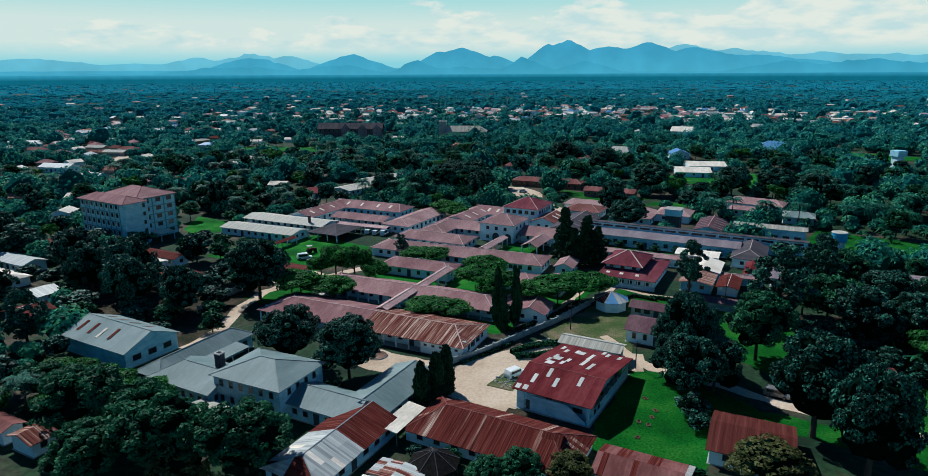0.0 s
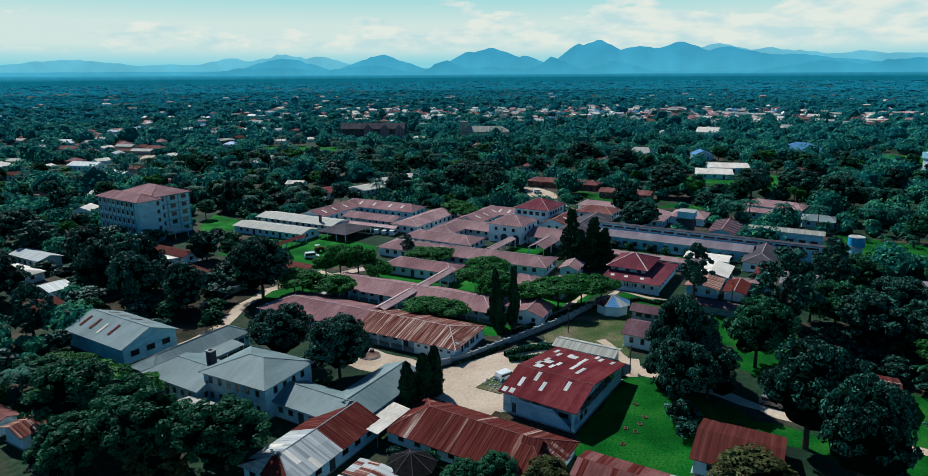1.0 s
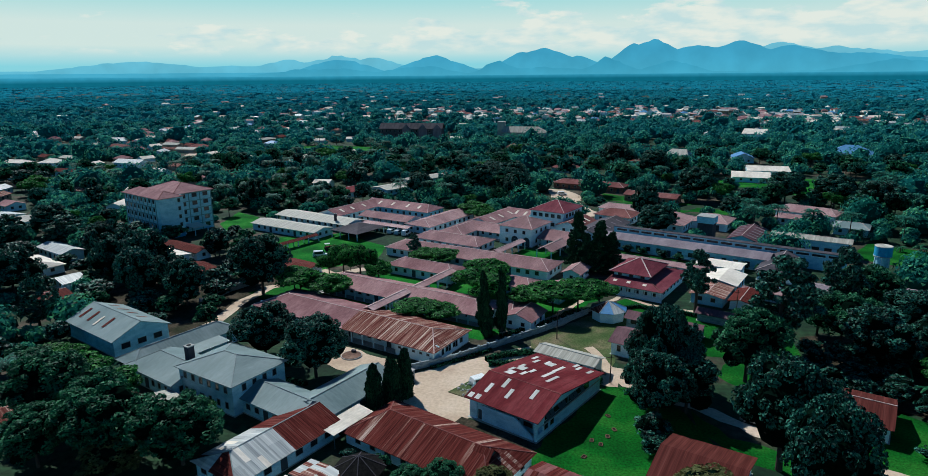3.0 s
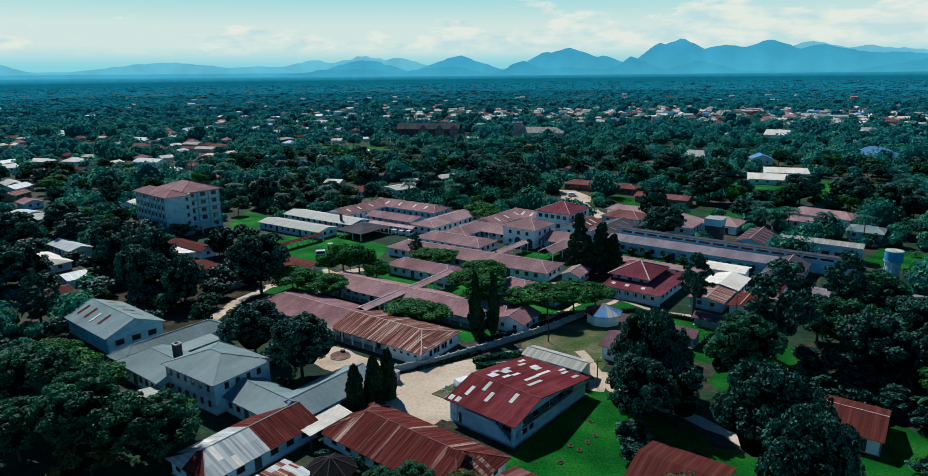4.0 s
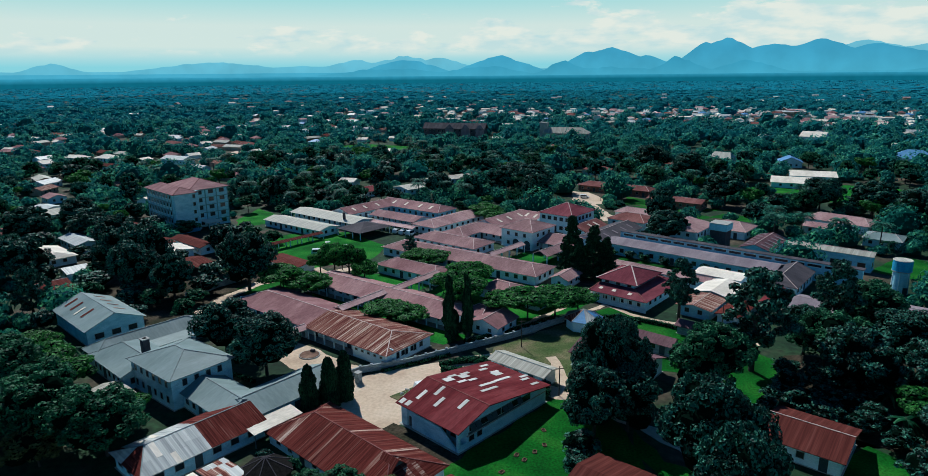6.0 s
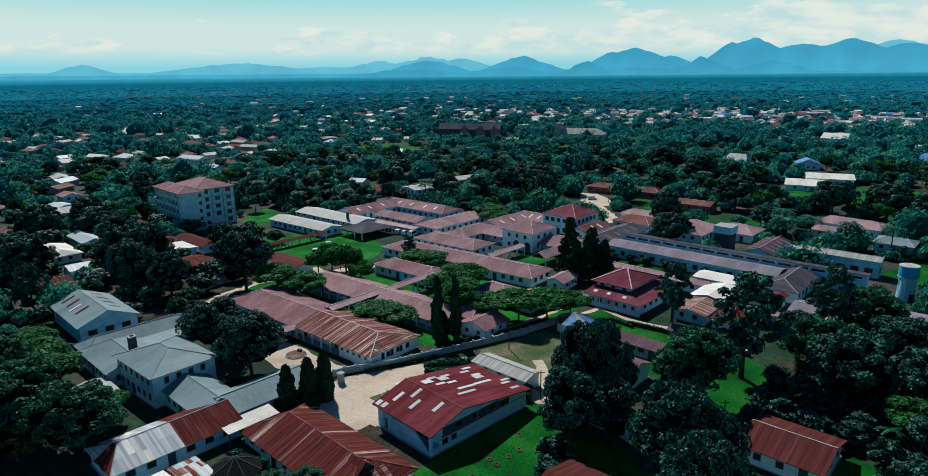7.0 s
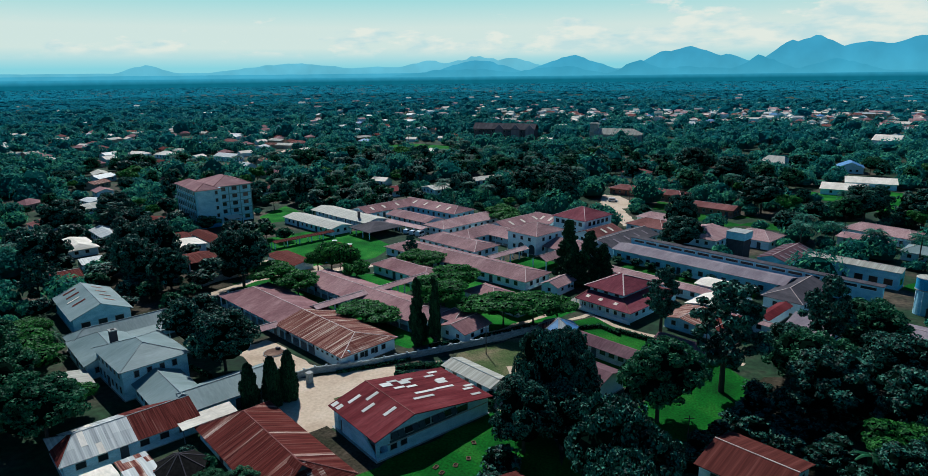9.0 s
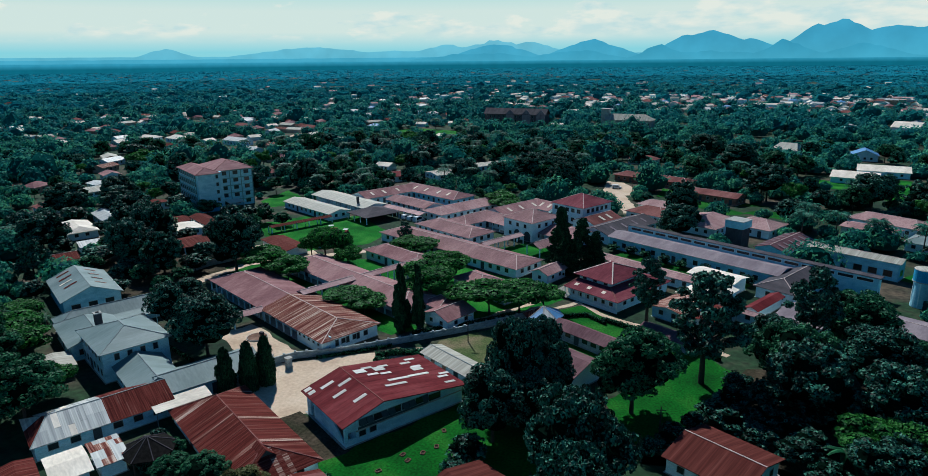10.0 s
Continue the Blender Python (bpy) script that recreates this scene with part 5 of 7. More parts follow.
def make_crowns():
    for i in range(4):
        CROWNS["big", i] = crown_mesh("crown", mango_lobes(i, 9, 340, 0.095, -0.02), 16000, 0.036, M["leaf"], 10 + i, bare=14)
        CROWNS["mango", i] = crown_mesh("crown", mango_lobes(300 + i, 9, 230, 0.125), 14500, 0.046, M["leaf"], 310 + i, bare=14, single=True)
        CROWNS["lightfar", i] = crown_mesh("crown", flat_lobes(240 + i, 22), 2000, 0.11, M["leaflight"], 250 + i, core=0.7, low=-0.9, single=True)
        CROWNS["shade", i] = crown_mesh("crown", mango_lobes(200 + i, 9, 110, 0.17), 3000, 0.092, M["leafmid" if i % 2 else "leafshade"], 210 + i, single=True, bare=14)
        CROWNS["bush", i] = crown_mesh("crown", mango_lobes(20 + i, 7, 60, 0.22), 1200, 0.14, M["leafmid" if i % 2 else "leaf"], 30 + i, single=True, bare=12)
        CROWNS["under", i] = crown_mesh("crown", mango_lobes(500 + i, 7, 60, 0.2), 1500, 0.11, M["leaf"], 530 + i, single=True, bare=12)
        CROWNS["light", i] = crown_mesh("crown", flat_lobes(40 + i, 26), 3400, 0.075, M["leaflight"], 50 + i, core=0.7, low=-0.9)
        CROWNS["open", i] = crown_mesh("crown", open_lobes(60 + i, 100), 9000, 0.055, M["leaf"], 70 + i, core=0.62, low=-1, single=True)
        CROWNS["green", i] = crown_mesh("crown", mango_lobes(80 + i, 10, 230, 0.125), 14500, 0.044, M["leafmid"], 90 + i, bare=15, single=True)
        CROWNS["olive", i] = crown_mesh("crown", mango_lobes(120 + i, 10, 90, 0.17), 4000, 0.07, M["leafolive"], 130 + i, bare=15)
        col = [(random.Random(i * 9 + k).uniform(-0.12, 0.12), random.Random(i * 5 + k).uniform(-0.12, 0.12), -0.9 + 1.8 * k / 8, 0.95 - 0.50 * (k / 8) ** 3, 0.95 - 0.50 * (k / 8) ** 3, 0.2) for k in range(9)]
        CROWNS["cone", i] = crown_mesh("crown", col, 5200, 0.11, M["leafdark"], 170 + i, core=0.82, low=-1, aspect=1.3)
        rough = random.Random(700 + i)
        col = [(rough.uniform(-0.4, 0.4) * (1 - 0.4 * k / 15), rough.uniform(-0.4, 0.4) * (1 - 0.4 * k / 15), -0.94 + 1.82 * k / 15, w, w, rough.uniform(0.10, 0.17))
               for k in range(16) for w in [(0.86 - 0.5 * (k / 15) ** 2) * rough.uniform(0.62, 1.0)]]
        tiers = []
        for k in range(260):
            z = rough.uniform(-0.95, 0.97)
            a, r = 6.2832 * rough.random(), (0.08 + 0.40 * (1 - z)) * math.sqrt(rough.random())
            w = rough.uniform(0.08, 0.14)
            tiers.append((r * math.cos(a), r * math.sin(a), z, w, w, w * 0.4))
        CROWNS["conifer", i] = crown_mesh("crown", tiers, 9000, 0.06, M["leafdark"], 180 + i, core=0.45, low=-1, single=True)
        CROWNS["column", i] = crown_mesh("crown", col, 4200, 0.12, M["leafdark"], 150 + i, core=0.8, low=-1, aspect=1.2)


make_crowns()
TRUNK = {}


def trunk_mesh(kind):
    """A tapered trunk with limbs, 1 high."""
    if kind not in TRUNK:
        g = Geo()
        rng = random.Random(len(kind))
        g.tube((0, 0, -0.02), (0.01, 0.0, 0.45), 0.045, 0.032, 10)
        g.tube((0.01, 0, 0.45), (0.0, 0.02, 0.98), 0.032, 0.012, 8)
        for k in range(0 if kind in ("column", "cone", "conifer") else 6):
            a = k * 1.05 + rng.uniform(-0.2, 0.2)
            z = 0.38 + 0.06 * k
            g.tube((0.01, 0, z), (0.30 * math.cos(a), 0.30 * math.sin(a), z + 0.26), 0.018, 0.006, 6)
        TRUNK[kind] = g.mesh("trunk", M["bark"])
    return TRUNK[kind]


COUNT = [0]
LABEL = dict(conifer=("conifer", "tall dark ragged conifer"), lightfar=("acacia_tree", "light green spreading tree"), under=("bush", "dense dark shrub under trees"), cone=("cypress", "clipped green cypress column"), big=("mango_tree", "huge dark mango tree with a dense crown"), mango=("mango_tree", "broad dark mango tree with a dense crown"), light=("acacia_tree", "light green flat-crowned acacia tree"), shade=("mango_tree", "dark mango tree with a dense crown"), open=("shade_tree", "tall dark open-crowned shade tree"),
             green=("garden_tree", "rounded leafy green garden tree"), olive=("olive_shrub_tree", "olive green bushy shrub tree"), column=("cypress", "tall narrow dark green cypress"), bush=("bush", "dense round dark green bush tree"))


def tree(kind, u, v, height, radius, crown=0.62, label="", squash=1.0, group=""):
    """crown: the crown's share of the height."""
    COUNT[0] += 1
    i = COUNT[0]
    rng = random.Random(i * 17)
    x, y = W(u, v)
    name, lab = LABEL[kind]
    t = thing(name, x, y, rng.uniform(0, 360), label or lab, "bush" if kind in ("bush", "under") else "tree", group)
    hc = height * crown / 2
    c = part("crown", CROWNS[kind, i % 4], None, t)
    c.matrix_basis = Matrix.Translation((0, 0, height - hc)) @ Matrix.Diagonal((radius, radius * rng.uniform(0.88, 1.1), hc * squash, 1))
    if kind not in ("bush", "under") or height > 3:
        k = part("trunk", trunk_mesh(kind), None, t)
        k.matrix_basis = Matrix.Diagonal((height * 0.6, height * 0.6, (height - hc) * 1.02, 1))
    return t


# trees round the near buildings
tree("big", -30.5, -25.0, 12.8, 7.5, 0.98, "dense round mango tree before the long ward")
tree("big", -15.2, -25.0, 13.2, 7.6, 0.98, "dense round mango tree beside the grey roofs")
for u_, v_, h_ in ((3.6, -28.2, 8.6), (4.4, -24.4, 8.9), (4.6, -21.2, 9.2)):
    tree("cone", u_, v_, h_, 1.65, 0.98, "dense clipped cypress column by the wall")
for u_, v_, h_, r_ in ((-0.2, 13.0, 14.5, 1.8), (3.6, 14.8, 15.0, 1.8), (2.2, 10.4, 11.0, 1.6)):
    tree("column", u_, v_, h_, r_, 0.95, "tall narrow dark cypress beside the path")
for u_, v_, h_, r_ in ((-3.6, 70.8, 17.5, 3.4), (3.4, 71.2, 15.5, 3.4), (0.5, 68, 12, 3.0), (6, 74, 12, 3.0)):
    tree("conifer", u_, v_, h_, r_ * 1.7, 0.97, "tall dark ragged conifer beside the ward")
tree("open", 37.3, 51.8, 16.8, 5.0, 0.66, "tall slim tree with a bare trunk")
for u_, v_, h_, r_ in ((43.2, 5, 18, 6.8), (42.6, 12, 17, 5.6), (45.5, 9.5, 15, 5.8), (46.0, -3, 13, 7.0), (41.5, 3, 10.5, 4.6), (49.5, 2, 12, 6.0)):
    tree("big", u_, v_, h_, r_ * 0.95, 1.0, "huge dark mango tree over the lawn")
tree("big", 66, -7.2, 20, 8.3, 1.0, "huge domed mango tree over the garden")
tree("big", 73, -16.5, 19.2, 6.9, 1.0, "huge domed mango tree by the cottage")
tree("green", 55.6, 20.0, 15.0, 7.6, 0.92, "leafy green tree behind the mango")
tree("open", 58.1, 38.1, 22, 8.0, 0.72, "tall dark open-crowned tree with a bare trunk on the lawn")
tree("green", 69, 47, 13, 7.6, 0.9, "spreading dark tree in the garden")
tree("green", 72, 71, 14, 8.4, 0.85, "spreading leafy tree behind the garden")
tree("big", 81, 54, 14, 8.2, 0.95, "dense round mango tree in the garden")
tree("mango", 75, 41, 13, 7.5, 0.95, "dense dark mango tree in the garden")
tree("mango", 88, 44, 13, 7.5, 0.95, "dense dark mango tree in the garden")
tree("open", 67.5, 62, 19.5, 5.4, 0.62, "tall dark tree beside slate roofs")
tree("big", 64, 53, 11, 6, 0.9, "dense dark mango tree in the garden")
for u_, v_, h_, r_ in ((92, 58, 12, 9), (92, 26, 10, 6), (101, 40, 12, 9), (98, 12, 12, 8), (92, 8, 11, 7), (100, -4, 12, 7), (98, 66, 8, 6), (108, 54, 8, 7), (106, 24, 12, 8), (84, 68, 8, 5)):
    tree(("green", "mango", "green")[int(u_ + v_) % 3], u_, v_, h_, r_ * 0.95, 0.88, "spreading dark green garden tree")
for u_, v_, h_, r_ in ((66, 34, 4, 3.5), (70, 38, 5, 4), (74, 44, 4, 3.5), (72, 32, 3.5, 3), (78, 40, 4.5, 3.5), (83, 44, 4, 3), (76, 34, 3, 3), (80, 30, 3.5, 3.5), (85, 24, 4, 3), (64, 40, 3.5, 3), (88, 46, 5, 4), (90, 16, 4, 3.5), (86, 8, 3, 3), (64.8, 12, 3, 2.2), (65.2, 17, 3.5, 2.4), (65.5, 22, 3.5, 2.6), (69, 27, 4, 3.2), (74, 26, 3.5, 3), (65.5, 28, 3.5, 2.8), (79, 26, 3.5, 3)):
    tree("under", u_, v_, h_, r_, 0.95, "dense dark shrub under the garden trees")
tree("big", -65, 1.2, 17.5, 8.9, 0.98, "huge dark mango tree beside the hospital road")
tree("bush", -108.5, 17.5, 9.5, 4.6, 0.95, "dark round tree on the green lawn")
for u_, v_, h_, r_ in ((-127, -9, 15.5, 8), (-101, -11, 17, 7.6), (-112, -15, 15, 7), (-88, -20, 15.5, 7.6), (-74.5, -15.5, 13, 5.7), (-124, -37, 14, 8), (-188, 0, 13, 8), (-134, -40, 13, 7), (-174, -21, 14, 9), (-162, 75, 15, 6.2)):
    tree("mango", u_, v_, h_, r_, 1.0, "dark dense tree by the western houses")
for u_, v_, h_, r_ in ((-91, -44, 13, 5.6), (-142, -4, 10, 5), (-166, -5, 12, 8.5)):
    tree("open", u_, v_, h_, r_, 0.9, "dark open-crowned tree by the western houses")
for u_, v_, h_, r_ in ((-99, -26, 5, 5), (-93, -30, 4.5, 4), (-104, -14, 5, 4), (-72, -22, 5, 3.5), (-84, -22, 5, 4), (-96, -10, 4, 3), (-66, -29, 4, 3), (-76, -15, 5, 4), (-78, -25, 4.5, 3.5), (-58, -21, 5, 3.2), (-72, -8, 5, 4), (-66, -14, 4, 3), (-80, -2, 6, 4.5), (-74, 4, 6, 4), (-84, 6, 6, 4.5), (-130, -35, 5, 4), (-140, -17, 4, 3.5), (-119, -14, 5, 4), (-118, -33, 5, 4), (-152, -35, 7, 5), (-128, -17, 4, 3.5), (-110, -22, 5, 4), (-158, -22, 7, 5), (-149, 2, 6, 4.5), (-152, 14, 7, 5), (-112, -6, 5, 4), (-108, 2, 4, 3.5), (-140, 20, 6, 5), (-166, -6, 8, 5)):
    tree("bush", u_, v_, h_, r_, 0.95, "dense green bush beside the western huts")
tree("green", -160, 58, 8, 4.2, 0.7, "round lollipop-shaped tree on the lawn")
for u_, v_, h_, r_ in ((-40, -62, 13, 8), (-30, -60, 12, 7), (-20, -63, 13, 7.5), (-10, -57, 12, 7.5), (-48, -55, 11, 7), (-38, -54, 10, 6), (-60, -58, 8, 6), (-16, -52, 9, 5), (-28, -70, 10, 6), (-70, -50, 5, 4)):
    tree("light" if v_ > -56 else "green", u_, v_, h_ - (2 if v_ > -56 else 0), r_, 0.9, "dense leafy tree behind the grey roofs")
tree("olive", -15, -65, 7, 5, 0.85)
for u_, v_, h_, r_ in ((-53, -51, 5.5, 4), (-47, -53, 6, 4.2), (-58, -54, 5, 4), (-63, -49, 4.5, 3.5), (-52, -60, 7, 4.5), (-62, -66, 6, 4)):
    tree("light", u_, v_, h_, r_, 0.92, "fresh green shrub tree behind the grey roofs")
tree("green", 28, -41, 5.6, 4.0, 0.85, "leafy green tree before the rusty hall")
tree("olive", 34.5, -38, 5.6, 3.6, 0.85, "olive green bushy tree before the rusty hall")
tree("green", 24, -43.5, 5, 3.2, 0.85, "leafy green tree before the rusty hall")
tree("light", 88, 32, 9, 6, 0.9, "bright green leafy tree in the garden")
tree("light", 92.5, 37, 9, 5.5, 0.9, "bright green leafy tree in the garden")
tree("olive", 60, -24, 6.5, 6, 0.9, "olive green bushy tree beside the cottage")
for u_, v_, h_, r_ in ((-118, 22, 6, 4), (-110, 17, 7, 4.5), (-104, 23, 6, 4), (-122, 30, 5, 4), (-112, 31, 6, 4), (-128, 38, 4, 3), (-104, 34, 5, 3.5), (-150, 72, 6, 4), (-144, 79, 5, 4), (-138, 86, 6, 4), (-130, 90, 7, 4.5),
                       (-128, 97, 6, 4), (-140, 104, 8, 5), (-150, 90, 7, 5), (-157, 82, 9, 5), (-134, 113, 9, 5), (-160, 98, 8, 5), (-124, 112, 7, 4), (-146, 66, 4, 3), (-166, 72, 8, 5), (-170, 40, 9, 6), (-172, 54, 9, 5)):
    tree("bush", u_, v_, h_, r_, 0.95, "dense green bush tree between the blocks")
for u_, v_, h_, r_ in ((-60, 27, 11, 5.2), (-53, 27, 11.5, 5.4), (-45, 26, 8, 4.8), (-63, 24, 8, 4)):
    tree("light", u_, v_, h_, r_, 0.97, "dense green tree beside the ward")
for u_, v_, h_, r_ in ((-54, 5, 8, 6), (-45, 7.5, 7, 5.5), (-60, 8, 7, 5), (-13.5, 31, 9, 6.4), (-8, 27.5, 8.5, 5.6), (-15.5, 39, 8.5, 5.8), (8, 32, 8, 7), (12, 38, 8, 6), (3, 29, 7, 5), (-18, 10, 5, 5), (-12, 10.5, 5, 5), (-44, 58 - 11, 6, 5), (-38, 47.5, 6, 5), (-70, 112, 7, 6), (-64, 108, 6, 6), (16, 42, 7, 5)):
    tree("light", u_, v_, h_ * 1.15, r_ * 1.12, 0.82, "light green flat-crowned tree in the court")
for u_, v_, h_, r_ in ((6, 118, 13, 7), (2, 122, 12, 6), (-82, 162, 18, 9.5), (-72, 152, 15, 7), (-93, 156, 16, 9), (-99, 172, 16, 9), (-6, 138, 17, 6), (-113, 130, 14, 7), (-3, 199, 16, 9), (-75, 275, 17, 10), (-42, 252, 17, 9), (33, 207, 16, 10), (52, 208, 16, 10), (68, 200, 16, 11), (20, 166, 10, 5.5)):
    tree("mango", u_, v_, h_, r_, 0.88, "large dark tree behind the hospital")
tree("open", -53, 52, 8, 3, 0.7)




# ---- smaller buildings and fixtures ----
building("red_cottage", 51.0, 63.5, -23.2, -10.0, 2.6, 4.2, "oxide", label="small cottage with a plain dull-red roof", category="house", hip=(0, 0), windows="fr", caps=False, da=1)
building("red_cottage", 67.6, 79.8, 9.6, 22.0, 2.7, 4.3, "oxide", label="white cottage with a dull red roof under trees", category="house", hip=(0, 0), windows="fr", cap="cap")
building("rusty_store", 37, 50.5, -36.5, -28, 2.2, 3.4, "maroon", label="low dull-red roofed store beside the lawn", category="store", hip=(0, 0), windows="", caps=False, sheet=0.9, sheet_lengths=1, pick=lambda s, m, r: M["concrete"] if m[0] > 5.6 else M["rust"] if r.random() < 0.3 else M["maroon"])
building("kitchen_hut", -31, -23, -52.5, -46.6, 2.2, 2.7, "cream", label="small lean kitchen hut with pale sheets", category="shed", hip=(0, 0), windows="", caps=False)
building("zinc_shed", 8.0, 16.0, -57.2, -51.9, 2.3, 2.8, "white", axis="v", label="small shed with a bright white sheet roof", category="shed", windows="", hip=(0, 0), caps=False)
building("zinc_shed", 8.2, 16.2, -51.6, -47.2, 2.4, 2.8, "zinc", axis="v", label="small shed with patched rusty zinc sheets", category="shed", windows="", hip=(0, 0), caps=False, sheet=0.95, pick=lambda s, m, r: M["rustpale"] if r.random() < 0.3 else M["zinc"])
building("rusty_hut", 6.5, 13, -62.8, -57.9, 2.2, 2.7, "rust", label="tiny hut with a rusty red roof", category="shed", windows="", hip=(0, 0), caps=False)
building("bush_cottage", -49, -42.2, -70.2, -65.4, 2.5, 3.6, "rustpale", axis="v", label="small cottage with a streaked rusty gable roof", category="house", windows="f", caps=False, hip=(0, 0), sheet=0.9, pick=lambda s, m, r: M["rustpale"])
building("bush_cottage", -58, -50.2, -70.4, -66, 2.5, 3.3, "maroon", label="small maroon-roofed cottage among trees", category="house", windows="f", caps=False, hip=(0, 0))


def chimney(u, v, top, w=1.3):
    x, y = W(u, v)
    t = thing("chimney", x, y, -25, "dark square chimney on the grey roof", "chimney")
    part("shaft", Geo().box(-w / 2, w / 2, -w / 2, w / 2, 2.5, top), M["slate"], t)
    part("cap", Geo().box(-w / 2 - 0.12, w / 2 + 0.12, -w / 2 - 0.12, w / 2 + 0.12, top, top + 0.2), M["concrete"], t)
    part("flue", Geo().box(-w / 4, w / 4, -w / 4, w / 4, top + 0.2, top + 0.32), M["tyre"], t)


chimney(-33.3, -40.3, 7.8)
chimney(-103.5, 66, 6.2, 0.8)


def gazebo(u, v, r, eave, top, roof, label, posts=True, n=8, wall=None):
    x, y = W(u, v)
    t = thing("gazebo", x, y, 12, label, "pavilion")
    ring = [(r * math.cos(6.28318 * i / n), r * math.sin(6.28318 * i / n), eave) for i in range(n)]
    for i in range(n):
        j = (i + 1) % n
        part("roof_panel", Geo().prism([ring[i], ring[j], (0, 0, top)], (0, 0, 0.1)), M[roof] if not isinstance(roof, list) else M[roof[i % len(roof)]], t)
        part("hip_batten", Geo().beam(Vector(ring[i]) + Vector((0, 0, 0.07)), Vector((0, 0, top + 0.07)), 0.14, 0.06), M["slate" if roof == "thatch" else "concrete"], t)
        if posts:
            part("post", Geo().box(ring[i][0] * 0.88 - 0.08, ring[i][0] * 0.88 + 0.08, ring[i][1] * 0.88 - 0.08, ring[i][1] * 0.88 + 0.08, -0.1, eave + 0.05), M["bark"], t)
    if wall:
        inner = [(p[0] * 0.86, p[1] * 0.86, eave - 0.05) for p in ring]
        part("wall", Geo().prism(inner, (0, 0, eave + 0.2)), M[wall], t)


gazebo(15.6, -44.6, 4.0, 2.3, 4.3, "thatch", "dark eight-sided thatched gazebo")
gazebo(20.6, 36.8, 4.6, 2.6, 4.5, ["blue", "zinc", "blue", "lilac", "rustpale"], "eight-sided pavilion with patchy blue and rusty panels", False, 8, "wall")


def water_tank(u, v):
    x, y = W(u, v)
    t = thing("water_tank", x, y, 0, "blue cylindrical water tank on a white round tower", "tank")
    part("tower", Geo().tube((0, 0, -0.3), (0, 0, 6.3), 2.1, 1.9, 24), M["wallblue"], t)
    part("tank", Geo().tube((0, 0, 6.3), (0, 0, 9.2), 2.3, 2.3, 28), M["tankblue"], t)
    part("lid", Geo().tube((0, 0, 9.2), (0, 0, 9.36), 2.38, 2.25, 28), M["cream"], t)
    part("rim", Geo().tube((0, 0, 6.2), (0, 0, 6.42), 2.4, 2.4, 28), M["concrete"], t)
    for i in range(6):
        a = 6.28318 * i / 6
        part("rib", Geo().box(2.0 * math.cos(a) - 0.1, 2.0 * math.cos(a) + 0.1, 2.0 * math.sin(a) - 0.1, 2.0 * math.sin(a) + 0.1, -0.2, 6.2), M["wall"], t)
    d = part("door", door_mesh(), None, t)
    d.matrix_basis = pose(0.6, -2.12, 0, 0, 0, 8)


water_tank(73.4, 110.8)


def pole(u, v, h, label="slim wooden utility pole"):
    x, y = W(u, v)
    t = thing("utility_pole", x, y, 20, label + " beside the yard", "pole")
    part("shaft", Geo().tube((0, 0, -0.3), (0, 0, h), 0.13, 0.08, 8), M["bark"], t)
    part("crossarm", Geo().box(-0.8, 0.8, -0.05, 0.05, h - 0.6, h - 0.48), M["bark"], t)


for u_, v_, h_ in ((16, 18.4, 6.5), (34.2, 5.0, 6.0), (62.8, 17, 5.5), (-66, -12, 7.5), (46, 56, 6.5), (-52, 176, 8), (-44, 182, 8), (-60, 30, 7)):
    pole(u_, v_, h_)


def car(u, v, rz, colour, label, long=4.4, tall=1.75):
    x, y = W(u, v)
    t = thing("car", x, y, rz, label, "car")
    L = long / 2
    g = Geo()
    prof = [(-L, 0.35), (L, 0.35), (L, 0.8), (L * 0.62, 0.95), (L * 0.38, tall), (-L * 0.86, tall), (-L, 1.0)]
    g.prism([(px, -0.85, pz) for px, pz in prof], (0, -1.7, 0))
    body = part("body", g, M[colour], t)
    part("windscreen", Geo().prism([(L * 0.60, -0.72, 1.0), (L * 0.60, 0.72, 1.0), (L * 0.41, 0.66, tall - 0.1), (L * 0.41, -0.66, tall - 0.1)], (-0.03, 0, -0.03)), M["glass"], t)
    for s in (-1, 1):
        part("side_window", Geo().box(-L * 0.78, L * 0.40, s * 0.86 - 0.012, s * 0.86 + 0.012, 1.05, tall - 0.2), M["glass"], t)
        for px in (-L * 0.62, L * 0.62):
            w = part("wheel", Geo().tube((px, s * 0.68, 0.34), (px, s * 0.90, 0.34), 0.34, 0.34, 14), M["tyre"], t)
            part("rim", Geo().tube((px, s * 0.90, 0.34), (px, s * 0.92, 0.34), 0.2, 0.2, 10), M["metal"], w)
        part("headlight", Geo().box(L - 0.02, L + 0.03, s * 0.6 - 0.14, s * 0.6 + 0.14, 0.62, 0.76), M["white"], t)
    return t


car(13.6, -9.2, 40, "white_paint", "white estate car parked on the sandy yard")
car(60.2, 5.0, -30, "metal", "dark silver car in tree shade")
car(-74, 33, 60, "metal", "grey pickup parked on the lawn")
car(-80, 36, 20, "white_paint", "white van parked on the hospital lawn", 4.8, 2.0)
car(-70, 30, -20, "tankblue", "blue old van on the hospital lawn", 4.6, 2.0)
car(-81.5, 73.2, 80, "white_paint", "white car beside the dark pavilion")
car(-78.2, 73.6, 75, "white_paint", "white estate car beside the dark pavilion")
car(-74.8, 74, 75, "white_paint", "white ambulance van beside the covered walk", 4.8, 2.1)
car(-62, 178, 10, "white_paint", "white car on the sandy forecourt")


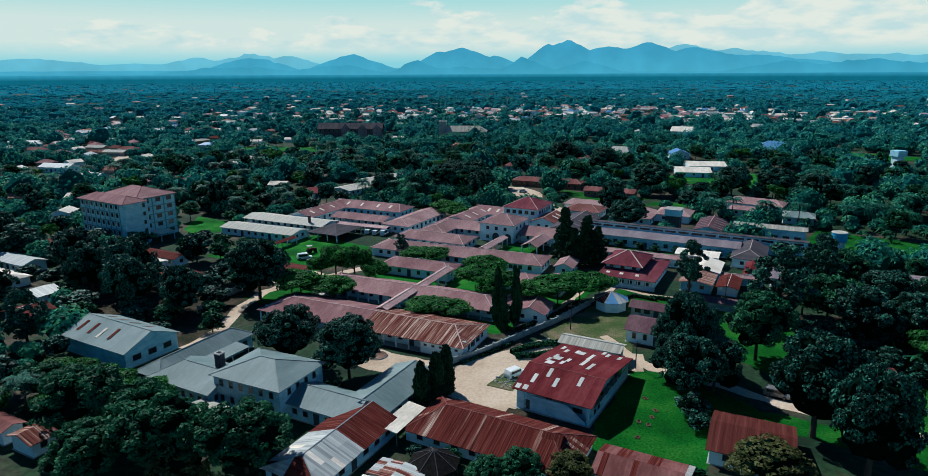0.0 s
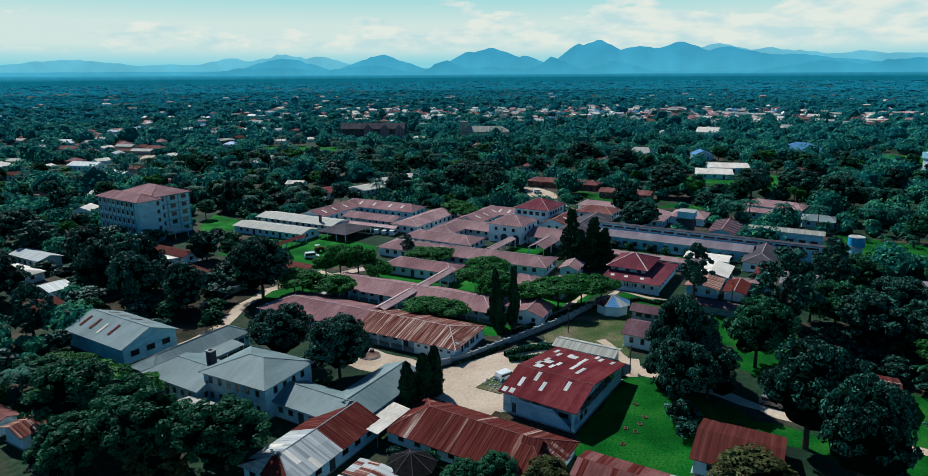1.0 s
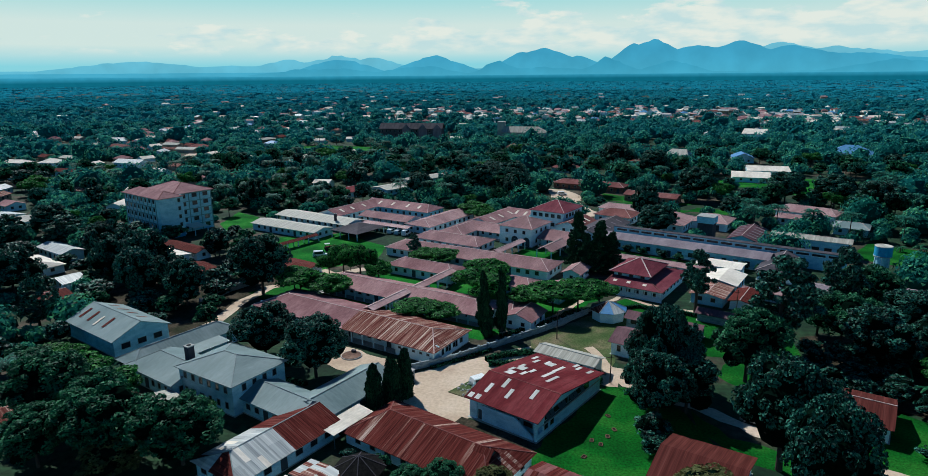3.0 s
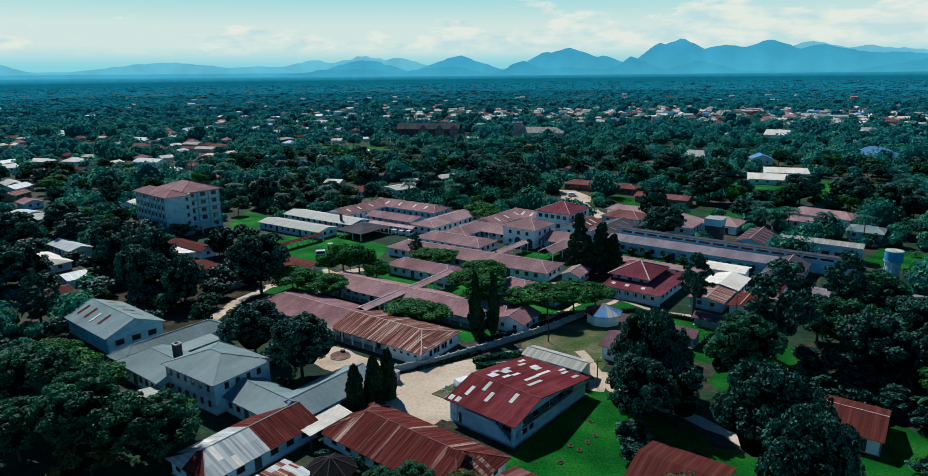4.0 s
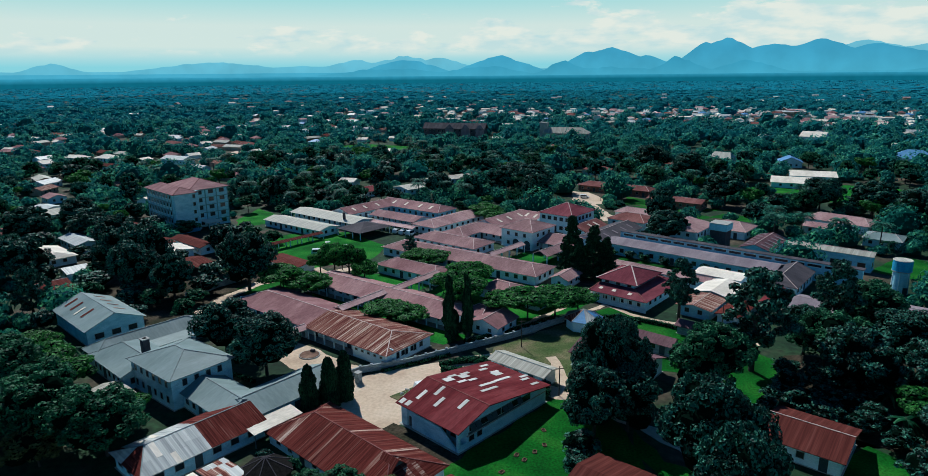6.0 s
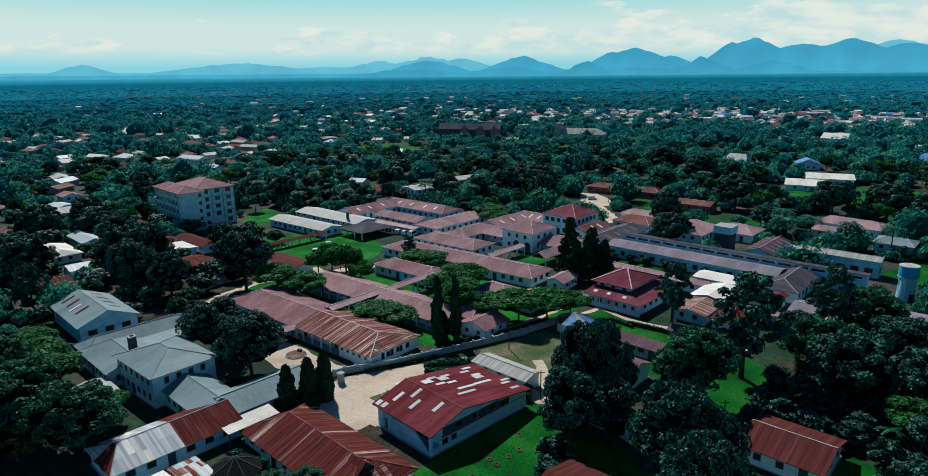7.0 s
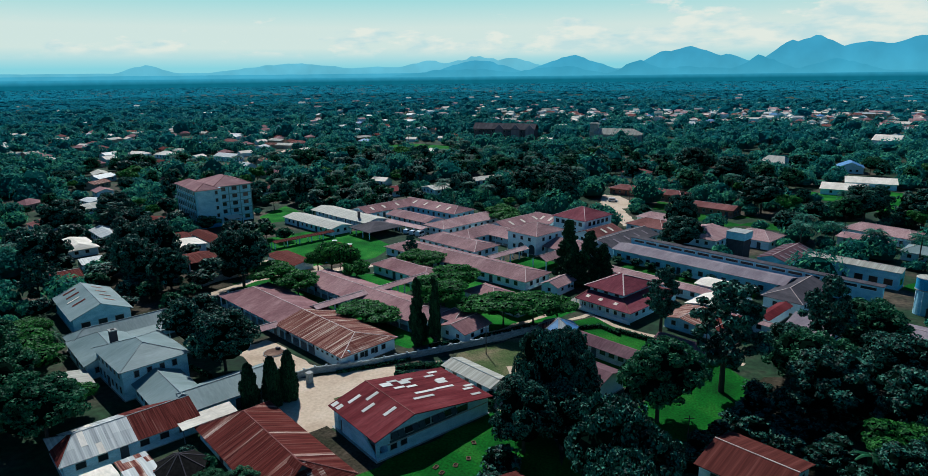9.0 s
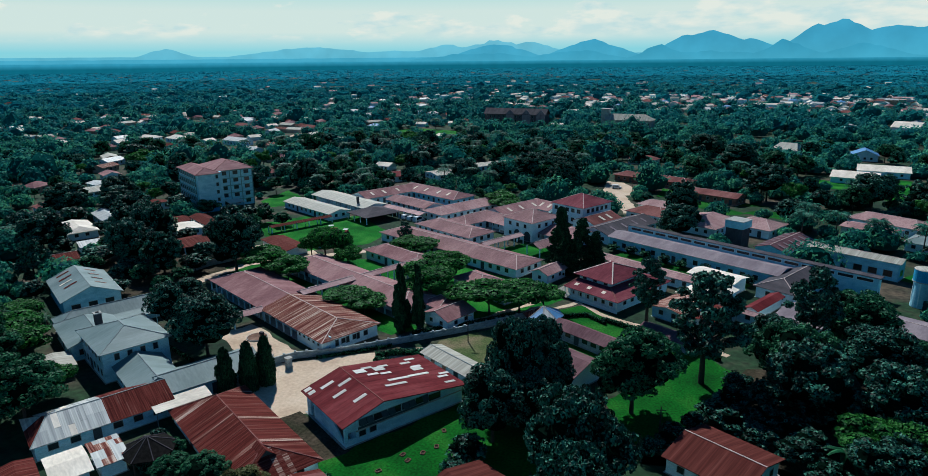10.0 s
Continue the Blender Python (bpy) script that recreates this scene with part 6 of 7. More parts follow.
def loader(u, v, rz):
    x, y = W(u, v)
    t = thing("tractor", x, y, rz, "red and black old tractor on the lawn", "tractor")
    part("body", Geo().prism([(-1.4, -0.5, 0.8), (1.6, -0.5, 0.8), (1.6, -0.5, 1.5), (0.1, -0.5, 1.6), (-1.4, -0.5, 1.3)], (0, -1.0, 0)), M["red"], t)
    part("canopy", Geo().box(-1.5, 0.2, -0.8, 0.8, 2.4, 2.5), M["zinc"], t)
    for px in (-1.4, 0.1):
        for py in (-0.7, 0.7):
            part("post", Geo().box(px - 0.04, px + 0.04, py - 0.04, py + 0.04, 1.2, 2.4), M["tyre"], t)
    for px, r in ((-0.9, 0.75), (1.2, 0.45)):
        for s in (-1, 1):
            part("wheel", Geo().tube((px, s * 0.55, r), (px, s * 0.9, r), r, r, 14), M["tyre"], t)


loader(-83, 43, 30)
loader(-76, 44, 110)


def hedge(pts, w, h, label):
    """A clipped hedge along a line: leaf sprays on a core coloured near black as inner shade."""
    rng = np.random.default_rng(len(pts) * 7 + int(abs(pts[0][0])))
    x0, y0 = W(*pts[0])
    t = thing("hedge", x0, y0, 0, label, "hedge")
    blocks = []
    for a, b in zip(pts, pts[1:]):
        A, B = np.array(W(*a)) - (x0, y0), np.array(W(*b)) - (x0, y0)
        d = B - A
        L = np.hypot(*d)
        s = np.array([-d[1], d[0]]) / L
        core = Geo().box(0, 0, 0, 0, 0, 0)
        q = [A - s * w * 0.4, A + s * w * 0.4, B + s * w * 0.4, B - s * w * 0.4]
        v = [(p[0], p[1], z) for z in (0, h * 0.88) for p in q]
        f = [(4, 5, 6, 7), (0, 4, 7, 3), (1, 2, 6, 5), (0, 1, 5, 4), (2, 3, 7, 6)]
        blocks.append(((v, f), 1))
        n = int(L * (w + 2 * h) * 9)
        k = rng.random(n)
        side = rng.choice([-1, 0, 1], n)
        off = np.where(side == 0, rng.uniform(-0.5, 0.5, n), side * 0.5) * w
        z = np.where(side == 0, h, rng.uniform(0.05, 1, n) * h) * (1 + 0.08 * rng.normal(size=n))
        p = np.stack([A[0] + d[0] * k + s[0] * off, A[1] + d[1] * k + s[1] * off, z], 1)
        nn = np.stack([s[0] * side, s[1] * side, (side == 0) * 1.0], 1)
        blocks.append((leaf_quads(p, nn, np.full(n, 0.28), rng), 0))
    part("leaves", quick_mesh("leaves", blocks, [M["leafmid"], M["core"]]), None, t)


for k_, u_ in enumerate((-3, 3, 8, 15, 20, 27, 33, 39, 44)):
    tree("bush", u_, 94.5 + (k_ % 3) * 0.6, 2.4 + 0.5 * (k_ % 2), 2.0, 0.95, "low green shrub before the long ward")
hedge([(9.0, -0.2), (10.5, 3.2), (13.4, 6.6), (17.2, 9.6)], 1.3, 1.1, "clipped dark hedge beside the sandy yard")
hedge([(10.6, -1.6), (13.8, 0.6), (16.8, 3.6)], 1.2, 1.0, "clipped dark hedge beside the red hall")
hedge([(28, 48.5), (44, 50.0), (56, 49)], 1.0, 0.9, "low clipped hedge along the garden path")
hedge([(19, 40), (24, 48), (30, 47)], 0.9, 0.8, "low clipped hedge round the pavilion")
hedge([(36.5, -27.2), (52, -26.4)], 1.0, 0.9, "low clipped hedge at the lawn's end")
hedge([(1.6, -9.5), (4.9, -1.0), (7.2, 5.0)], 0.7, 0.6, "low ragged hedge below the boundary wall")
hedge([(-24, -30), (-14, -28.5)], 0.8, 0.7, "low hedge beside the grey wing")
hedge([(5, 12), (8.8, 22), (12.5, 36)], 0.9, 0.8, "low hedge along the boundary wall")
hedge([(-4, 54), (10, 56), (12, 70)], 0.9, 0.8, "low hedge beside the ward annex")
for u_, v_, h_, r_ in ((31.2, 4.6, 2.2, 1.3), (32.6, 3.2, 1.6, 1.0), (10.5, -42, 2.0, 1.4), (16.5, -41.0, 2.6, 1.5), (18, -46, 2.0, 1.4)):
    tree("bush", u_, v_, h_, r_, 0.95, "low rounded shrub on the grass")
for u_, v_, h_, r_ in ((47.2, -9.4, 4.4, 3.0), (49.2, -13.6, 3.0, 2.2)):
    tree("under", u_, v_, h_, r_, 0.95, "dark rounded shrub at the edge of the lawn")


def grave(u, v, rz):
    x, y = W(u, v)
    t = thing("grave_border", x, y, rz, "small weathered stone plot border on grass", "grave", "graves on the lawn")
    for k in range(4):
        a = part("kerb", Geo().box(-0.42, 0.42, -0.06, 0.06, -0.05, 0.18) if k % 2 == 0 else Geo().box(-0.06, 0.06, -0.22, 0.22, -0.05, 0.18), M["earth"], t)
        a.matrix_basis = pose(*((0, -0.28), (0.42, 0), (0, 0.28), (-0.42, 0))[k], 0)
    part("bed", Geo().box(-0.35, 0.35, -0.21, 0.21, -0.05, 0.06), M["shadehumus"], t)


for u_, v_ in ((38.7, -6.8), (41.3, -10.4), (41.2, -13.0), (39.5, -15.5), (41.2, -15.8), (40.4, -20.5)):
    grave(u_, v_, -20 + 5 * v_)


def rubble():
    """A stony bed at the yard's edge."""
    rng = random.Random(9)
    x, y = W(13.0, -12.5)
    t = thing("rubble_bed", x, y, -20, "heap of stones and dark soil in a bordered bed", "rubble")
    part("soil", Geo().prism([(-3, -2.6, 0.14), (2.4, -3.2, 0.14), (3, 2.4, 0.14), (-1.4, 3.2, 0.14)], (0, 0, 0.2)), M["scrub"], t)
    for i in range(40):
        a, r, s = rng.uniform(0, 6.28), 2.9 * math.sqrt(rng.random()), rng.uniform(0.12, 0.4)
        v, f = dome((r * math.cos(a), r * math.sin(a), 0.16), (s, s * 0.8, s * 0.6), rng, 6, 4, 0.25)
        part("stone", quick_mesh("stone", [((v, f), 0)], [M["concrete"]]), None, t)


rubble()


def gate_pillar(u, v):
    x, y = W(u, v)
    t = thing("gate_pillar", x, y, -20, "weathered pale gate pillar with a concrete cap", "pillar")
    for k in range(8):
        part("course", Geo().box(-0.5, 0.5, -0.5, 0.5, 0.24 * k, 0.24 * k + 0.225), M["oldwall"], t)
    part("cap", Geo().box(-0.62, 0.62, -0.62, 0.62, 1.92, 2.08), M["concrete"], t)


gate_pillar(1.2, -15.2)
gate_pillar(-2.4, -17.4)


def tent(u, v):
    x, y = W(u, v)
    t = thing("canvas_awning", x, y, -30, "pale canvas awning beside the red-roofed house", "awning")
    part("canvas", Geo().prism([(-2, -1.6, 1.4), (1.8, -1.8, 0.5), (2, 1.6, 1.2), (-1.6, 1.8, 2.3)], (0, 0, 0.05)), M["cream"], t)
    for p in ((-1.9, -1.5, 1.4), (1.9, 1.5, 1.2), (-1.5, 1.7, 2.2)):
        part("post", Geo().box(p[0] - 0.05, p[0] + 0.05, p[1] - 0.05, p[1] + 0.05, -0.1, p[2]), M["bark"], t)


tent(12.2, 54.5)


# ---- palms and bananas ----
def palm_mesh(seed, n=30, length=1.0):
    rng = np.random.default_rng(seed)
    blocks = []
    for i in range(n):
        a = 6.2832 * i / n + rng.uniform(-0.2, 0.2)
        rise = rng.uniform(0.0, 0.9)
        pts = []
        for k in range(6):
            s = k / 5
            pts.append([math.cos(a) * s * length, math.sin(a) * s * length, rise * 0.55 * s - 0.75 * s * s * (1.1 - 0.5 * rise)])
        pts = np.array(pts)
        side = np.array([-math.sin(a), math.cos(a), 0])
        v, f = [], []
        if n > 12:  # feathered frond: a thin rib with hanging leaflets
            for k in range(6):
                v += [pts[k] - side * 0.012, pts[k] + side * 0.012]
            f += [(2 * k, 2 * k + 2, 2 * k + 3, 2 * k + 1) for k in range(5)]
            out = np.array([math.cos(a), math.sin(a), 0])
            for k in range(13):
                q = (0.14 + 0.86 * k / 12) * 5
                base = pts[min(4, int(q))] + (pts[min(4, int(q)) + 1] - pts[min(4, int(q))]) * (q - min(4, int(q)))
                w = 0.30 * (1 - 0.6 * (q / 5) ** 2) * rng.uniform(0.8, 1.1)
                for g in (-1, 1):
                    i0 = len(v)
                    v += [base - out * 0.04, base + out * 0.04, base + side * g * w + out * w * 0.55 - np.array((0, 0, w * rng.uniform(0.2, 0.7)))]
                    f.append((i0, i0 + 1, i0 + 2))
        else:
            for k in range(6):
                w = 0.19 * (1 - 0.75 * (k / 5)) * (0.45 if k == 0 else 1)
                v += [pts[k] - side * w - (0, 0, 0.4 * w), pts[k], pts[k] + side * w - (0, 0, 0.4 * w)]
            for k in range(5):
                f += [(3 * k, 3 * k + 3, 3 * k + 4, 3 * k + 1), (3 * k + 1, 3 * k + 4, 3 * k + 5, 3 * k + 2)]
        blocks.append(((np.array(v), f), 0))
    return quick_mesh("fronds", blocks, [M["leafshade" if n > 12 else "leafmid"]])


PALMS = [palm_mesh(k) for k in range(3)]
BANANAS = [palm_mesh(10 + k, 9, 1.0) for k in range(3)]
STEM = Geo().tube((0, 0, -0.02), (0.02, 0, 0.5), 0.032, 0.022, 8).tube((0.02, 0, 0.5), (0, 0, 1.0), 0.022, 0.02, 8).mesh("trunk", M["bark"])


def palm(u, v, h, r, label="tall palm with a feathery dark crown"):
    x, y = W(u, v)
    rng = random.Random(int(abs(u * 31 + v * 7)))
    t = thing("palm_tree", x, y, rng.uniform(0, 360), label, "palm", "palms")
    o = part("trunk", STEM, None, t)
    o.matrix_basis = Matrix.Diagonal((h * 0.9, h * 0.9, h, 1))
    o = part("fronds", PALMS[rng.randrange(3)], None, t)
    o.matrix_basis = Matrix.Translation((0, 0, h)) @ Matrix.Diagonal((r * 0.85, r * 0.85, r * 0.85, 1))


def banana(u, v, h):
    x, y = W(u, v)
    rng = random.Random(int(abs(u * 17 + v * 3)))
    t = thing("banana_plant", x, y, rng.uniform(0, 360), "banana plant with broad arching leaves", "banana plant", "banana plants")
    o = part("stem", STEM, None, t)
    o.matrix_basis = Matrix.Diagonal((h * 2.2, h * 2.2, h * 0.6, 1))
    o = part("leaves", BANANAS[rng.randrange(3)], None, t)
    o.matrix_basis = Matrix.Translation((0, 0, h * 0.6)) @ Matrix.Diagonal((h * 0.7, h * 0.7, h * 0.75, 1))


for u_, v_, h_, r_ in ((-58, -62, 7, 4.2), (32, 146, 10, 5), (38, 158, 9, 4.5), (28, 160, 10, 5), (50, 156, 9, 4.5), (-118, 122, 9, 4.5), (-108, 128, 10, 4.5), (-98, 132, 9, 4.5), (-126, 130, 9, 4.5),
                       (-128, -44, 9, 4.5), (-150, 74, 8, 4), (-138, 92, 8, 4), (-146, 96, 9, 4.5), (-178, 88, 8, 4), (62, 158, 9, 4.5), (78, 160, 9, 4.5), (88, 168, 9, 4.5), (24, 216, 10, 5), (-12, 214, 10, 5), (-100, 200, 10, 5),
                       (-190, 110, 9, 4.5), (-204, 130, 9, 4.5), (-170, 150, 9, 4.5), (100, 190, 10, 5), (-30, 230, 10, 5), (60, 210, 10, 5), (-150, 220, 10, 5), (-200, 240, 10, 5)):
    palm(u_, v_, h_, r_)
rng_ = random.Random(33)
for k_ in range(60):
    u_, v_ = (rng_.uniform(-330, -130), rng_.uniform(50, 300)) if k_ < 44 else (rng_.uniform(50, 130), rng_.uniform(150, 290))
    if not any(a - 5 < u_ < b + 5 and c - 12 < v_ < d + 4 for a, b, c, d in FOOT):
        palm(u_, v_, rng_.uniform(7.5, 11), rng_.uniform(3.8, 5.2))
rng_ = random.Random(21)
for k_ in range(46):
    u_, v_ = rng_.choice([(36, 128), (70, 156), (84, 150), (96, 160), (-150, 84), (-118, 116), (79, 46), (92, 34), (-62, -46), (-52, -50)])
    banana(u_ + rng_.uniform(-8, 8), v_ + rng_.uniform(-6, 6), rng_.uniform(3.0, 4.6))


# ---- far landmarks ----
def church():
    x, y = W(-209, 399)
    t = thing("church", x, y, -5, "grey stone church with a square tower", "church")
    part("nave", Geo().box(-17, 19, -7, 7, -0.5, 8), M["concrete"], t)
    planes, a, b, cs = roof_planes(19.5, 8, 7.8, 12.5, 0, 7)
    g = Geo()
    for s, p in planes:
        g.prism(p, (0, 0, 0.2))
    part("roof", g, M["cream"], t)
    part("tower", Geo().box(-24, -17.5, -3.2, 3.2, -0.5, 16).box(-24.3, -17.2, -3.5, 3.5, 16, 16.6), M["concrete"], t)
    fm, pm = window_meshes(1.5, 3.4)
    for k in range(8):
        o = part("window", fm, None, t)
        o.matrix_basis = pose(-13 + 4.2 * k, -7, 2.4)
        part("pane", pm, None, o)


church()


def old_school():
    x, y = W(-318, 374)
    t = thing("brick_school", x, y, -3, "long two-storey grey-brown school with steep gables", "school")
    part("wall", Geo().box(-30, 30, -6, 6, -0.5, 8.5), M["slate"], t)
    planes, *_ = roof_planes(31, 7, 8.4, 13.5, 0, 0)
    g = Geo()
    for s, p in planes:
        g.prism(p, (0, 0, 0.2))
    part("roof", g, M["slate"], t)
    for px in (-4, 12, 26):
        part("gable", Geo().prism([(px - 4, -6.8, -0.5), (px + 4, -6.8, -0.5), (px + 4, -6.8, 8.8), (px, -6.8, 13.0), (px - 4, -6.8, 8.8)], (0, -0.8, 0)), M["lilac"], t)
    fm, pm = window_meshes(1.6, 2.2)
    for s in range(2):
        for k in range(14):
            o = part("window", fm, None, t)
            o.matrix_basis = pose(-28 + 4.2 * k, -6.0, 1.2 + 4 * s)
            part("pane", pm, None, o)


old_school()
building("market_hall", -5, 15, 264, 286, 2.8, 4.6, "white", label="large market hall with a broad white roof", da=14, hip=(0, 0), caps=False, windows="f", wall="wall", spacing=5)
building("market_hall", -3, 20, 292, 312, 3.0, 4.8, "white", label="large hall with a pale ribbed roof", da=18, hip=(0, 0), caps=False, windows="f", wall="wall", spacing=5)
building("blue_house", -22, -8, 342, 356, 3.4, 6.4, "blue", axis="v", label="gabled house with a blue roof", da=20, caps=False)
building("rusty_hall", -73, -56, 292, 304, 3.2, 4.8, "rustpale", label="rust-streaked hall roof among distant trees", category="building", hip=(0, 0), caps=False)
building("blue_hall", 30, 56, 398, 416, 4.0, 9.0, "blue", label="broad hall with a bright blue hipped roof", hip=(9, 9), caps=False, windows="f", spacing=6)
building("cream_house", -62, -46, 334, 347, 3.5, 7.2, "cream", label="tall cream-roofed house among trees", hip=(3, 3), caps=False)
building("white_hall", -51, -31, 516, 536, 4, 8, "white", label="distant hall with a white roof", caps=False, windows="")


def far_tank():
    x, y = W(113.6, 350)
    t = thing("tower_tank", x, y, 10, "pale square water tower among trees", "tower")
    part("shaft", Geo().box(-2.4, 2.4, -2.4, 2.4, -0.3, 8), M["wall"], t)
    part("tank", Geo().box(-3.2, 3.2, -3.2, 3.2, 8, 11.5), M["wallblue"], t)


far_tank()
def on_lawn(x, y, grow=1.0):
    """Whether places (arrays) lie on a lawn, road or yard."""
    x, y = np.atleast_1d(x).astype(float), np.atleast_1d(y).astype(float)
    u = x * UX.x + (y - 130) * UX.y
    v = x * UY.x + (y - 130) * UY.y
    hit = np.zeros(len(u), bool)
    for pts in LAWNS:
        c = np.mean(pts, 0)
        q = [(p[0] + grow * np.sign(p[0] - c[0]), p[1] + grow * np.sign(p[1] - c[1])) for p in pts]
        inside = np.zeros(len(u), bool)
        for (a, b), (d, e) in zip(q, q[1:] + q[:1]):
            if b != e:
                inside ^= ((b > v) != (e > v)) & (u < (d - a) * (v - b) / (e - b) + a)
        hit |= inside
    return hit


FOOT += [(12, 29, 53, 77), (-8, 66, 107, 112), (-235, -185, 385, 410), (-350, -287, 362, 386), (9, 18, -49, -40), (14, 25, 34, 44), (71, 76, 108, 114), (17, 24, 124, 131), (110, 118, 346, 354)]
EYE_U, EYE_V = 84.8, -91.5


def in_house(u, v, grow, height=0.0):
    """Whether places on the street grid (arrays) lie within a house grown by a margin, or before it so near that a tree of that height hides it."""
    u, v = np.atleast_1d(u).astype(float), np.atleast_1d(v).astype(float)
    grow = np.broadcast_to(grow, u.shape)
    far = np.hypot(u - EYE_U, v - EYE_V)
    du, dv = (u - EYE_U) / far, (v - EYE_V) / far
    hit = np.zeros(len(u), bool)
    for k in (0.0, 0.45, 0.9) if height is not None and np.any(height) else (0.0,):
        reach = k * np.maximum(0, np.asarray(height) - 3.0) * far / 58
        pu, pv = u + du * reach, v + dv * reach
        g = grow if k == 0 else grow * 0.5
        for a, b, c, d in FOOT:
            hit |= (pu > a - g) & (pu < b + g) & (pv > c - g) & (pv < d + g)
    return hit


def scatter_trees():
    """Trees between the compound and the town, kept off the buildings, lawns and roads."""
    rng = random.Random(11)
    taken = []
    names = {v[0] for v in LABEL.values()}
    for o in scene.objects:
        if o.parent is None and o.type == "EMPTY" and o.name.split(".")[0] in names:
            taken.append((o.matrix_basis.translation.x, o.matrix_basis.translation.y, 4.0))
    kinds = ["shade", "bush", "bush", "shade", "lightfar", "shade"]
    n, tries = 0, 0
    while n < 430 and tries < 12000:
        tries += 1
        az, r = radians(rng.uniform(-64, 44)), 130 + 330 * math.sqrt(rng.random())
        x, y = 34 + r * math.sin(az), 10 + r * math.cos(az)
        d = Vector((x, y)) - Vector((0, 130))
        u, v = d.dot(UX), d.dot(UY)
        if -70 < u < 66 and -45 < v < 112 or -112 < u < -60 and 40 < v < 110:
            continue
        h = rng.uniform(5, 12.5) if v > 20 else rng.uniform(4, 9)
        radius = h * rng.uniform(0.42, 0.6)
        if any(math.hypot(x - a, y - b) < c + radius * 0.6 for a, b, c in taken):
            continue
        if in_house(u, v, radius * 0.7 + 0.6, h)[0] or on_lawn(x, y, 2.0)[0] or on_lawn(x + (x - 34) * 0.6 * h / 58, y + (y - 10) * 0.6 * h / 58, 0.0)[0]:
            continue
        tree(rng.choice(kinds), u, v, h, radius, rng.uniform(0.75, 0.92), group="trees round the compound")
        taken.append((x, y, radius * 0.6))
        n += 1
    return taken


TAKEN = scatter_trees()


# ---- town ----
def cottage(name, L, Wd, eave, ridge, roof, wall, label, hip=0, openings=True):
    t = thing(name, 0, -3000, 0, label, "house", "houses of the town")
    hl, hw = L / 2, Wd / 2
    planes, a, b, cs = roof_planes(hl, hw, eave, ridge, hip, hip)
    g = Geo()
    for s, p in planes:
        g.prism(p, (0, 0, 0.12))
    part("roof", g, M[roof], t)
    w = Geo()
    top = eave + (0.0 if hip else 0.2)
    w.box(-hl + 0.5, hl - 0.5, -hw + 0.5, hw - 0.5, -0.3, top)
    if not hip:
        for sx in (-1, 1):
            x = sx * (hl - 0.5)
            w.prism([(x, -hw + 0.5, top), (x, hw - 0.5, top), (x, 0, ridge - 0.1)][::sx], (0.2 * sx, 0, 0))
    part("wall", w, M[wall], t)
    if not openings:
        return t
    fm, pm = window_meshes(1.2, 1.1)
    for k in (-1, 1):
        o = part("window", fm, None, t)
        o.matrix_basis = pose(k * hl * 0.5, -hw + 0.5, 1.0)
        part("pane", pm, None, o)
    d = part("door", door_mesh(), None, t)
    d.matrix_basis = pose(0, -hw + 0.5, 0)
    return t


def town():
    rng = random.Random(4)
    specs = [("town_house", 12, 8, 2.7, 4.4, "rust", "mud", "small house with a rusty roof", 0), ("town_house", 14, 9, 2.8, 4.6, "zinc", "wall", "small house with a zinc roof", 0),
             ("town_house", 10, 8, 2.6, 4.2, "white", "wall", "small house with a white sheet roof", 0), ("town_house", 16, 10, 3.0, 5.0, "maroon", "wallcream", "house with a dull red roof", 4),
             ("town_house", 11, 9, 2.8, 4.8, "pink", "mud", "house with a faded pink roof", 4), ("town_house", 18, 9, 2.9, 4.4, "cream", "mud", "long house with a cream roof", 0),
             ("town_house", 12, 10, 2.9, 4.9, "blue", "wall", "house with a blue roof", 4), ("town_house", 13, 8, 2.7, 4.2, "rustpale", "mud", "house with a pale rusty roof", 0)]
    near, far = [cottage(*q) for q in specs], [cottage(*q, False) for q in specs]
    used = set()
    spots = []
    for k in range(1500):
        band = rng.random()
        if band < 0.38:
            az, r = radians(rng.triangular(-34, 42, 2)), rng.triangular(720, 1120, 900)
        elif band < 0.88:
            az, r = radians(rng.triangular(-64, -12, -40)), rng.uniform(290, 820)
        else:
            az, r = radians(rng.uniform(-60, 42)), rng.uniform(360, 1300)
        x, y = 34 + r * math.sin(az), 10 + r * math.cos(az)
        uu, vv = (x - 0) * UX.x + (y - 130) * UX.y, (x - 0) * UY.x + (y - 130) * UY.y
        if any(math.hypot(x - a, y - b) < c + 5 for a, b, c in TAKEN) or in_house(uu, vv, 9.0)[0] or on_lawn(x, y, 7.0)[0]:
            continue
        if any(math.hypot(x - a, y - b) < 13 for a, b in spots):
            continue
        spots.append((x, y))
        protos = near if r < 450 else far
        p = protos[rng.choice([0, 1, 1, 2, 2, 2, 3, 3, 4, 4, 4, 5, 5, 5, 6, 7])]
        rz = rng.choice([0, 90, -27, 63]) + rng.uniform(-12, 12)
        if p not in used:
            used.add(p)
            p.matrix_basis = pose(x, y, 0, 0, 0, rz)
        else:
            copy_thing(p, pose(x, y, 0, 0, 0, rz))
        if len(spots) > 285:
            break
    for k, p in enumerate(near + far):
        if p not in used:
            spots.append((-260 - 22 * k, 640))
            p.matrix_basis = pose(-260 - 22 * k, 640, 0)
    return spots


HOUSES = town()


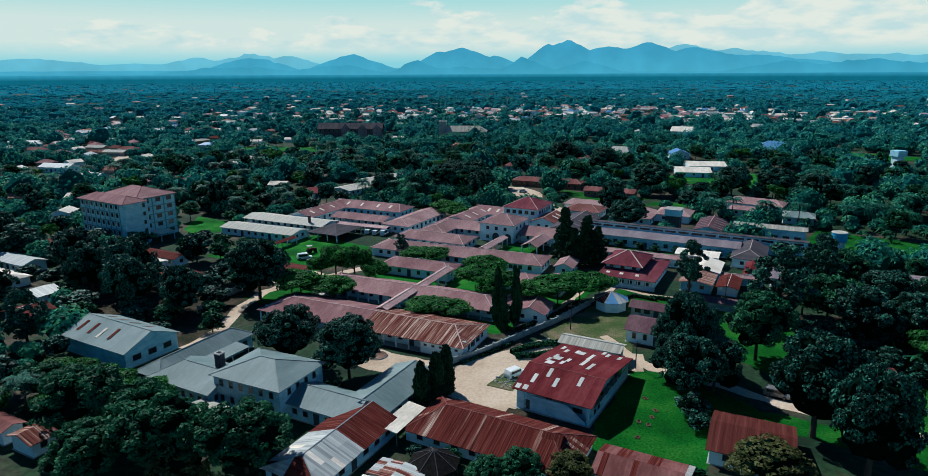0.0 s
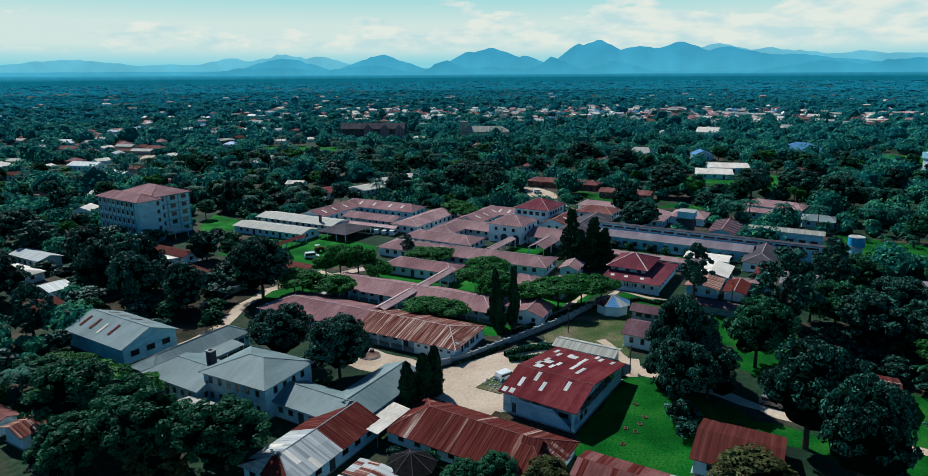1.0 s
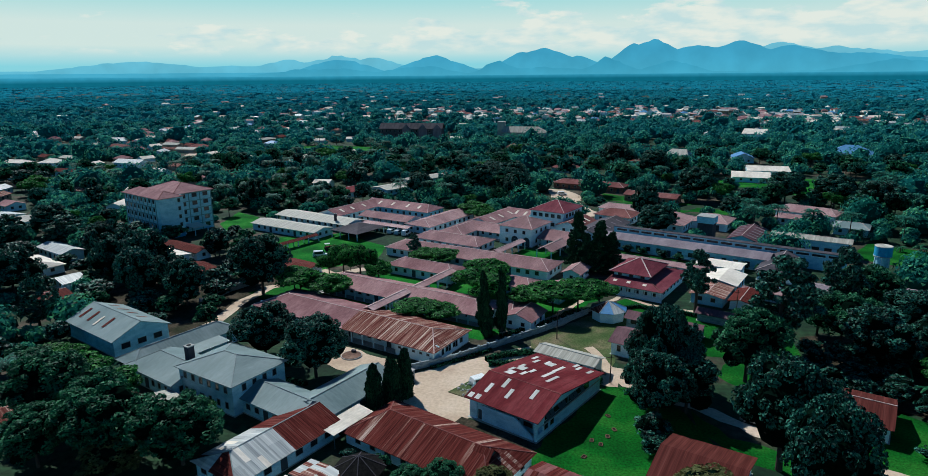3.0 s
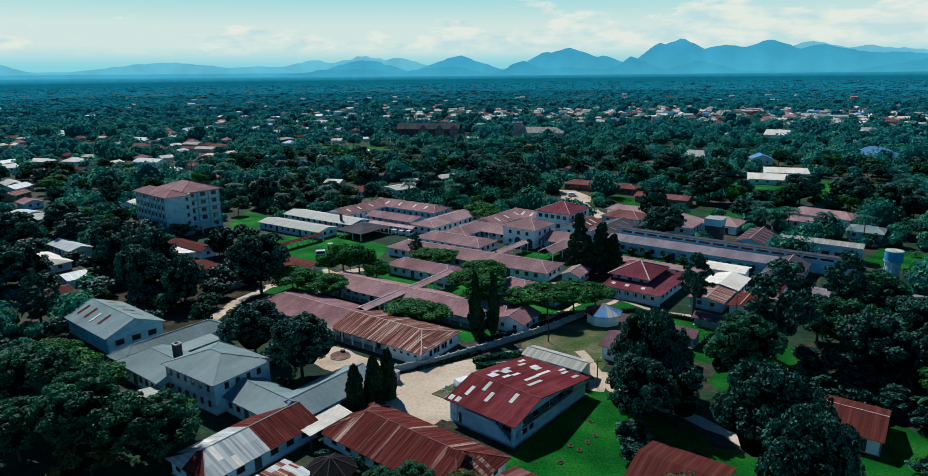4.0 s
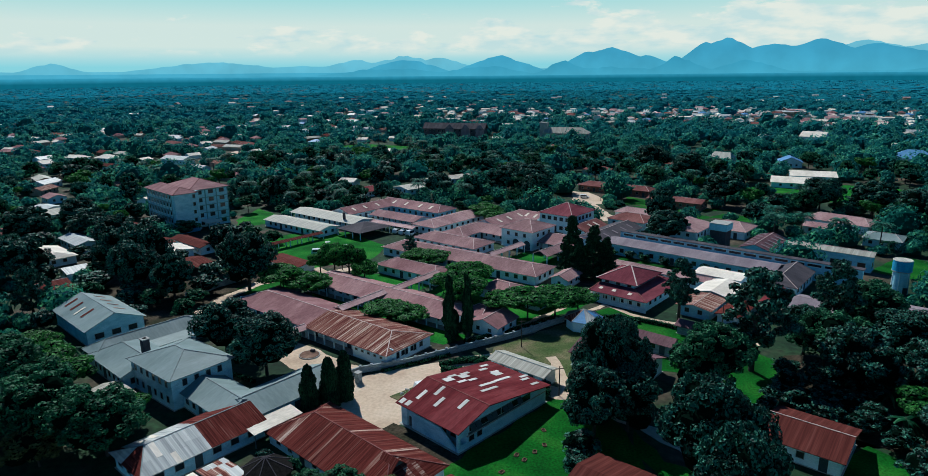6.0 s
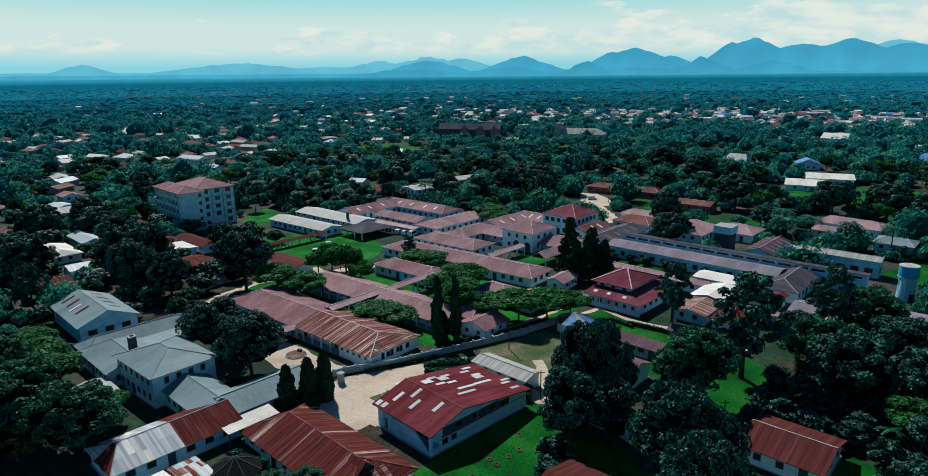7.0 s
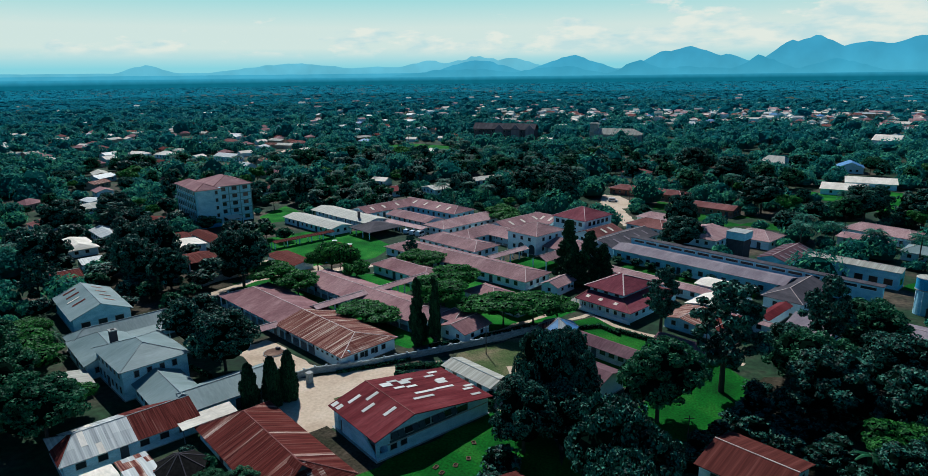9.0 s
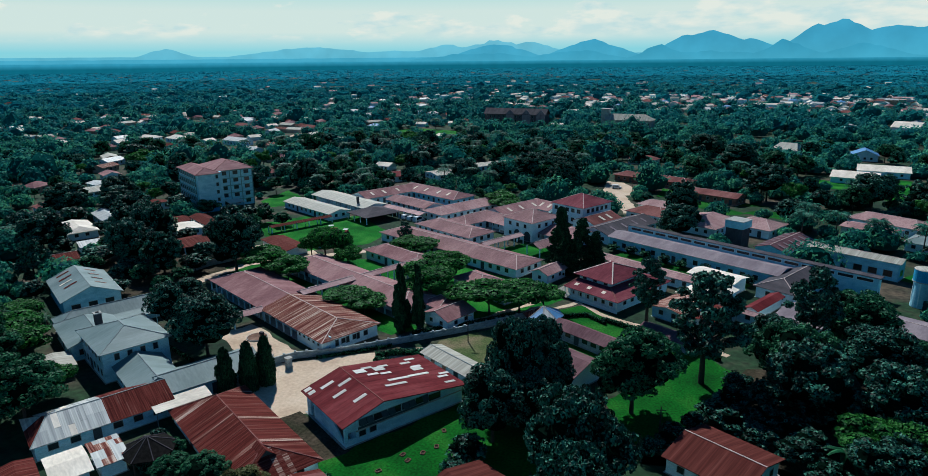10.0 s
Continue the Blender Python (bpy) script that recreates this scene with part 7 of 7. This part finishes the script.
def far_town():
    """The crowded houses of the town beyond, as one mass: walls and gabled roofs."""
    rng = random.Random(77)
    kinds = ["white", "white", "white", "palepink", "palepink", "cream", "zinc", "zinc", "rustpale", "palepink", "white"]
    mats = sorted(set(kinds)) + ["mud", "wall", "wallcream"]
    g, idx, spots = Geo(), [], []
    while len(spots) < 400:
        if rng.random() < 0.8:
            az, r = radians(rng.triangular(-34, 44, 6)), rng.triangular(740, 1180, 900)
        else:
            az, r = radians(rng.uniform(-62, 42)), rng.uniform(560, 1900)
        x, y = 34 + r * math.sin(az), 10 + r * math.cos(az)
        if any(math.hypot(x - a, y - b) < 13 for a, b in HOUSES + spots) or in_house(x * UX.x + (y - 130) * UX.y, x * UY.x + (y - 130) * UY.y, 10.0)[0]:
            continue
        spots.append((x, y))
        hl, hw, ze = rng.uniform(4, 8.5), rng.uniform(3, 5), rng.uniform(2.6, 3.4) + (2.8 if rng.random() < 0.1 else 0)
        zr = ze + rng.uniform(0.8, 2.2)
        m = Matrix.Translation((x, y, 0)) @ Matrix.Rotation(radians(rng.choice([0, 90, -27, 63]) + rng.uniform(-14, 14)), 4, "Z")
        put = lambda pts: g.poly([m @ Vector(p) for p in pts])
        roof, wall = mats.index(rng.choice(kinds)), len(mats) - rng.choice([1, 1, 2, 2, 3])
        for s in (-1, 1):
            put([(-hl * s, -hw * s, ze), (hl * s, -hw * s, ze), (hl * s, 0, zr), (-hl * s, 0, zr)])
            idx.append(roof)
            put([(-hl * s * 0.94, -hw * s * 0.9, -0.3), (hl * s * 0.94, -hw * s * 0.9, -0.3), (hl * s * 0.94, -hw * s * 0.9, ze), (-hl * s * 0.94, -hw * s * 0.9, ze)])
            put([(hl * s * 0.94, -hw * s * 0.9, -0.3), (hl * s * 0.94, hw * s * 0.9, -0.3), (hl * s * 0.94, hw * s * 0.9, ze), (hl * s * 0.94, 0, zr - 0.15), (hl * s * 0.94, -hw * s * 0.9, ze)])
            idx += [wall, wall]
    me = g.mesh("town_houses", M[mats[0]])
    for k in mats[1:]:
        me.materials.append(M[k])
    me.polygons.foreach_set("material_index", idx)
    tagged(new("town_houses", me), "crowded low town houses with pink, white and rusty roofs", "houses", kind="stuff")
    return spots


TOWN = far_town()


def far_woods(name, r0, r1, step, size, leaves, label, seed, k=0, core=0.8, spray=9.0, tall=1.4, sides=7):
    """Woods out to the mountains: tree crowns of a lumpy core and loose leaf sprays."""
    rng = np.random.default_rng(seed)
    n = int(radians(112) / 2 * (r1 ** 2 - r0 ** 2) / step ** 2)
    az = np.radians(rng.uniform(-66, 46, n))
    r = np.sqrt(rng.uniform(r0 ** 2, r1 ** 2, n))
    x, y = 34 + r * np.sin(az), 10 + r * np.cos(az)
    gap = np.array([noise.noise(Vector((a / 95, b / 95, 3.3))) for a, b in zip(x, y)])
    keep = gap > -0.52
    if r0 < 500:
        for a, b, c in TAKEN:
            keep &= np.hypot(x - a, y - b) > c + size * 0.5
    uu = (x - 0) * UX.x + (y - 130) * UX.y
    vv = (x - 0) * UY.x + (y - 130) * UY.y
    keep &= ~(((uu > -72) & (uu < 70) & (vv > -80) & (vv < 112)) | ((uu > -125) & (uu < -60) & (vv > 8) & (vv < 112)))
    keep &= ~in_house(uu, vv, size * 0.8, size * tall)
    near = set(HOUSES)
    for a, b in HOUSES + TOWN:
        keep &= np.hypot(x - a, y - b) > 7
        rh = math.hypot(a - 34, b - 10)
        side = np.abs((x - a) * (b - 10) - (y - b) * (a - 34)) / rh
        ahead = ((a - x) * (a - 34) + (b - y) * (b - 10)) / rh
        keep &= ~((side < 7.5) & (ahead > 0) & (ahead < (0.055 if (a, b) in near else 0.035) * rh) & (rng.random(n) < 0.85))
    keep &= ~on_lawn(x, y, 2.0)
    back = 0.8 * size * tall / 58
    keep &= ~(on_lawn(x + (x - 34) * back, y + (y - 10) * back, 0.0) & (rng.random(n) < 0.9))
    x, y = x[keep], y[keep]
    n = len(x)
    s = size * np.clip(np.exp(rng.normal(-0.12, 0.42, n)), 0.45, 2.3)
    h = s * tall * rng.uniform(0.8, 1.2, n)
    m = sides
    rings = ((0.85, 0.15), (1.0, 0.5), (0.66, 0.85)) if leaves > 12 else ((1.0, 0.1), (0.7, 0.72))
    base = np.array([[math.cos(6.2832 * j / m) * q, math.sin(6.2832 * j / m) * q, z] for q, z in rings for j in range(m)] + [[0, 0, 1.0]])
    top = (len(rings) - 1) * m
    faces = [(i * m + j, i * m + (j + 1) % m, (i + 1) * m + (j + 1) % m, (i + 1) * m + j) for i in range(len(rings) - 1) for j in range(m)] + [(top + j, top + (j + 1) % m, top + m) for j in range(m)]
    count = top + m + 1
    jit = 1 + rng.uniform(-0.28, 0.28, (n, count, 1))
    v = base[None] * jit * np.stack([s * core, s * core, h * core], 1)[:, None]
    v[..., 0] += x[:, None]
    v[..., 1] += y[:, None]
    verts = [v.reshape(-1, 3)]
    fs = [tuple(int(q) + count * k for q in f) for k in range(n) for f in faces]
    k0 = count * n
    if leaves:
        d = rng.normal(size=(n * leaves, 3))
        d /= np.linalg.norm(d, axis=1, keepdims=True)
        d[:, 2] = np.abs(d[:, 2])
        c = np.repeat(np.stack([x, y, h * 0.42], 1), leaves, 0)
        p = c + d * np.repeat(np.stack([s, s, h * 0.6], 1), leaves, 0) * rng.uniform(0.85, 1.12, (n * leaves, 1))
        lv, lf = leaf_quads(p, d, np.repeat(np.minimum(s * (0.30 if leaves > 50 else 0.40), spray), leaves), rng, single=True)
        verts.append(lv)
        fs += [tuple(q) for q in (lf + k0).tolist()]
    me = bpy.data.meshes.new(name)
    me.from_pydata(np.concatenate(verts).tolist(), [], fs)
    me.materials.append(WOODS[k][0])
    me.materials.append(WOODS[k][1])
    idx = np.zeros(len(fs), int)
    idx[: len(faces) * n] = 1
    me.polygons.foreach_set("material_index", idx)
    return tagged(new(name, me), label, "trees", kind="stuff")


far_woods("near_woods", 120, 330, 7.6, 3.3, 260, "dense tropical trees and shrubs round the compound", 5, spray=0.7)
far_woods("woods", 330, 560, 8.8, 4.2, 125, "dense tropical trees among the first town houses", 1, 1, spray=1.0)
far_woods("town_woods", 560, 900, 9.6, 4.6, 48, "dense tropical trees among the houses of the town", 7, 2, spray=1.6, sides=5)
far_woods("far_woods", 900, 1400, 12, 5.6, 12, "dense haze-tinted woods beyond the town", 2, 3, 0.9, tall=0.85, sides=5, spray=2.6)
far_woods("farther_woods", 1400, 2300, 15, 7.4, 3, "dense haze-tinted woods across the plain", 8, 4, 0.98, tall=0.3, sides=5, spray=3.0)
far_woods("farthest_woods", 2300, 4700, 29, 18, 1, "flat haze-tinted woods reaching to the mountains", 3, 5, 1.0, tall=0.1, sides=4, spray=5.0)


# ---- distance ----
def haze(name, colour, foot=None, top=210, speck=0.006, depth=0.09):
    """Glowing distance: the air's haze put into its colour, which changes towards the foot."""
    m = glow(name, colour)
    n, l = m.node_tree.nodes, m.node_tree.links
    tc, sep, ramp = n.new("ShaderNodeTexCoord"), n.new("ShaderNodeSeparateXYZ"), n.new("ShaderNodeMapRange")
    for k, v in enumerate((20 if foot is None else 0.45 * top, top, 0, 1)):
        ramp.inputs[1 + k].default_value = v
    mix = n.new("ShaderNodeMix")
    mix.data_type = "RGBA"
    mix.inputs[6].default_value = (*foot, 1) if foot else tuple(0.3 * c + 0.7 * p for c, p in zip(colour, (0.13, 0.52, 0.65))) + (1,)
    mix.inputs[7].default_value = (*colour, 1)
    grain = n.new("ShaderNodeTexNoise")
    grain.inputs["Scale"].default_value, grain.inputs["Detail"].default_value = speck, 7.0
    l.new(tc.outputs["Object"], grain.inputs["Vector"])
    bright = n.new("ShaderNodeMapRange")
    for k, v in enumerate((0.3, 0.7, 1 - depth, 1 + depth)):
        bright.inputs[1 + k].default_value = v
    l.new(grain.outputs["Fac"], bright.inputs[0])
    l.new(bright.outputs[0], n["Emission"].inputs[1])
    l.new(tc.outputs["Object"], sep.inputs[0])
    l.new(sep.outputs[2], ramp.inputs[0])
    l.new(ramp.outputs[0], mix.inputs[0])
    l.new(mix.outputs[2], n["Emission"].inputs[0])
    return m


def ridge_line(name, dist, peaks, floor, az0, az1, colour, seed, rough, label, foot=None, top=210, speck=0.006, depth=0.09):
    """A far mountain chain: peaks of (azimuth, elevation, width) in degrees, seen from the middle of the flight."""
    g = Geo()
    n = 360
    noise_at = lambda a, f: noise.noise(Vector((a * f, seed * 7.3, 0.5)))
    rows = []
    for i in range(n + 1):
        a = az0 + (az1 - az0) * i / n
        e = floor
        for pa, pe, pw in peaks:
            d = abs(a - pa) / pw
            e = max(e, floor + (pe - floor) * max(0.0, 1 - 0.76 * d ** 1.22))
        e += rough * (noise_at(a, 0.9) * 0.5 + noise_at(a, 2.7) * 0.42 + noise_at(a, 8) * 0.2) * min(1, max(0.15, (e - floor) * 1.5))
        rows.append((radians(a), 57.5 + dist * math.tan(radians(e))))
    for a, z in rows:
        x, y = 34 + dist * math.sin(a), 10 + dist * math.cos(a)
        bx, by = 34 + (dist + 25) * math.sin(a), 10 + (dist + 25) * math.cos(a)
        g.v += [(x, y, -8), (x, y, z), (bx, by, -8)]
    for i in range(n):
        a, b = 3 * i, 3 * i + 3
        g.f += [(a, b, b + 1, a + 1), (a + 1, b + 1, b + 2, a + 2)]
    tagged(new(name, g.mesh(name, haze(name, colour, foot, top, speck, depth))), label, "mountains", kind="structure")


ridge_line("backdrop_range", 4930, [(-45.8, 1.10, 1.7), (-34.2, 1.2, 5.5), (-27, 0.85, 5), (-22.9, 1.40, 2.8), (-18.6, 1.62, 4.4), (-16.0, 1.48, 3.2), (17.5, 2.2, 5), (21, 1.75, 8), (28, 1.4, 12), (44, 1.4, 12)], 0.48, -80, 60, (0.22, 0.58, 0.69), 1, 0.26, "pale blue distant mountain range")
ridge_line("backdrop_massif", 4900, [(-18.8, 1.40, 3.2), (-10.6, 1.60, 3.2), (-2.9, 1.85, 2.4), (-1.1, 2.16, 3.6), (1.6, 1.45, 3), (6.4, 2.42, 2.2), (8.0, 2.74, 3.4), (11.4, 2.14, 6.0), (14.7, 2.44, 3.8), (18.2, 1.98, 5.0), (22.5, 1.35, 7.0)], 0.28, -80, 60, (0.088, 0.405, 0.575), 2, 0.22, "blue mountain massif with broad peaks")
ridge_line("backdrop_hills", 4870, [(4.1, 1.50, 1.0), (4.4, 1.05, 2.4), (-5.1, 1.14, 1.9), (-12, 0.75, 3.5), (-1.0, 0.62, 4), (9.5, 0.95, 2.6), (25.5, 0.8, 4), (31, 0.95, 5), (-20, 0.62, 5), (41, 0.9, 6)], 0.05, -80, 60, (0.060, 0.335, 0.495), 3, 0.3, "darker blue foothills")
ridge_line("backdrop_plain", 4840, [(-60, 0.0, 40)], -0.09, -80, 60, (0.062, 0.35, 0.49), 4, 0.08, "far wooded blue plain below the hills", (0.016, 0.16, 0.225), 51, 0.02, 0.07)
